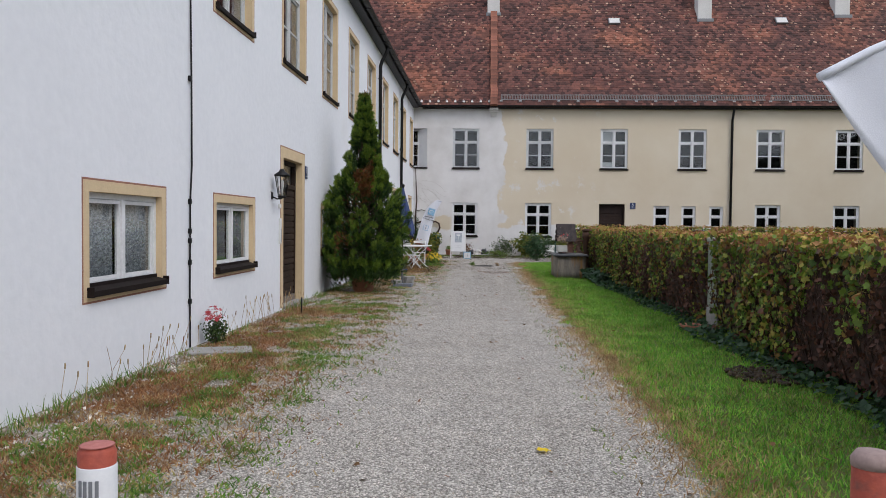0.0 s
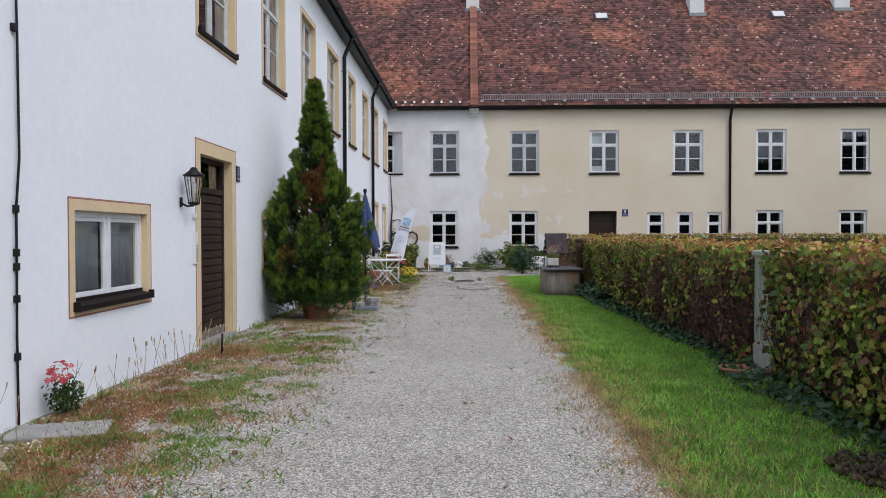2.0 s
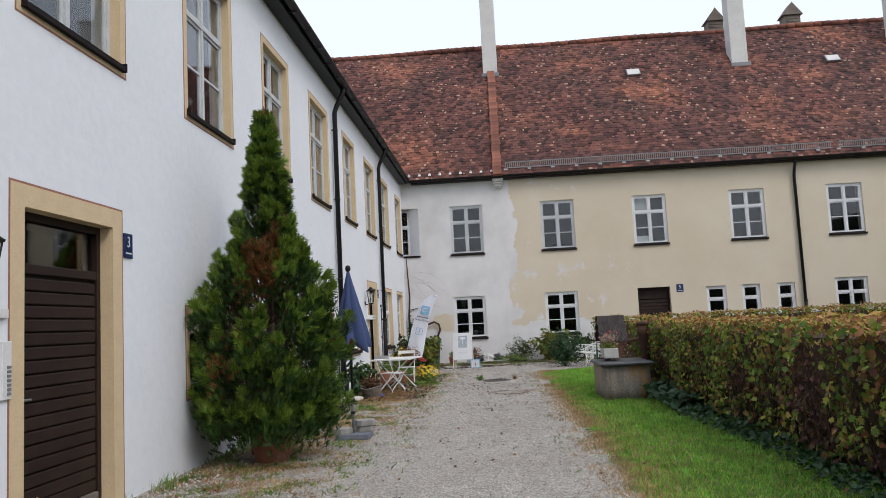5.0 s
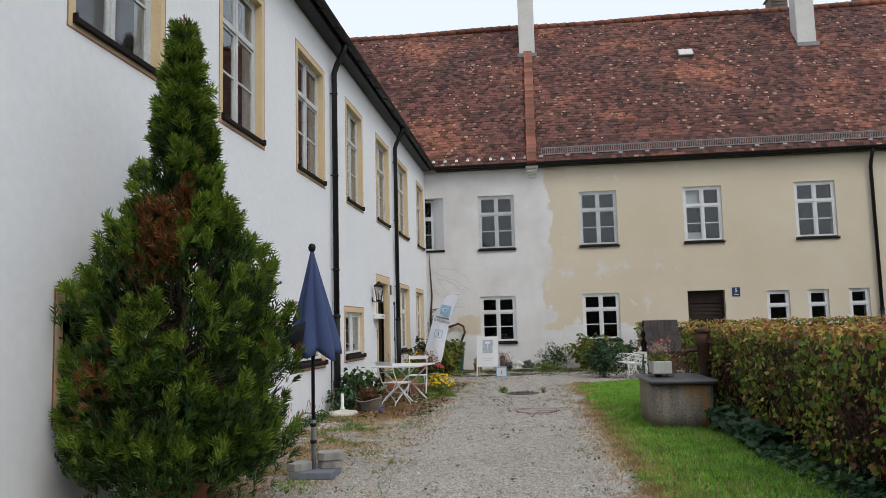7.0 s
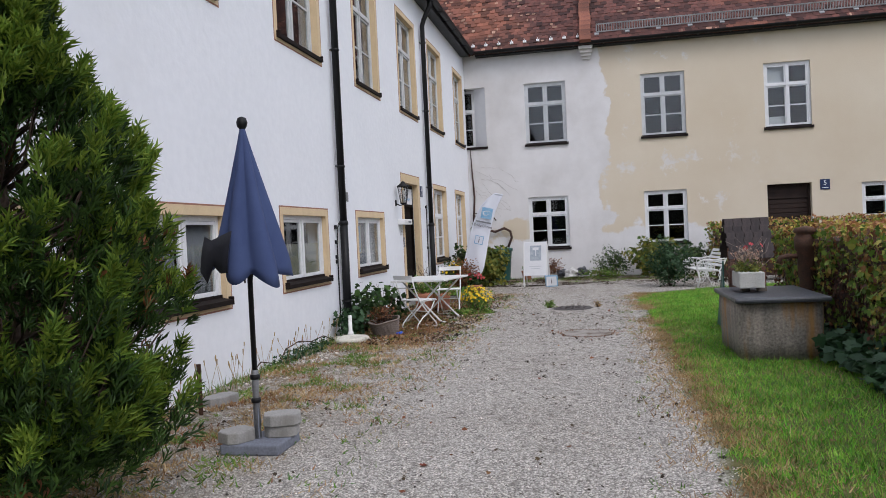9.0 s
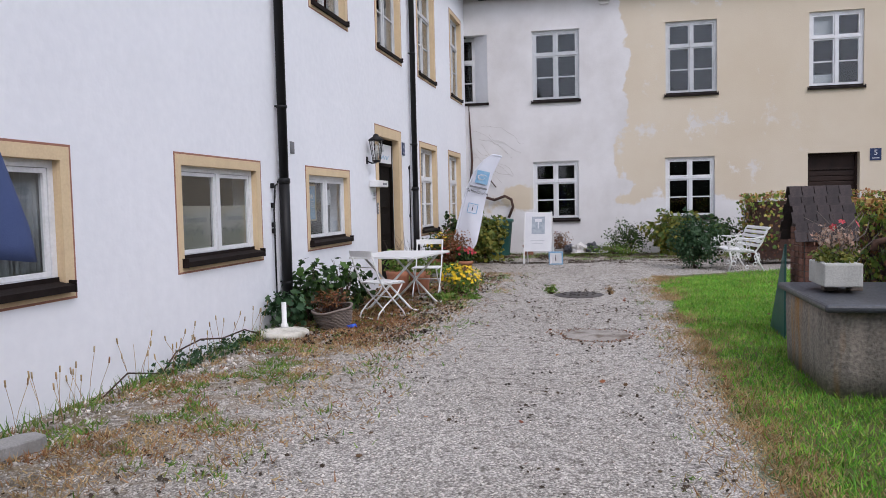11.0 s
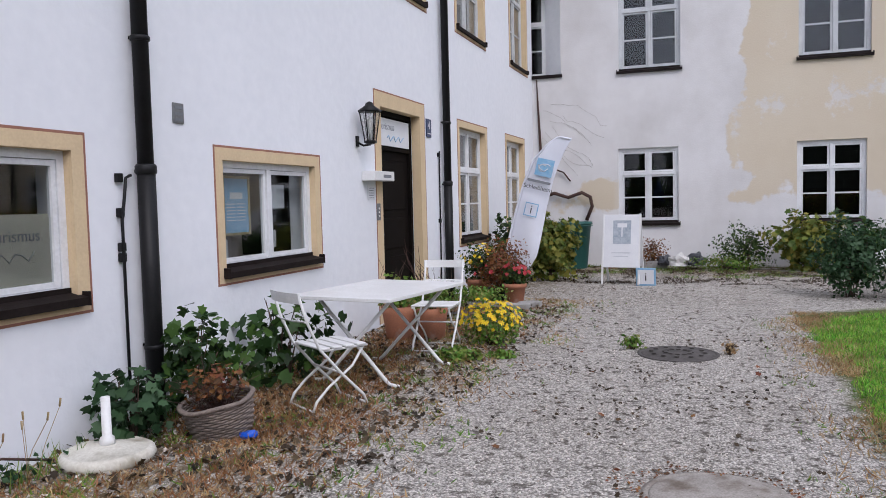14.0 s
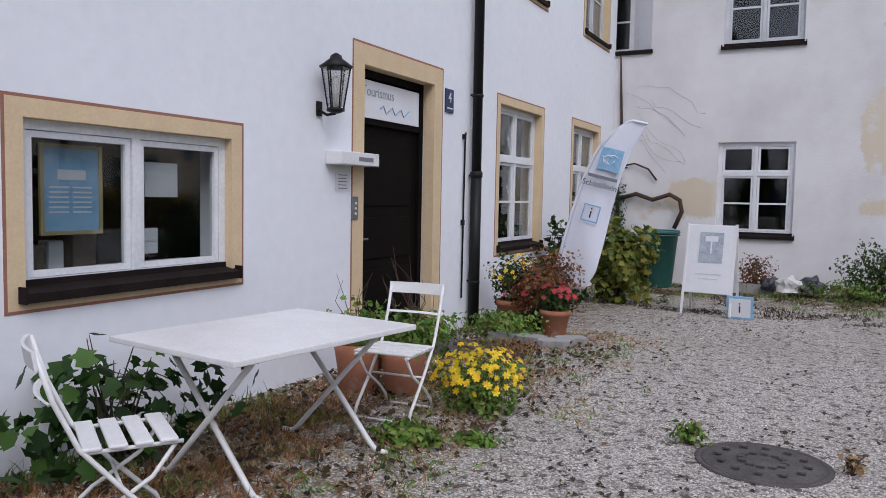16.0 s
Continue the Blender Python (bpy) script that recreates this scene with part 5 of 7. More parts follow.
for i in range(19):
    u = i / 18
    z = 2.31 - 1.04 * u
    row = []
    for j in range(seg):
        a = 2 * math.pi * j / seg
        fold = abs(math.sin(a * folds / 2 + 0.35 * math.sin(3 * u)))
        r = 0.02 + (0.265 * u ** 1.05) * (0.66 + 0.40 * fold) * (1 + 0.10 * math.cos(a - 0.4))
        if u > 0.93:
            r *= 0.98 - 0.5 * (u - 0.93)
        zz = z + (0.07 * (1 - fold) - 0.09 * math.cos(a + 0.5) + 0.02 * math.sin(a * 5)) * u ** 5
        row.append(bm.verts.new((r * math.cos(a), r * math.sin(a), zz)))
    rings.append(row)
for r0, r1 in zip(rings, rings[1:]):
    for j in range(seg):
        f = bm.faces.new((r0[j], r0[(j + 1) % seg], r1[(j + 1) % seg], r1[j]))
        f.smooth = True
flap = bmesh.new()
fl = [[flap.verts.new((-0.285 + 0.075 * i - 0.015 * j, -0.10 - 0.045 * i - 0.02 * math.sin(j), 1.50 + 0.02 * i - (0.085 + 0.02 * math.sin(2.2 * i)) * j + 0.05 * (i == 0))) for i in range(5)] for j in range(4)]
for r0, r1 in zip(fl, fl[1:]):
    for j in range(4):
        flap.faces.new((r0[j], r0[j + 1], r1[j + 1], r1[j])).smooth = True
part("turned_flap", flap, material("black_canvas_lining", (0.008, 0.009, 0.016), None, 0.9, fine=200), parasol, "dark turned-over lining").modifiers.new("cloth", "SOLIDIFY").thickness = 0.004
canopy = part("canopy", bm, CLOTH_BLUE, parasol, "folded navy canvas canopy")
md = canopy.modifiers.new("cloth", "SOLIDIFY")
md.thickness = 0.004
bm = bmesh.new()
tube(bm, [(0.015, -0.03, 1.15), (0.05, -0.02, 1.35), (0.06, 0, 2.0)], 0.006, 5)
tube(bm, [(-0.05, 0.02, 1.2), (-0.05, 0.02, 1.9)], 0.006, 5)
part("rib", bm, BLACK_PIPE, parasol)
bm = bmesh.new()
box(bm, -0.2, -0.2, 0.0, 0.24, 0.2, 0.075, 0.012)
box(bm, -0.02, -0.02, 0.07, 0.02, 0.02, 0.3, 0.004)
part("foot", bm, material("blue_grey_slab", (0.20, 0.22, 0.27), (0.14, 0.15, 0.18), 0.8, scale=6, bump=0.3), parasol, "blue-grey slab foot")
for z in (0.5, 0.33):
    bm = bmesh.new()
    lathe(bm, [(0.02, z), (0.035, z + 0.005), (0.035, z + 0.035), (0.02, z + 0.04)], 12)
    part("clamp", bm, BLACK_PIPE, parasol)


def paver(x, y, z, rot, s=1.0, label="pale hexagonal concrete paving block weighing the foot down"):
    bm = bmesh.new()
    vs = [(0.15 * s, 0.06), (0.09 * s, 0.11), (-0.09 * s, 0.11), (-0.15 * s, 0.06), (-0.15 * s, -0.06), (-0.09 * s, -0.11), (0.09 * s, -0.11), (0.15 * s, -0.06)]
    lo, hi = [bm.verts.new((a, b, 0)) for a, b in vs], [bm.verts.new((a * 0.97, b * 0.96, 0.08)) for a, b in vs]
    for j in range(8):
        bm.faces.new((lo[j], lo[(j + 1) % 8], hi[(j + 1) % 8], hi[j]))
    bm.faces.new(hi)
    bm.faces.new(lo[::-1])
    bmesh.ops.bevel(bm, geom=[e for e in bm.edges], offset=0.006, segments=1, affect="EDGES")
    single("paving_block", bm, CONCRETE, label, "paving block", "paving blocks", m=pose(x, y, z, 0, 0, rot))


paver(-2.02, 17.88, 0.075, 60, 0.8)
paver(-1.75, 18.06, 0.075, 10, 0.8)
paver(-1.74, 18.05, 0.157, 22, 0.9)
paver(-2.95, 19.4, 0.0, 70, 1.2, "pale concrete block lying by the wall")
for x, y, r in ((-2.72, 30.1, 20), (-2.4, 30.08, -8), (-2.12, 29.98, 15), (-2.02, 30.22, 40)):
    paver(x, y, -0.01, r, 1.1, "grey paving block edging the flower bed")
bm = bmesh.new()
box(bm, -0.02, -0.004, 0, 0.02, 0.004, 0.45, 0, pose(-2.9, 18.95, 0))
single("marker_stake", bm, RUST, "short rusty flat iron stake", "stake")
bm = bmesh.new()
tube(bm, [(-2.92, 12.25, 0), (-2.93, 12.3, 0.26)], 0.014, 6)
single("marker_stake", bm, BLACK_PIPE, "short dark stake by the door", "stake")
bm = bmesh.new()
box(bm, -0.35, -0.22, 0, 0.35, 0.22, 0.03, 0.01, pose(-2.95, 8.5, 0, 0, 0, 18))
single("stone_slab", bm, CONCRETE, "pale stone slab lying at the wall", "slab")

# ---- bollards and the white parasol at the start ----
for x, y, h, paint, label, top in ((-1.30, 2.52, 0.71, "poster", "short red post pasted with worn white stickers", 0), (1.26, 2.52, 0.75, "red", "short post in flaking orange-red paint", 1)):
    b = thing("bollard", pose(x, y, 0), label, "bollard", "bollards")
    red = material("flaking_red_paint", (0.42, 0.085, 0.045), (0.30, 0.06, 0.04), 0.7, scale=7, fine=40, bump=0.4, stain=(0.10, 0.07, 0.06), stain_scale=9, stain_low=0.58)
    bm = bmesh.new()
    lathe(bm, [(0.062, 0), (0.062, h - 0.02), (0.05, h), (0.01, h + 0.004)], 28)
    part("post", bm, red, b)
    if paint == "poster":
        bm = bmesh.new()
        lathe(bm, [(0.063, 0.28), (0.0645, 0.285), (0.0645, h - 0.07), (0.063, h - 0.065)], 28)
        st = part("sticker", bm, PAPER, b, "worn white sticker")
        for i in range(4):
            for z in (h - 0.16, h - 0.25):
                bm = bmesh.new()
                a = radians(-115 + i * 17)
                box(bm, -0.006, -0.067, 0, 0.006, -0.063, 0.055, 0, pose(0, 0, z, 0, 0, math.degrees(a) + 90))
                part("print_bar", bm, INK_GREY, st)
        bm = bmesh.new()
        lathe(bm, [(0.058, h), (0.05, h + 0.003), (0.01, h + 0.006)], 24)
        part("cap", bm, material("pink_worn_cap", (0.45, 0.17, 0.15), (0.36, 0.12, 0.10), 0.8, scale=8), b)
    else:
        bm = bmesh.new()
        lathe(bm, [(0.064, h - 0.045), (0.066, h - 0.02), (0.05, h + 0.004), (0.01, h + 0.008)], 24)
        part("cap", bm, material("grey_pink_cap", (0.33, 0.24, 0.22), None, 0.8), b)
def along(pts, u):
    f = u * (len(pts) - 1)
    i = min(int(f), len(pts) - 2)
    k = f - i
    return pts[i][0] * (1 - k) + pts[i + 1][0] * k, pts[i][1] * (1 - k) + pts[i + 1][1] * k


def banner_cloth(parent, pole_edge, free_edge):
    """A feather banner's cloth between its pole edge and its free edge, with a sewn sleeve, and the pole."""
    bm = bmesh.new()
    grid = []
    for i in range(33):
        u = i / 32
        a, b = along(pole_edge, u), along(free_edge, u)
        grid.append([bm.verts.new((a[0] + (b[0] - a[0]) * j / 10, 0.025 * math.sin(j * 0.55 + u * 5) * math.sin(math.pi * min(1, u * 1.2)) + 0.012 * math.sin(u * 14 + j * 0.3), a[1] + (b[1] - a[1]) * j / 10)) for j in range(11)])
    for r0, r1 in zip(grid[:-1], grid[1:]):
        for j in range(10):
            bm.faces.new((r0[j], r0[j + 1], r1[j + 1], r1[j])).smooth = True
    bmesh.ops.remove_doubles(bm, verts=bm.verts, dist=0.0005)
    cl = part("cloth", bm, CLOTH_WHITE, parent)
    cl.modifiers.new("cloth", "SOLIDIFY").thickness = 0.003
    bm = bmesh.new()
    tube(bm, [(x, 0.0, z) for x, z in (along(pole_edge, k / 24) for k in range(25))], 0.017, 8)
    part("sleeve", bm, CLOTH_WHITE, parent, "white sewn pole sleeve")
    bm = bmesh.new()
    tube(bm, [(pole_edge[0][0], 0, 0.0), (pole_edge[0][0], 0, pole_edge[0][1] + 0.02)], 0.012, 8)
    part("pole", bm, ZINC, parent)
    bm = bmesh.new()
    x = pole_edge[0][0]
    box(bm, x - 0.27, -0.03, 0, x + 0.27, 0.03, 0.03, 0.008)
    box(bm, x - 0.025, -0.25, 0, x + 0.025, 0.25, 0.028, 0.008)
    part("cross_foot", bm, BLACK_PIPE, parent)


near_flag = thing("banner_flag", pose(0, 3.0, 0), "plain white feather banner flag at the entrance", "banner flag")
banner_cloth(near_flag, [(2.12, 0.4), (2.12, 1.0), (2.07, 1.6), (1.95, 2.02), (1.78, 2.19), (1.62, 2.2), (1.48, 2.155), (1.26, 2.04)], [(1.93, 0.4), (1.92, 0.8), (1.82, 1.15), (1.7, 1.43), (1.6, 1.58), (1.5, 1.71), (1.4, 1.85), (1.26, 2.04)])


# ---- lanterns, plates, bells on the white wall ----
LAMP_GLASS = glass_material("milky_lamp_glass", (0.85, 0.85, 0.85))


def lantern(y, z, label):
    l = thing("wall_lantern", WALL_W @ pose(y, -0.17, z) @ Matrix.Diagonal((0.84, 0.84, 0.84, 1)), label, "wall lantern", "wall lanterns")
    bm = bmesh.new()
    lathe(bm, [(0.15, 0.40), (0.16, 0.42), (0.06, 0.49), (0.05, 0.52), (0.015, 0.54)], 6)
    part("roof", bm, BLACK_PIPE, l)
    bm = bmesh.new()
    for k in range(6):
        a = 2 * math.pi * k / 6
        tube(bm, [(0.075 * math.cos(a), 0.075 * math.sin(a), 0.03), (0.135 * math.cos(a), 0.135 * math.sin(a), 0.41)], 0.008, 5)
    lathe(bm, [(0.03, -0.02), (0.085, 0.0), (0.085, 0.03), (0.03, 0.035)], 6)
    part("cage", bm, BLACK_PIPE, l)
    for k in range(6):
        bm = bmesh.new()
        a, b = 2 * math.pi * k / 6, 2 * math.pi * (k + 1) / 6
        q = [bm.verts.new((r * math.cos(t), r * math.sin(t), zz)) for r, t, zz in ((0.072, a, 0.04), (0.072, b, 0.04), (0.13, b, 0.4), (0.13, a, 0.4), (0.069, a, 0.04), (0.069, b, 0.04), (0.127, b, 0.4), (0.127, a, 0.4))]
        for f in ((0, 1, 2, 3), (7, 6, 5, 4), (0, 4, 5, 1), (2, 6, 7, 3), (1, 5, 6, 2), (3, 7, 4, 0)):
            bm.faces.new([q[i] for i in f])
        part("pane", bm, LAMP_GLASS, l).visible_shadow = False
    bm = bmesh.new()
    lathe(bm, [(0.02, 0.03), (0.022, 0.16), (0.035, 0.18), (0.035, 0.3), (0.01, 0.33)], 12)
    part("bulb_holder", bm, WHITE_METAL, l)
    bm = bmesh.new()
    tube(bm, [(0, 0.2, 0.02), (0, 0.1, -0.03), (0, 0, -0.02)], 0.014, 8)
    box(bm, -0.04, 0.18, -0.04, 0.04, 0.2, 0.1, 0.006)
    part("bracket", bm, BLACK_PIPE, l)


lantern(12.12, 1.87, "black six-sided wall lantern beside the brown door")
lantern(27.72, 2.14, "black six-sided wall lantern beside the dark door")


def plate_sign(m, w, h, number, label):
    s = thing("house_number", m, label, "number plate", "house numbers")
    bm = bmesh.new()
    box(bm, -w / 2, -0.016, -h / 2, w / 2, 0, h / 2, 0.004)
    part("plate", bm, BLUE_SIGN, s)
    text_mesh(number, h * 0.62, PAPER, s, pose(0, -0.018, h * 0.13, 90), "numeral")
    bm = bmesh.new()
    plate(bm, -w * 0.32, w * 0.32, -0.018, -0.015, -h * 0.34, -h * 0.28)
    part("name_bar", bm, PAPER, s)


plate_sign(WALL_W @ pose(14.47, 0, 2.42), 0.17, 0.24, "3", "dark blue enamel house number plate 3")
plate_sign(WALL_W @ pose(30.03, 0, 2.5), 0.19, 0.25, "4", "dark blue enamel house number plate 4")
plate_sign(WALL_N @ pose(7.02, 0, 2.42), 0.26, 0.3, "5", "blue enamel house number plate 5")

inter = thing("intercom", WALL_W @ pose(12.6, 0, 1.32), "long white intercom panel with a row of bells", "intercom")
bm = bmesh.new()
box(bm, -0.055, -0.025, -0.2, 0.055, 0, 0.22, 0.006)
part("panel", bm, WHITE_METAL, inter)
for k in range(7):
    bm = bmesh.new()
    box(bm, 0.0, -0.032, -0.17 + k * 0.032, 0.04, -0.024, -0.15 + k * 0.032)
    part("bell_button", bm, INK_GREY, inter)
bm = bmesh.new()
box(bm, -0.05, -0.03, -0.035, 0.05, 0, 0.035, 0.005, pose(0, 0, 0))
single("doorbell", bm, WHITE_METAL, "small white doorbell under the lantern", "doorbell", m=WALL_W @ pose(12.56, 0, 1.74))
plq = thing("wall_plaque", WALL_W @ pose(24.67, 0, 2.17), "small grey metal plaque with raised digits", "plaque")
bm = bmesh.new()
box(bm, -0.06, -0.012, -0.075, 0.06, 0, 0.075, 0.003)
part("plate", bm, ZINC, plq)
for k in range(3):
    bm = bmesh.new()
    plate(bm, -0.045, 0.045, -0.015, -0.012, 0.03 - k * 0.045, 0.052 - k * 0.045)
    part("print_bar", bm, INK_GREY, plq)
lb = thing("letter_box", WALL_W @ pose(28.1, 0, 1.78), "small white sign box beside the dark door", "sign box")
bm = bmesh.new()
box(bm, -0.28, -0.16, -0.05, 0.3, -0.002, 0.06, 0.008)
part("box", bm, WHITE_METAL, lb)
bm = bmesh.new()
plate(bm, -0.02, 0.2, -0.1625, -0.1595, -0.015, 0.02)
part("print_bar", bm, INK_GREY, lb)
nt = thing("notice", WALL_W @ pose(28.07, 0, 1.59), "white paper notice under the sign box", "notice")
bm = bmesh.new()
plate(bm, -0.1, 0.1, -0.006, 0, -0.08, 0.09)
part("sheet", bm, PAPER, nt)
for k in range(5):
    bm = bmesh.new()
    plate(bm, -0.07, 0.06 - 0.01 * (k % 2), -0.008, -0.0055, 0.055 - k * 0.028, 0.062 - k * 0.028)
    part("print_bar", bm, INK_GREY, nt)
bell = thing("bell_plate", WALL_W @ pose(28.25, 0, 1.37), "grey metal bell plate with three buttons", "doorbell")
bm = bmesh.new()
box(bm, -0.05, -0.014, -0.1, 0.05, -0.004, 0.1, 0.004)
part("plate", bm, ZINC, bell)
for k in range(3):
    bm = bmesh.new()
    lathe(bm, [(0.012, 0), (0.012, 0.006), (0.008, 0.01)], 10)
    part("button", bm, WHITE_METAL, bell).matrix_basis = pose(0, -0.014, -0.05 + k * 0.045, 90)


# ---- what is seen in the windows ----
def in_window(o, dy, dz, w, h, name, label, mat, cat, bars=0, deep=0.16, frame_mat=None):
    a, b, c, d = inner(o)
    t = thing(name, WALL_W @ pose(a + dy, deep, c + dz), label, cat)
    bm = bmesh.new()
    plate(bm, 0, w, -0.006, 0, 0, h)
    sheet = part("sheet", bm, mat, t)
    if frame_mat:
        bm = bmesh.new()
        ring(bm, -0.02, w + 0.02, -0.02, h + 0.02, 0.022, -0.014, 0.004)
        part("frame", bm, frame_mat, t, "pale gold frame")
        bm = bmesh.new()
        plate(bm, w * 0.25, w * 0.75, -0.009, -0.006, h * 0.62, h * 0.74)
        part("title_field", bm, PAPER, sheet)
    for k in range(bars):
        bm = bmesh.new()
        x0 = w * (0.1 if k % 2 else 0.52)
        plate(bm, x0, x0 + w * 0.34, -0.0085, -0.006, h * (0.52 - 0.06 * (k // 2)), h * (0.54 - 0.06 * (k // 2)))
        part("print_bar", bm, PAPER if mat is PRINT_BLUE else INK_GREY, sheet)
    return t


W6, W5 = low_windows[5], low_windows[4]
GOLD = material("pale_gold_frame", (0.45, 0.36, 0.18), None, 0.5)
in_window(W6, 0.22, 0.3, 0.36, 0.47, "framed_poster", "framed light blue poster behind the window pane", PRINT_BLUE, "poster", 12, frame_mat=GOLD)
in_window(W6, 0.92, 0.5, 0.27, 0.22, "paper_sheet", "blank white sheet behind the window pane", PAPER, "paper")
in_window(W6, 0.86, 0.14, 0.16, 0.16, "paper_sheet", "small printed leaflet behind the window pane", PAPER, "paper", 4)
for dy, w, h, mt, nm, lab in ((0.12, 0.2, 0.16, OLD_WOOD, "wooden_box", "small brown wooden box on the inner sill"), (0.34, 0.1, 0.18, PAPER, "booklet", "standing pale booklet on the inner sill"), (0.5, 0.16, 0.26, WICKER, "basket", "small dark basket on the inner sill")):
    bm = bmesh.new()
    box(bm, 0, 0.28, 0.06, w, 0.38, 0.06 + h, 0.01)
    single(nm, bm, mt, lab, nm.split("_")[-1], m=WALL_W @ pose(inner(W6)[0] + dy, 0, inner(W6)[2]))
bm = bmesh.new()
box(bm, 0, 0.14, -0.02, W6[1] - W6[0] - 0.19, 0.5, 0.06)
single("inner_sill", bm, WINDOW_WHITE, "plain inner sill", "sill", kind="structure", m=WALL_W @ pose(inner(W6)[0], 0, inner(W6)[2]))
FROST = material("frosted_film", (0.42, 0.40, 0.33), (0.34, 0.33, 0.28), 0.5, scale=2, bump=0.02)
for k in range(2):
    wd = (W5[1] - W5[0] - 0.19) / 2
    t = in_window(W5, 0.1 + k * wd, 0.1, wd - 0.19, 0.42, "frosted_film", "frosted lettered film over the lower pane", FROST, "window film", deep=0.112)
    text_mesh("Tourismus", 0.1, INK_GREY, t, pose((wd - 0.19) / 2, -0.009, 0.29, 90), "lettering")
    bm = bmesh.new()
    tube(bm, [(0.06 + 0.045 * j, -0.009, 0.17 + 0.03 * math.sin(j * 2.2)) for j in range(10)], 0.004, 4)
    part("script_line", bm, INK_GREY, t)
CURTAIN = material("pale_lace_curtain", (0.80, 0.82, 0.86), (0.30, 0.32, 0.36), 0.9, scale=45, fine=60, bump=0.3, spread=0.35)
GREY_NET = material("grey_net_curtain", (0.40, 0.42, 0.45), (0.24, 0.25, 0.27), 0.9, scale=4, fine=150, bump=0.3)
for o, net in ((low_windows[0], CURTAIN), (low_windows[1], GREY_NET), (low_windows[3], GREY_NET)):
    a, b, c, d = inner(o)
    cu = thing("curtain", WALL_W @ pose(a, 0.14, c), "pale lace net curtain hanging behind the panes", "curtain", "net curtains")
    bm = bmesh.new()
    for x0, x1 in ((0.03, (b - a) * 0.46), ((b - a) * 0.54, b - a - 0.03)):
        cols = [(x0 + (x1 - x0) * j / 40, 0.02 * math.sin(j * 1.9) + 0.01 * math.sin(j * 0.7)) for j in range(41)]
        lo, hi = [bm.verts.new((x, y, 0.04)) for x, y in cols], [bm.verts.new((x, y * 0.6, d - c - 0.03)) for x, y in cols]
        for j in range(40):
            bm.faces.new((lo[j], lo[j + 1], hi[j + 1], hi[j])).smooth = True
    ob = part("drape", bm, net, cu)
    ob.modifiers.new("cloth", "SOLIDIFY").thickness = 0.003

# half-drawn white blind in one upper window of the ochre wall
blind = thing("window_blind", WALL_N @ pose(back_high[2][0], 0.18, 4.14), "white blind drawn behind half of the window", "blind")
bm = bmesh.new()
box(bm, 0.08, 0, 1.22, 0.62, 0.012, 1.84, 0.003)
part("cloth", bm, PAPER, blind)
bm = bmesh.new()
box(bm, 0.08, -0.006, 0.06, 0.6, 0.014, 0.34, 0.004)
part("lower_screen", bm, PAPER, blind)

# ---- table and chairs ----
table = thing("garden_table", pose(-2.33, 25.9, 0, 0, 0, -8), "white folding garden table with crossed metal legs", "table")
bm = bmesh.new()
box(bm, -0.48, -0.66, 0.715, 0.48, 0.66, 0.745, 0.005)
part("tabletop", bm, WHITE_METAL, table)
bm = bmesh.new()
ring(bm, -0.42, 0.42, -0.6, 0.6, 0.03, 0.0, 0.025)
bmesh.ops.transform(bm, matrix=pose(0, 0, 0.71, 90), verts=bm.verts)
part("under_frame", bm, WHITE_METAL, table)
for y in (-0.42, 0.48):
    for s in (1, -1):
        bm = bmesh.new()
        tube(bm, [(-0.36 * s, y + 0.018 * s, 0.7), (0.28 * s, y + 0.018 * s, 0.05), (0.32 * s, y + 0.018 * s, 0.02), (0.4 * s, y + 0.018 * s, 0.016)], 0.016, 8)
        part("leg", bm, WHITE_METAL, table)
chair = thing("folding_chair", pose(-2.32, 24.9, 0, 0, 0, -33), "white slatted folding bistro chair by the table", "chair", "chairs round the table")
for k in range(4):
    bm = bmesh.new()
    box(bm, -0.21, -0.17 + k * 0.098, 0.445, 0.21, -0.17 + k * 0.098 + 0.074, 0.462, 0.006)
    part("seat_slat", bm, WHITE_METAL, chair)
for s in (-1, 1):
    bm = bmesh.new()
    tube(bm, [(0.19 * s, -0.17, 0.438), (0.19 * s, 0.22, 0.438)], 0.009, 6)
    part("seat_rail", bm, WHITE_METAL, chair)
    bm = bmesh.new()
    tube(bm, [(0.2 * s, -0.33, 0.86), (0.2 * s, -0.27, 0.66), (0.2 * s, -0.18, 0.46), (0.2 * s, 0.0, 0.25), (0.2 * s, 0.17, 0.08), (0.2 * s, 0.2, 0.012)], 0.011, 8)
    part("long_leg", bm, WHITE_METAL, chair)
    bm = bmesh.new()
    tube(bm, [(0.175 * s, 0.2, 0.44), (0.175 * s, 0.1, 0.3), (0.175 * s, -0.1, 0.17), (0.175 * s, -0.2, 0.08), (0.175 * s, -0.23, 0.012)], 0.01, 8)
    part("short_leg", bm, WHITE_METAL, chair)
for y, z, r in ((0.2, 0.014, 0.2), (-0.23, 0.014, 0.175), (-0.02, 0.27, 0.2)):
    bm = bmesh.new()
    tube(bm, [(-r, y, z), (r, y, z)], 0.008, 6)
    part("cross_bar", bm, WHITE_METAL, chair)
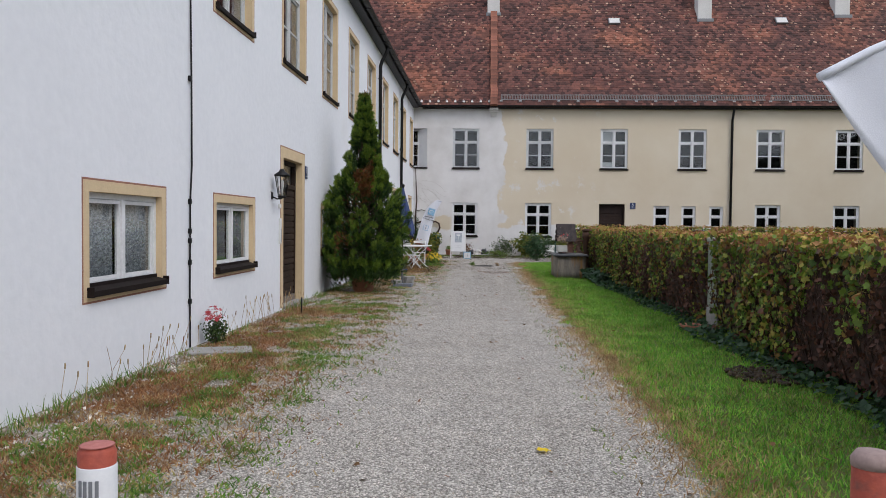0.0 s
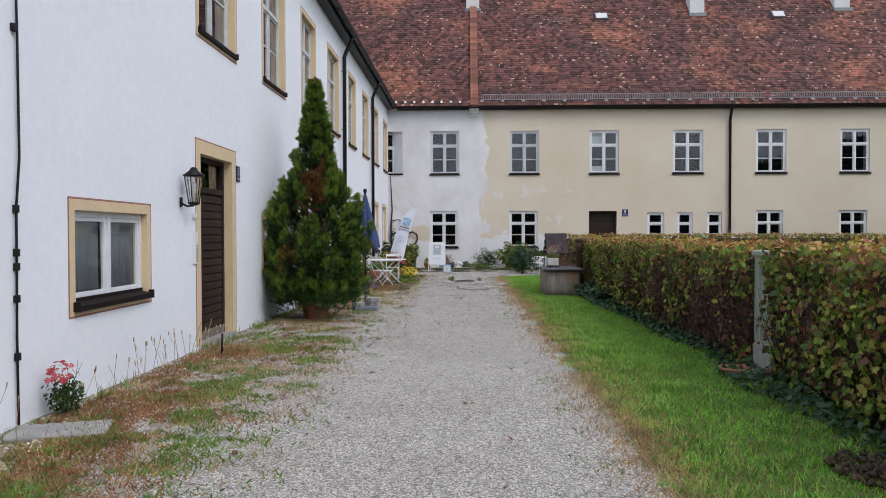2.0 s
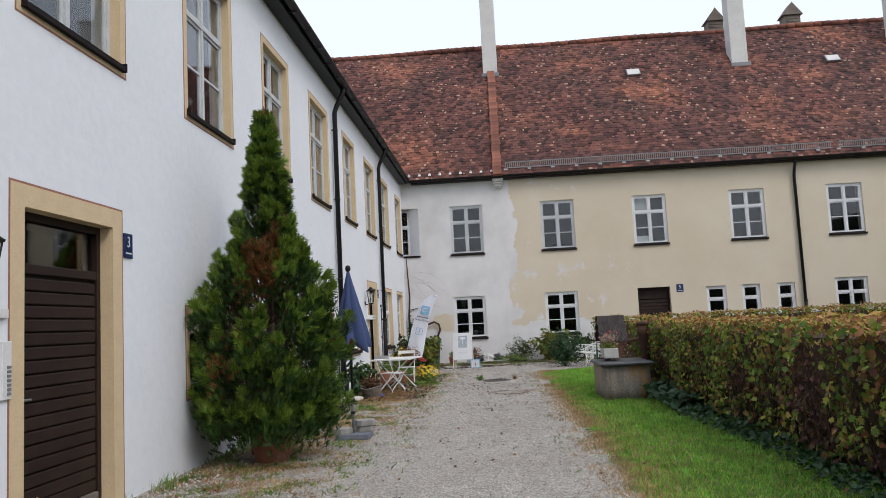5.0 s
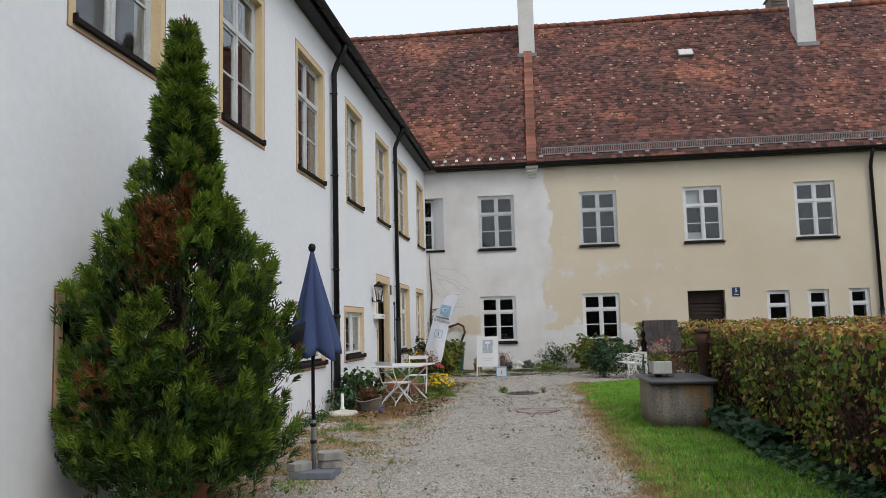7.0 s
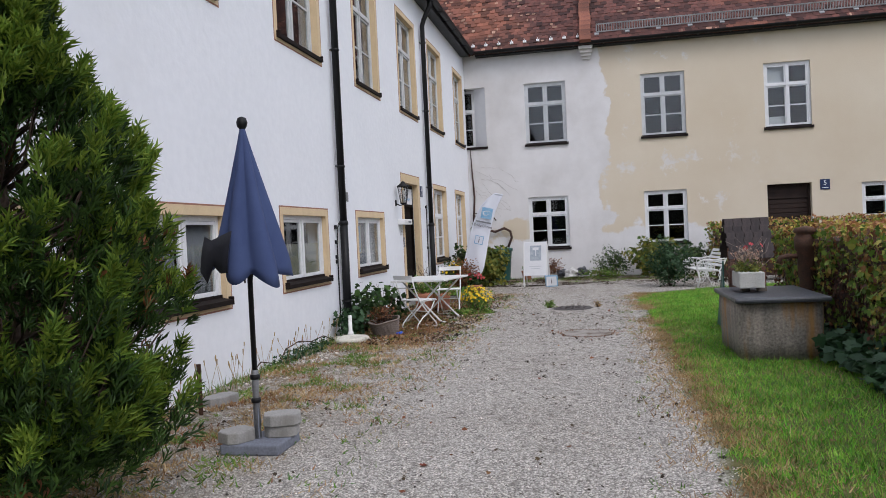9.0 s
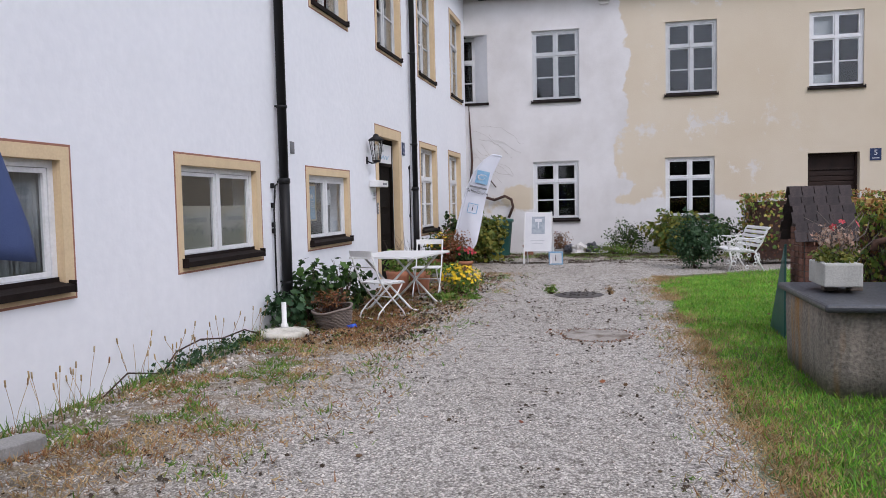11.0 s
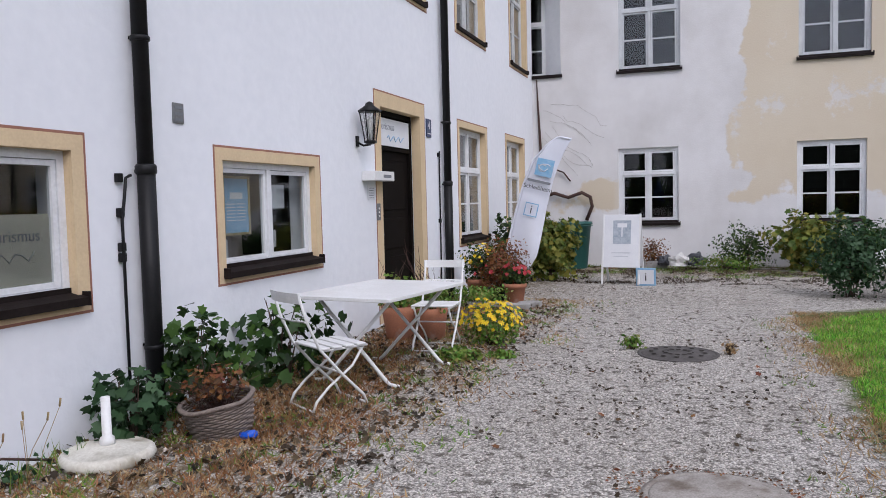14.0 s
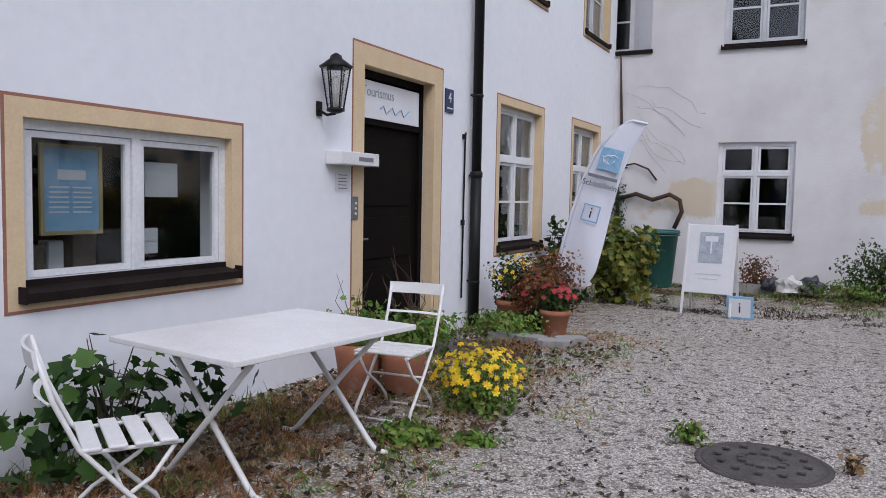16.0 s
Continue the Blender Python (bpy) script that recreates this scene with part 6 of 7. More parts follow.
for z, y, hh in ((0.79, -0.315, 0.075), (0.655, -0.275, 0.012)):
    bm = bmesh.new()
    cols = [(x, y - 0.03 * (1 - (x / 0.22) ** 2)) for x in np.linspace(-0.215, 0.215, 11)]
    lo0 = [bm.verts.new((x, yy, z)) for x, yy in cols]
    hi0 = [bm.verts.new((x, yy - 0.012, z + hh)) for x, yy in cols]
    lo1 = [bm.verts.new((x, yy - 0.014, z)) for x, yy in cols]
    hi1 = [bm.verts.new((x, yy - 0.026, z + hh)) for x, yy in cols]
    for j in range(10):
        for a, b in ((lo0, hi0), (hi0, hi1), (hi1, lo1), (lo1, lo0)):
            bm.faces.new((a[j], a[j + 1], b[j + 1], b[j]))
    for j in (0, 10):
        bm.faces.new((lo0[j], hi0[j], hi1[j], lo1[j]))
    part("back_rail", bm, WHITE_METAL, chair)
copy_thing(chair, pose(-2.25, 27.08, 0, 0, 0, 184))

# ---- pots and planting by the white wall ----
def pot(name, x, y, r, h, label, mat=TERRACOTTA, rim=True):
    t = thing(name, pose(x, y, 0), label, "flower pot", "flower pots")
    bm = bmesh.new()
    prof = [(r * 0.68, 0), (r * 0.72, 0.01), (r * 0.92, h * 0.78)]
    prof += [(r * 1.02, h * 0.8), (r * 1.04, h * 0.98), (r * 0.98, h), (r * 0.86, h), (r * 0.82, h * 0.85), (0.01, h * 0.84)] if rim else [(r, h), (r * 0.92, h), (r * 0.85, h * 0.85), (0.01, h * 0.84)]
    lathe(bm, prof, 28)
    part("pot", bm, mat, t)
    return t


def blossoms(parent, centre, radii, count, size, mat, name="blossom"):
    """Open flowers: five petals round each heart, over the upper side of a cushion."""
    d = rng.normal(size=(count, 3))
    d /= np.linalg.norm(d, axis=1, keepdims=True)
    d[:, 2] = np.abs(d[:, 2]) * 0.9 + 0.05
    p = np.array(centre) + d * np.array(radii) * rng.uniform(0.85, 1.12, (count, 1))
    v, f = [], []
    for k in range(6):
        a = 2 * math.pi * k / 6
        c, s = math.cos(a), math.sin(a)
        i = len(v)
        v += [(0, 0, 0), (0.6 * c - 0.28 * s, 0.6 * s + 0.28 * c, 0.15), (1.0 * c, 1.0 * s, 0.05), (0.6 * c + 0.28 * s, 0.6 * s - 0.28 * c, 0.15)]
        f += [(i, i + 1, i + 2), (i, i + 2, i + 3)]
    o = cloud_mesh(name, v, f, p, frames_for(d + rng.normal(0, 0.3, d.shape) + [0.2, -0.4, 0.3]), size * rng.uniform(0.7, 1.2, count), mat)
    o.parent = parent
    return o


BUSH_DARK = leaf_material("dark_hollyhock_leaf", [(0.012, 0.032, 0.008), (0.025, 0.065, 0.014), (0.08, 0.16, 0.03)])
yb = thing("yellow_flowers", pose(-1.78, 27.45, 0), "cushion of bright yellow daisies on the ground", "flowers")
foliage("leaves", LEAF, (0, 0, 0.17), (0.29, 0.29, 0.26), 1500, 0.04, WEED, yb, 0.3)
stems("stems", (0, 0, 0), 26, 0.36, 0.34, 0.004, BARK, yb, 2)
blossoms(yb, (0, 0, 0.18), (0.31, 0.31, 0.30), 170, 0.027, YELLOW, "yellow_blossoms")

big_pots = ((-2.85, 27.55, 0.2, 0.36, "square-shouldered terracotta pot behind the table"), (-2.5, 27.62, 0.18, 0.34, "terracotta pot behind the white chair"))
for x, y, r, h, lab in big_pots:
    t = pot("flower_pot", x, y, r, h, lab, rim=False)
    foliage("leaves", LEAF, (0, 0, h + 0.12), (0.24, 0.24, 0.2), 320, 0.06, WEED, t, 0.2)
    stems("stems", (0, 0, h * 0.84), 9, 0.55, 0.3, 0.004, BARK, t, int(x * -10), 0.6)
t = pot("flower_pot", -2.95, 30.9, 0.19, 0.31, "terracotta pot of yellow and orange flowers")
foliage("leaves", LEAF, (0, 0, 0.55), (0.26, 0.26, 0.3), 900, 0.05, BUSH, t, 0.2)
stems("stems", (0, 0, 0.26), 14, 0.5, 0.2, 0.004, BARK, t, 4)
blossoms(t, (0, 0, 0.55), (0.26, 0.26, 0.3), 22, 0.035, YELLOW, "yellow_blossoms")
t = pot("flower_pot", -2.32, 30.6, 0.165, 0.28, "terracotta pot of pink-red flowers")
foliage("leaves", LEAF, (0, 0, 0.4), (0.2, 0.2, 0.16), 500, 0.055, BUSH, t, 0.2)
blossoms(t, (0, 0, 0.4), (0.2, 0.2, 0.18), 26, 0.04, RED_FLOWER, "red_blossoms")
t = pot("flower_pot", -2.62, 30.75, 0.14, 0.2, "dark pot of reddish seedlings", BLACK_PIPE)
foliage("leaves", LEAF, (0, 0, 0.45), (0.3, 0.3, 0.32), 1000, 0.05, RUSTY_LEAF, t, 0.2)
stems("stems", (0, 0, 0.17), 16, 0.6, 0.28, 0.004, BARK, t, 9)
blossoms(t, (0, 0, 0.38), (0.3, 0.3, 0.22), 16, 0.035, RED_FLOWER, "red_blossoms")


def shrub(x, y, w, d, h, count, size, mat, label, shape=LEAF, seed=1, low=0.0, name="shrub", centre=0.52):
    s = thing(name, pose(x, y, 0), label, "shrub")
    foliage("leaves", shape, (0, 0, h * centre), (w / 2, d / 2, h * 0.5), count, size, mat, s, 0.25, low=low)
    stems("stems", (0, 0, 0), 12, h * 0.9, w * 0.42, 0.008, BARK, s, seed)
    return s


shrub(-2.85, 31.9, 0.8, 1.0, 0.85, 1600, 0.055, RUSTY_LEAF, "rust-red autumn shrub under the tall window", seed=21)
shrub(-2.4, 33.6, 1.0, 1.0, 1.15, 1700, 0.10, BUSH_YELLOW, "leafy yellow-green shrub beside the white banner", LOBED, 22)
shrub(-3.0, 33.0, 0.6, 1.2, 1.1, 900, 0.09, BUSH, "dark green climber at the wall's foot", LOBED, 23)
shrub(-3.05, 28.9, 0.5, 1.0, 0.4, 800, 0.06, WEED, "low green herbs before the doorway", seed=24)
shrub(-2.75, 30.2, 0.9, 0.7, 0.28, 900, 0.05, WEED, "low green leaves edging the flower bed", seed=25)
shrub(-3.02, 25.45, 0.5, 1.8, 0.72, 260, 0.11, BUSH_DARK, "hollyhock with broad dark green leaves by the wall", LOBED, 26, centre=0.42)
shrub(-3.08, 24.35, 0.5, 0.6, 0.75, 300, 0.09, BUSH_DARK, "broad-leaved green plant round the downpipe", LOBED, 27)
shrub(-3.1, 23.75, 0.4, 0.7, 0.45, 300, 0.08, IVY, "dark ivy-like creeper at the wall's foot", LOBED, 28)
shrub(-1.88, 26.6, 0.42, 0.3, 0.1, 700, 0.05, WEED, "low tuft of fresh green leaves", seed=29)
shrub(-1.5, 26.78, 0.26, 0.14, 0.06, 260, 0.04, WEED, "small green weed tuft in the gravel", seed=30)
tw_t = thing("dry_twigs", pose(-3.0, 28.75, 0), "bare dry twigs standing before the door", "twigs")
stems("twig", (0, 0, 0), 9, 0.95, 0.4, 0.006, TWIG, tw_t, 33, 1.2)
mat_t = bmesh.new()
box(mat_t, -0.3, -0.42, 0, 0.3, 0.42, 0.02, 0.006)
single("door_mat", mat_t, SLATE, "dark grey mat before the doorway", "mat", m=pose(-2.85, 29.35, 0))
red = thing("snapdragon", pose(-3.2, 9.05, 0), "small plant with pink-red flowers against the wall", "flowers")
foliage("leaves", LEAF, (0, 0, 0.16), (0.14, 0.16, 0.16), 700, 0.035, BUSH, red, 0.2)
stems("stems", (0, 0, 0), 10, 0.42, 0.14, 0.004, BARK, red, 41)
blossoms(red, (0, -0.05, 0.3), (0.12, 0.14, 0.16), 34, 0.028, RED_FLOWER, "red_blossoms")

basket = thing("wicker_basket", pose(-2.64, 24.05, 0, 8, -6, 0) @ Matrix.Diagonal((0.86, 0.86, 0.66, 1)), "weathered wicker basket full of dead plants", "basket")
bm = bmesh.new()
for k in range(13):
    z, r = 0.02 + k * 0.026, 0.2 + 0.06 * (k / 12) ** 0.7
    tube(bm, [((r + 0.008 * (-1) ** (j + k)) * math.cos(2 * math.pi * j / 28), (r + 0.008 * (-1) ** (j + k)) * math.sin(2 * math.pi * j / 28), z) for j in range(28)], 0.013, 5, closed=True)
part("weave", bm, WICKER, basket)
bm = bmesh.new()
tube(bm, [(0.27 * math.cos(2 * math.pi * j / 24), 0.27 * math.sin(2 * math.pi * j / 24), 0.36 + 0.01 * math.sin(j)) for j in range(24)], 0.022, 6, closed=True)
part("rim", bm, WICKER, basket)
bm = bmesh.new()
lathe(bm, [(0.19, 0.01), (0.24, 0.25), (0.01, 0.26)], 20)
part("soil", bm, TWIG, basket, "dark dried soil")
stems("dead_growth", (0, 0, 0.2), 60, 0.5, 0.42, 0.004, TWIG, basket, 12, 1.0, 4)
foliage("dead_leaves", LEAF, (0, 0, 0.5), (0.26, 0.26, 0.2), 260, 0.06, RUSTY_LEAF, basket, 0.2)
bm = bmesh.new()
bmesh.ops.create_icosphere(bm, subdivisions=2, radius=0.06)
for v in bm.verts:
    v.co = Vector((v.co.x * 1.3, v.co.y, v.co.z * 0.6 + 0.03)) * (0.85 + 0.3 * noise.noise(v.co * 30))
single("plastic_bag", bm, BLUE_PLASTIC, "small crumpled bright blue plastic scrap", "bag", m=pose(-2.42, 24.0, 0))

base = thing("umbrella_stand", pose(-3.0, 23.42, 0), "round white plastic parasol base with upright tube", "parasol base")
bm = bmesh.new()
lathe(bm, [(0.255, 0), (0.27, 0.03), (0.26, 0.06), (0.235, 0.075), (0.225, 0.068), (0.06, 0.10), (0.01, 0.1)], 36)
part("disc", bm, material("weathered_cream_plastic", (0.70, 0.68, 0.60), (0.55, 0.52, 0.44), 0.7, scale=6, fine=60, bump=0.15, stain=(0.30, 0.27, 0.2), stain_scale=5, stain_low=0.58), base, "cream weathered disc")
bm = bmesh.new()
lathe(bm, [(0.045, 0.095), (0.04, 0.14), (0.028, 0.15), (0.026, 0.38), (0.018, 0.38), (0.018, 0.3)], 18)
part("tube", bm, WHITE_METAL, base)
vine = thing("dry_vine", pose(-3.3, 21.2, 0), "dark creeping vine along the wall's foot", "vine")
bm = bmesh.new()
tube(bm, [(0.05, 0.2, 0.0), (0.03, 0.5, 0.16), (0.04, 0.9, 0.2), (0.05, 1.3, 0.14), (0.08, 1.7, 0.16), (0.12, 2.0, 0.06)], 0.008, 5)
tube(bm, [(0.05, -0.6, 0.0), (0.02, -0.2, 0.12), (0.05, 0.2, 0.03)], 0.007, 5)
part("stem", bm, TWIG, vine)
foliage("leaves", LEAF, (0.1, 1.0, 0.06), (0.14, 1.2, 0.1), 420, 0.05, IVY, vine, 0.2)

# ---- banner, boards ----
flag = thing("banner_flag", pose(-2.62, 32.2, 0, 0, 0, 4), "white feather banner flag with blue square emblem", "banner flag")
left = [(-0.30, 0.30), (-0.19, 0.8), (-0.06, 1.3), (0.08, 1.75), (0.25, 2.12), (0.48, 2.36), (0.66, 2.47), (0.86, 2.42)]
right = [(0.14, 0.33), (0.28, 0.55), (0.36, 0.9), (0.44, 1.3), (0.54, 1.7), (0.64, 2.0), (0.74, 2.22), (0.86, 2.42)]


banner_cloth(flag, left, right)
LEAN_F = 14
bm = bmesh.new()
box(bm, -0.14, -0.046, -0.14, 0.14, -0.043, 0.14, 0, pose(0.43, 0, 1.98, 0, LEAN_F))
part("emblem", bm, PRINT_BLUE, flag, "blue square emblem")
bm = bmesh.new()
for k in range(3):
    tube(bm, [(0.43 + 0.1 * math.cos(a + k), -0.05, 1.98 + 0.06 * math.sin(a * (1 + k * 0.4))) for a in (0.3, 1.0, 1.8, 2.6, 3.3)], 0.007, 5)
part("emblem_lines", bm, PAPER, flag)
text_mesh("Schlei\u00dfheim", 0.1, INK, flag, pose(0.315, -0.05, 1.66, 90, 0, 0) @ pose(0, 0, 0, 0, 0, -LEAN_F), "lettering", 0.0015)
bm = bmesh.new()
box(bm, -0.19, -0.048, -0.02, 0.19, -0.046, 0.02, 0, pose(0.335, 0, 1.76, 0, LEAN_F))
part("name_bar", bm, INK_GREY, flag)
bm = bmesh.new()
ring(bm, -0.11, 0.11, -0.11, 0.11, 0.016, -0.05, -0.046)
bmesh.ops.transform(bm, matrix=pose(0.20, 0, 1.31, 0, LEAN_F), verts=bm.verts)
part("info_frame", bm, PRINT_BLUE, flag)
text_mesh("i", 0.2, INK, flag, pose(0.20, -0.05, 1.31, 90) @ pose(0, 0, 0, 0, 0, -LEAN_F), "info_letter", 0.0015)

aboard = thing("a_board", pose(-1.08, 33.2, 0, 0, 0, -6), "white folding pavement board with a grey poster", "sign board")
for s, nm in ((-1, "front_panel"), (1, "back_panel")):
    tilt = pose(0, 0.0, 1.18, 11 * s)
    bm = bmesh.new()
    box(bm, -0.32, -0.012, -0.9, 0.32, 0.012, 0.0, 0.006, tilt)
    pn = part(nm, bm, PAPER, aboard)
    for x in (-0.305, 0.305):
        bm = bmesh.new()
        box(bm, x - 0.015, -0.015, -1.185, x + 0.015, 0.015, 0.015, 0.004, tilt)
        part("leg", bm, WHITE_METAL, aboard)
    if s < 0:
        bm = bmesh.new()
        box(bm, -0.14, -0.017, -0.5, 0.16, -0.0135, -0.1, 0, tilt)
        po = part("poster", bm, PRINT_GREY, pn, "grey-blue poster")
        bm = bmesh.new()
        box(bm, -0.07, -0.019, -0.22, 0.09, -0.0175, -0.15, 0, tilt)
        box(bm, 0.0, -0.019, -0.38, 0.02, -0.0175, -0.22, 0, tilt)
        part("print_bars", bm, PAPER, po)
        bm = bmesh.new()
        box(bm, -0.16, -0.016, -0.66, 0.16, -0.0135, -0.645, 0, tilt)
        box(bm, -0.12, -0.016, -0.72, 0.12, -0.0135, -0.705, 0, tilt)
        part("print_bars", bm, material("pale_grey_print", (0.58, 0.60, 0.63), None, 0.7, bump=0), pn)
info = thing("info_sign", pose(-0.68, 33.0, 0, 8, 0, -4), "small white information sign with blue border", "sign")
bm = bmesh.new()
box(bm, -0.16, -0.012, 0, 0.16, 0.012, 0.3, 0.004)
part("board", bm, PRINT_BLUE, info, "blue bordered board")
bm = bmesh.new()
plate(bm, -0.13, 0.13, -0.016, -0.0125, 0.03, 0.27)
part("field", bm, PAPER, info)
text_mesh("i", 0.2, INK, info, pose(0, -0.018, 0.15, 90), "info_letter", 0.0015)
bm = bmesh.new()
tube(bm, [(0, 0.012, 0.25), (0, 0.14, -0.02)], 0.008, 5)
part("prop", bm, ZINC, info)

# ---- water trough, pump, planter, little house ----
trough = thing("water_trough", pose(2.42, 22.02, 0), "old stained stone trough covered with a slate slab", "trough")
STONE_OLD = material("stained_trough_stone", (0.30, 0.265, 0.22), (0.13, 0.115, 0.10), 0.9, scale=3, fine=40, bump=0.5, bump_size=0.02, stain=(0.36, 0.18, 0.04), stain_scale=1.6, stain_low=0.52)
run = STONE_OLD.node_tree.nodes.new("ShaderNodeMapping")     # rain-run streaks: the pattern is drawn out downwards
run.inputs["Scale"].default_value = (2.6, 2.6, 0.35)
for link in list(STONE_OLD.node_tree.links):
    if link.from_socket.name == "Object" and link.to_node.inputs["Scale"].default_value < 10:
        STONE_OLD.node_tree.links.new(run.outputs[0], link.to_socket)
STONE_OLD.node_tree.links.new(next(k for k in STONE_OLD.node_tree.nodes if k.type == "TEX_COORD").outputs["Object"], run.inputs["Vector"])
bm = bmesh.new()
outline, hx, hy, rc = [], 0.43, 0.7, 0.11
for cx, cy, a0 in ((hx - rc, hy - rc, 0), (-hx + rc, hy - rc, 90), (-hx + rc, -hy + rc, 180), (hx - rc, -hy + rc, 270)):
    outline += [(cx + rc * math.cos(radians(a0 + k * 15)), cy + rc * math.sin(radians(a0 + k * 15))) for k in range(7)]
levels = [(0.97, -0.02), (0.985, 0.2), (1.0, 0.45), (1.0, 0.6), (0.97, 0.615), (0.78, 0.615), (0.76, 0.3)]
rings = [[bm.verts.new((x * s, y * s + 0.0, z)) for x, y in outline] for s, z in levels]
for r0, r1 in zip(rings, rings[1:]):
    for j in range(len(outline)):
        bm.faces.new((r0[j], r0[(j + 1) % len(outline)], r1[(j + 1) % len(outline)], r1[j])).smooth = True
bm.faces.new(rings[-1])
bm.faces.new(rings[0][::-1])
part("basin", bm, STONE_OLD, trough)
bm = bmesh.new()
box(bm, -0.47, -0.78, 0.616, 0.47, 0.76, 0.672, 0.02)
single("slate_slab", bm, SLATE, "dark slate slab lying over the trough", "slab", m=pose(2.42, 22.0, 0))
for x in (2.2, 2.38):
    bm = bmesh.new()
    box(bm, -0.05, -0.05, 0, 0.05, 0.05, 0.05, 0.008)
    single("wood_block", bm, OLD_WOOD, "small wooden block under the planter", "block", m=pose(x, 22.1, 0.672))
pl = thing("planter", pose(2.24, 22.1, 0.722) @ Matrix.Diagonal((0.8, 0.8, 0.9, 1)), "pale concrete planter box of faded begonias", "planter")
bm = bmesh.new()
box(bm, -0.17, -0.3, 0, 0.17, 0.3, 0.2, 0.015)
part("box", bm, material("pale_planter_concrete", (0.48, 0.48, 0.44), (0.36, 0.36, 0.33), 0.9, scale=5, fine=60, bump=0.3), pl)
foliage("leaves", LEAF, (0, 0, 0.24), (0.2, 0.3, 0.1), 700, 0.045, BUSH_YELLOW, pl, 0.2)
foliage("dry_blossoms", LEAF, (0, 0, 0.4), (0.2, 0.3, 0.13), 260, 0.04, leaf_material("faded_pink_petal", [(0.45, 0.30, 0.22), (0.55, 0.42, 0.32), (0.40, 0.2, 0.13)]), pl, 0.3)
stems("stems", (0.05, 0, 0.18), 20, 0.42, 0.42, 0.006, WICKER, pl, 77, 1.2)
blossoms(pl, (0.1, 0, 0.48), (0.12, 0.1, 0.1), 3, 0.05, RED_FLOWER, "red_blossoms")
pump = thing("hand_pump", pose(3.02, 22.75, 0), "rusty cast-iron hand pump beside the trough", "pump")
bm = bmesh.new()
lathe(bm, [(0.13, 0), (0.13, 0.05), (0.085, 0.08), (0.08, 0.75), (0.095, 0.78), (0.095, 1.08), (0.12, 1.1), (0.125, 1.25), (0.1, 1.27), (0.1, 1.3), (0.13, 1.31), (0.12, 1.36), (0.02, 1.38)], 24)
part("column", bm, RUST, pump)
bm = bmesh.new()
tube(bm, [(-0.07, 0, 1.02), (-0.2, 0, 1.03), (-0.29, 0, 1.01), (-0.31, 0, 0.94)], 0.03, 10)
part("spout", bm, RUST, pump)
hut = thing("well_house", pose(2.52, 23.75, 0, 0, 0, 4), "small brick well house with dark shingled roof", "well house")
bm = bmesh.new()
box(bm, -0.19, -0.2, 0, 0.19, 0.2, 1.12)
vs = [bm.verts.new(c) for c in ((-0.19, -0.2, 1.12), (-0.19, 0.2, 1.12), (-0.19, 0, 1.5), (0.19, -0.2, 1.12), (0.19, 0.2, 1.12), (0.19, 0, 1.5))]
for q in ((0, 1, 2), (5, 4, 3)):
    bm.faces.new([vs[j] for j in q])
part("body", bm, material("dark_mortar", (0.10, 0.08, 0.07), None, 0.95), hut)
BRICK = material("dull_red_brick", (0.20, 0.09, 0.06), (0.13, 0.065, 0.05), 0.9, scale=8, fine=60, bump=0.4, per_object=0.3)
bm = bmesh.new()
box(bm, -0.058, -0.01, 0.003, 0.058, 0.012, 0.058, 0.003)
brick_first = part("brick", bm, BRICK, hut)
spots = []
for r in range(18):
    for k in range(3):
        spots.append(pose(-0.125 + k * 0.125, -0.204, 0.02 + r * 0.061))
        spots.append(pose(-0.194, -0.13 + k * 0.13, 0.02 + r * 0.061, 0, 0, -90))
brick_first.matrix_basis = spots[0]
for m in spots[1:]:
    o = new("brick", brick_first.data)
    o.parent = hut
    o.matrix_basis = m
SHINGLE = material("dark_shingle", (0.045, 0.032, 0.03), (0.028, 0.022, 0.022), 0.85, scale=6, fine=50, bump=0.4, per_object=0.3)
shingle_me = None
for s in (1, -1):
    for r in range(6):
        for k in range(5):
            if shingle_me is None:
                bm = bmesh.new()
                box(bm, -0.055, -0.105, 0, 0.055, 0.02, 0.012, 0.003)
                o = part("shingle", bm, SHINGLE, hut)
                shingle_me = o.data
            else:
                o = new("shingle", shingle_me)
                o.parent = hut
            o.matrix_basis = pose(0, 0, 0, 0, 0, 0 if s > 0 else 180) @ pose(-0.24 + k * 0.115 + 0.02 * (r % 2), -0.24 + r * 0.047, 1.07 + r * 0.085, 61)
for k, x in enumerate((2.2, 2.34)):
    bm = bmesh.new()
    vs = [bm.verts.new(c) for c in ((0, 0.55, 0), (0, -0.15, 0), (0, -0.15, 0.95), (0.02, 0.55, 0), (0.02, -0.15, 0), (0.02, -0.15, 0.95))]
    for q in ((0, 1, 2), (5, 4, 3), (0, 3, 4, 1), (1, 4, 5, 2), (2, 5, 3, 0)):
        bm.faces.new([vs[j] for j in q])
    single("green_board", bm, GREEN_PLASTIC, "dark green triangular board leaning by the well house", "board", m=pose(x, 23.2 + 0.65 + 0.1 * k, 0))

n_i = 900
p = np.stack([rng.uniform(2.75, 3.35, n_i), rng.uniform(19.3, 22.3, n_i), np.zeros(n_i)], 1)
p[:, 2] = rng.uniform(0.04, 0.26, n_i)
tagged(cloud_mesh("ground_cover", *LOBED, p, frames_for(rng.normal(0, 0.5, p.shape) + [-0.3, -0.2, 1]), rng.uniform(0.08, 0.15, n_i), IVY), "broad dark leaves growing beside the trough", "ground cover", kind="stuff")

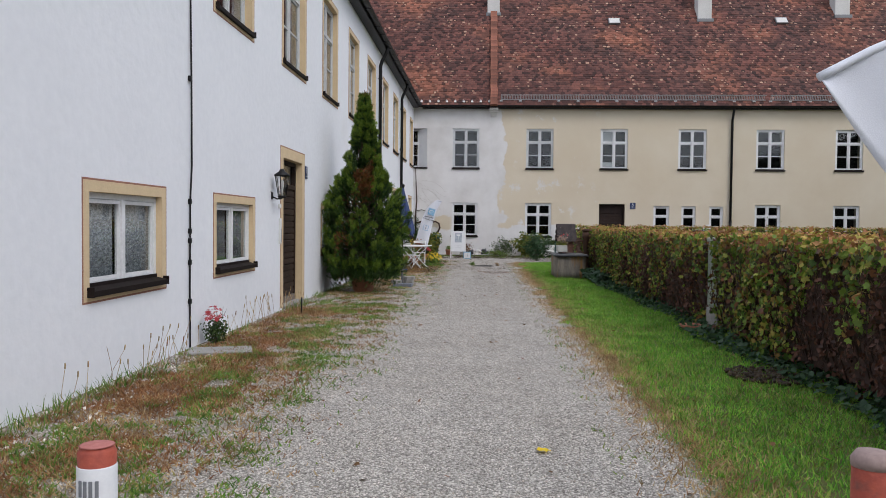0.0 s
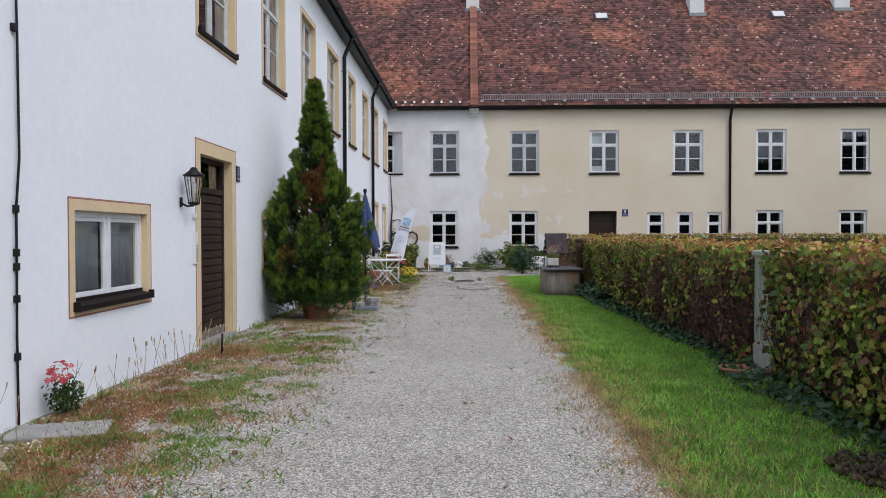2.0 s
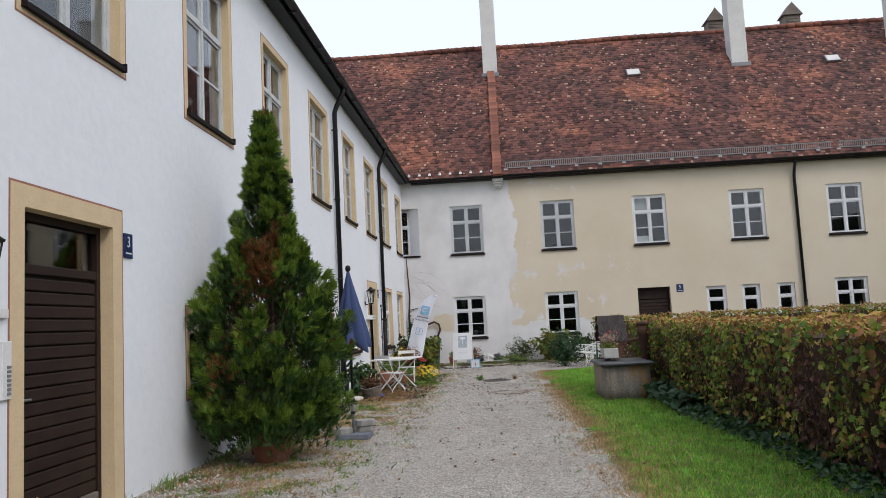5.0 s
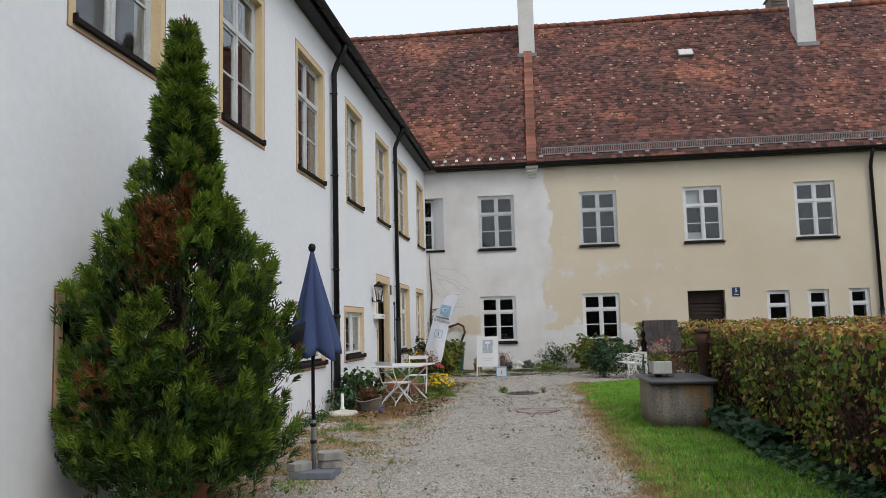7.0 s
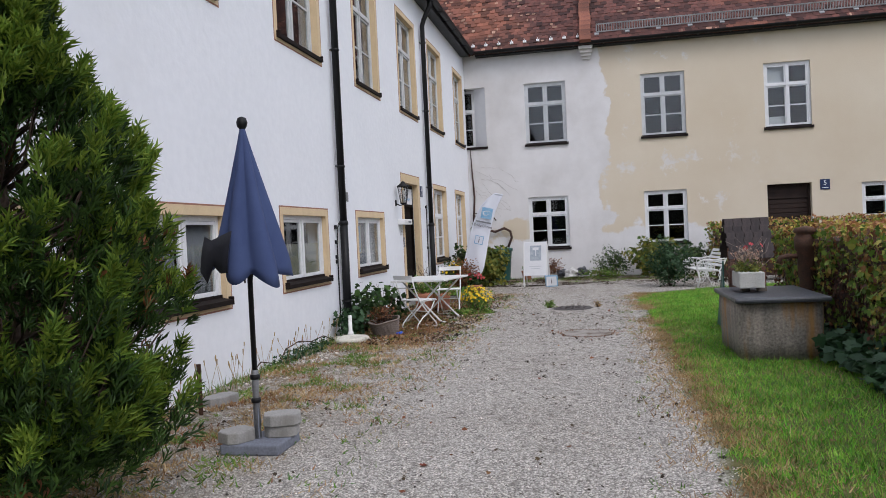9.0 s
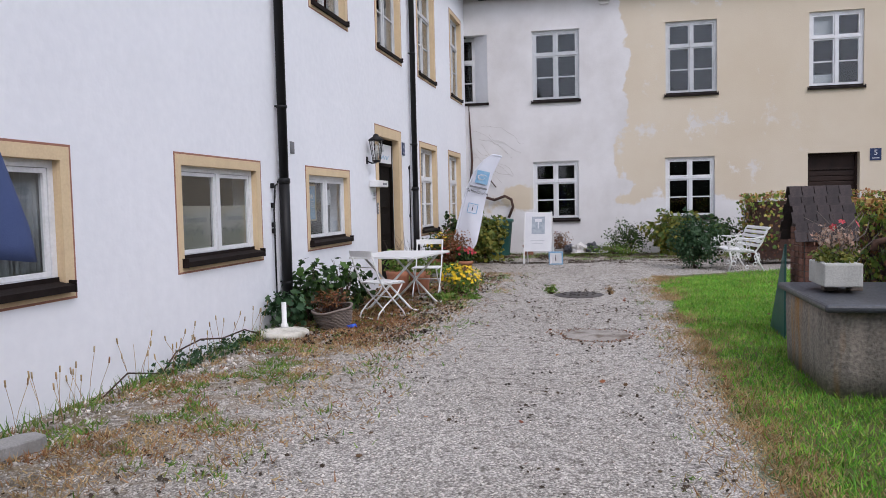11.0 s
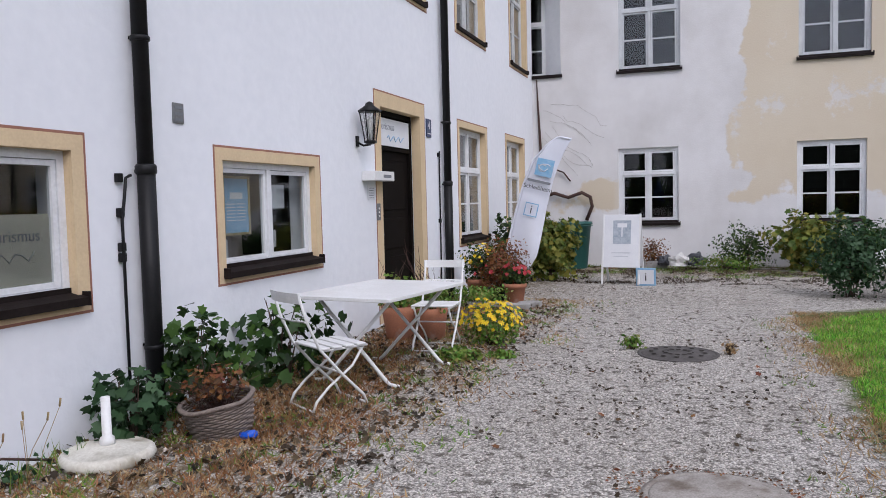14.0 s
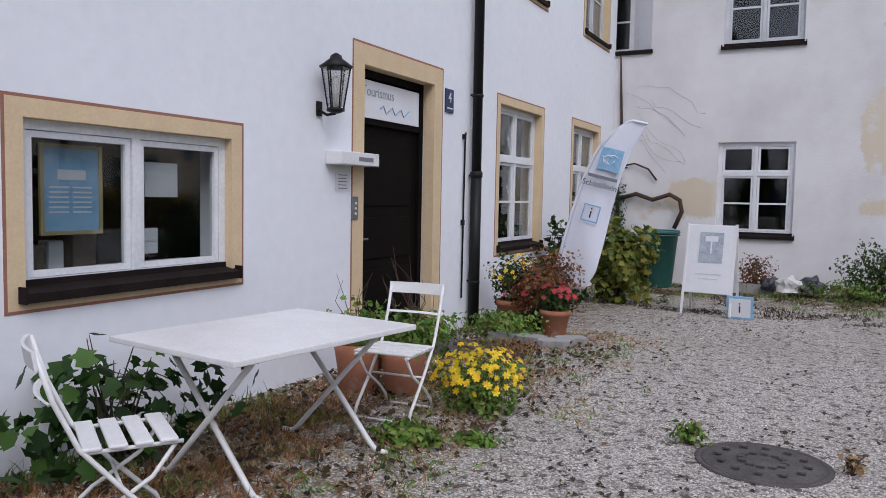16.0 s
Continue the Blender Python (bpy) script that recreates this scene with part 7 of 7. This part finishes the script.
# ---- white cast bench ----
bench = thing("garden_bench", pose(3.0, 31.75, 0, 0, 0, 8), "white garden bench with ornate cast-iron ends", "bench")
for y in (-0.62, 0.62):
    bm = bmesh.new()
    tube(bm, [(-0.42, y, 0.43), (-0.3, y, 0.40), (-0.1, y, 0.38), (0.14, y, 0.37), (0.26, y, 0.55), (0.36, y, 0.8), (0.42, y, 0.84)], 0.018, 6)
    tube(bm, [(-0.34, y, 0.40), (-0.3, y, 0.2), (-0.36, y, 0.0)], 0.018, 6)
    tube(bm, [(0.14, y, 0.37), (0.2, y, 0.18), (0.3, y, 0.0)], 0.018, 6)
    tube(bm, [(-0.36, y, 0.41), (-0.34, y, 0.58), (-0.2, y, 0.64), (0.1, y, 0.62), (0.3, y, 0.66)], 0.016, 6)
    rr = random.Random(5)
    for k in range(20):
        cx = -0.3 + 0.5 * rr.random()
        cz = rr.uniform(0.08, 0.34) if k % 2 else rr.uniform(0.43, 0.6)
        rad = rr.uniform(0.03, 0.055)
        tube(bm, [(cx + rad * math.cos(2 * math.pi * j / 10), y, cz + rad * math.sin(2 * math.pi * j / 10)) for j in range(10)], 0.009, 5, closed=True)
    part("cast_end", bm, WHITE_METAL, bench)
for k in range(6):
    bm = bmesh.new()
    box(bm, -0.38 + k * 0.085, -0.66, 0.41 - 0.005 * k, -0.38 + k * 0.085 + 0.062, 0.66, 0.435 - 0.005 * k, 0.006)
    part("seat_slat", bm, WHITE_METAL, bench)
for k in range(5):
    bm = bmesh.new()
    box(bm, -0.012, -0.66, 0, 0.012, 0.66, 0.062, 0.005, pose(0.19 + k * 0.045, 0, 0.46 + k * 0.082, 0, 25))
    part("back_slat", bm, WHITE_METAL, bench)

# ---- planting along the ochre wall ----
shrub(2.2, 31.9, 1.0, 0.9, 1.08, 2600, 0.07, IVY, "dark green bushy shrub beside the bench", seed=51)
shrub(1.0, 36.1, 1.1, 0.8, 0.85, 1500, 0.06, BUSH, "spiky dark green shrub at the ochre wall", seed=52)
shrub(2.1, 35.9, 1.3, 1.0, 1.05, 1500, 0.11, BUSH_YELLOW, "leafy yellow-green plant below the window", LOBED, 53)
shrub(3.2, 36.0, 1.0, 0.8, 0.9, 1100, 0.09, BUSH, "green shrub below the ochre wall", LOBED, 54)
shrub(-0.8, 36.2, 0.6, 0.45, 0.62, 700, 0.05, RUSTY_LEAF, "small dry shrub in a long pot", seed=55)
shrub(0.6, 35.9, 1.3, 0.5, 0.3, 1100, 0.05, WEED, "low green border plants at the wall", seed=56)
shrub(13.2, 36.2, 1.2, 0.5, 1.7, 700, 0.07, BUSH, "thin climbing rose before the ochre wall", seed=57)
for x, y, s, mt, lab in ((-0.28, 36.0, 0.2, RENDER_WHITE, "pale rough boulder at the wall"), (-0.55, 36.1, 0.17, SLATE, "dark rough boulder at the wall"), (0.05, 36.1, 0.2, SLATE, "dark rough boulder at the wall")):
    bm = bmesh.new()
    bmesh.ops.create_icosphere(bm, subdivisions=3, radius=1)
    for v in bm.verts:
        v.co *= s * (0.9 + 0.5 * noise.noise(v.co * 1.7 + Vector((x * 9, 0, 0))))
        v.co.z = max(v.co.z, -0.06)
    single("boulder", bm, mt, lab, "boulder", "boulders", m=pose(x, y, 0.14))
bm = bmesh.new()
box(bm, -0.3, -0.12, 0, 0.3, 0.12, 0.16, 0.01)
single("plant_trough", bm, CONCRETE, "long grey plant box at the wall", "plant box", m=pose(-0.8, 36.2, 0))
t = pot("flower_pot", -1.62, 36.2, 0.16, 0.28, "small terracotta pot by the barrel")
foliage("leaves", LEAF, (0, 0, 0.36), (0.15, 0.15, 0.12), 200, 0.05, WEED, t, 0.2)
barrel = thing("water_barrel", pose(-2.38, 36.2, 0), "dark green plastic rain barrel in the corner", "barrel")
bm = bmesh.new()
lathe(bm, [(0.24, 0), (0.25, 0.02), (0.33, 0.92), (0.36, 0.93), (0.36, 0.98), (0.32, 0.98), (0.31, 0.9), (0.01, 0.88)], 30)
part("tub", bm, GREEN_PLASTIC, barrel)
bm = bmesh.new()
for k in range(2):
    tube(bm, [(0.36 * math.cos(a), 0.36 * math.sin(a), 0.94 - 0.4 * k * 0.1) for a in (2 * math.pi * j / 24 for j in range(24))], 0.012, 5, closed=True)
part("rim", bm, GREEN_PLASTIC, barrel)
climber = thing("climbing_vine", pose(0, BY, 0), "bare dark climbing vine stems on the corner wall", "vine")
bm = bmesh.new()
tube(bm, [(-3.28, -0.05, 0.0), (-3.22, -0.05, 1.0), (-3.26, -0.05, 1.8), (-3.2, -0.05, 2.6), (-3.24, -0.04, 3.4), (-3.27, -0.04, 4.1)], 0.04, 7, radii=[0.05, 0.04, 0.035, 0.03, 0.022, 0.012])
part("trunk_stem", bm, TWIG, climber)
bm = bmesh.new()
tube(bm, [(-3.2, -0.06, 1.52), (-2.9, -0.09, 1.6), (-2.6, -0.1, 1.5), (-2.3, -0.12, 1.6), (-2.12, -0.12, 1.5), (-2.08, -0.12, 1.3), (-2.2, -0.14, 1.0)], 0.04, 7)
tube(bm, [(-3.2, -0.05, 2.1), (-2.95, -0.06, 2.15), (-2.7, -0.06, 2.05), (-2.55, -0.05, 1.85)], 0.018, 6)
part("side_stem", bm, TWIG, climber)
rr = random.Random(8)
bm = bmesh.new()
for k in range(8):
    x, z = -3.2 + 0.1 * k * rr.random(), 2.5 + 0.12 * k
    pts = [(x, -0.015, z + 0.2)]
    for j in range(7):
        pts.append((pts[-1][0] + rr.uniform(0.08, 0.2), -0.015, pts[-1][2] - rr.uniform(0.0, 0.2)))
    pts = [p for p in pts if p[0] < -1.6]
    tube(bm, pts, 0.0026, 4)
part("tendril", bm, material("grey_brown_tendril", (0.36, 0.33, 0.30), (0.28, 0.25, 0.22), 0.9), climber)
foliage("leaves", LEAF, (-3.2, -0.12, 1.1), (0.14, 0.1, 1.0), 420, 0.06, IVY, climber, 0.1)

# ---- manhole covers ----
IRON = material("dark_worn_iron", (0.06, 0.055, 0.05), (0.11, 0.10, 0.095), 0.85, scale=6, fine=60, bump=0.5, spec=0.2)
for x, y, r, mt, lab in ((0.05, 27.3, 0.37, IRON, "round dark iron manhole cover in the gravel"), (0.37, 23.75, 0.36, material("gritty_cover_concrete", (0.36, 0.33, 0.295), (0.22, 0.195, 0.165), 0.95, scale=7, fine=90, bump=0.5, stain=(0.13, 0.10, 0.075), stain_scale=5, stain_low=0.5), "round concrete manhole cover in the gravel")):
    mh = thing("manhole_cover", pose(x, y, 0), lab, "manhole cover", "manhole covers")
    bm = bmesh.new()
    lathe(bm, [(r, -0.02), (r, 0.008), (r - 0.03, 0.012), (r - 0.035, 0.006)], 40)
    part("rim", bm, mt, mh)
    bm = bmesh.new()
    lathe(bm, [(r - 0.038, -0.02), (r - 0.038, 0.008), (r - 0.05, 0.012), (0.01, 0.02)], 40)
    part("lid", bm, mt, mh)
    if mt is IRON:
        for k in range(24):
            bm = bmesh.new()
            a = 2 * math.pi * k / 24 * 2
            rad = 0.12 if k < 12 else 0.24
            box(bm, rad * math.cos(a) - 0.02, rad * math.sin(a) - 0.02, 0.02, rad * math.cos(a) + 0.02, rad * math.sin(a) + 0.02, 0.031)
            part("stud", bm, mt, mh)
a_r = rng.uniform(0, 6.28, 450)
r_r = 0.36 + np.abs(rng.normal(0, 0.04, 450)) * (1.5 + 1.4 * np.sin(3 * a_r) + np.sin(7 * a_r))
tagged(cloud_mesh("leaf_litter", *LOBED, np.stack([0.37 + r_r * np.cos(a_r), 23.75 + r_r * np.sin(a_r), np.full(450, 0.01)], 1), upright(450, 0.5), rng.uniform(0.010, 0.022, 450), RUSTY_LEAF), "brown debris ringing the concrete cover", "leaf litter", kind="stuff")
shrub(-0.38, 27.45, 0.22, 0.12, 0.14, 160, 0.04, WEED, "weed tuft beside the manhole cover", seed=61)
shrub(0.5, 27.35, 0.12, 0.1, 0.13, 90, 0.035, STRAW, "dry weed tuft beside the manhole cover", seed=62)

# ---- roof tiles that can be told apart, last ----
bm = bmesh.new()
vs = [bm.verts.new((a * TW * 0.97, b * GAUGE, c * 0.02)) for a, b, c in tile_v]
for f in tile_f:
    bm.faces.new([vs[i] for i in f])
tile_me = finish("tile", bm, ROOF_TILE)
tile_me.parent = roof
tile_me.matrix_basis = pose(singles[0][0], singles[0][1], 0.012)
for x, y in singles[1:]:
    o = new("tile", tile_me.data)
    o.parent = roof
    o.matrix_basis = pose(x + random.gauss(0, 0.004), y + random.gauss(0, 0.008), 0.012 + random.gauss(0, 0.004), 0, 0, random.gauss(0, 1.2))
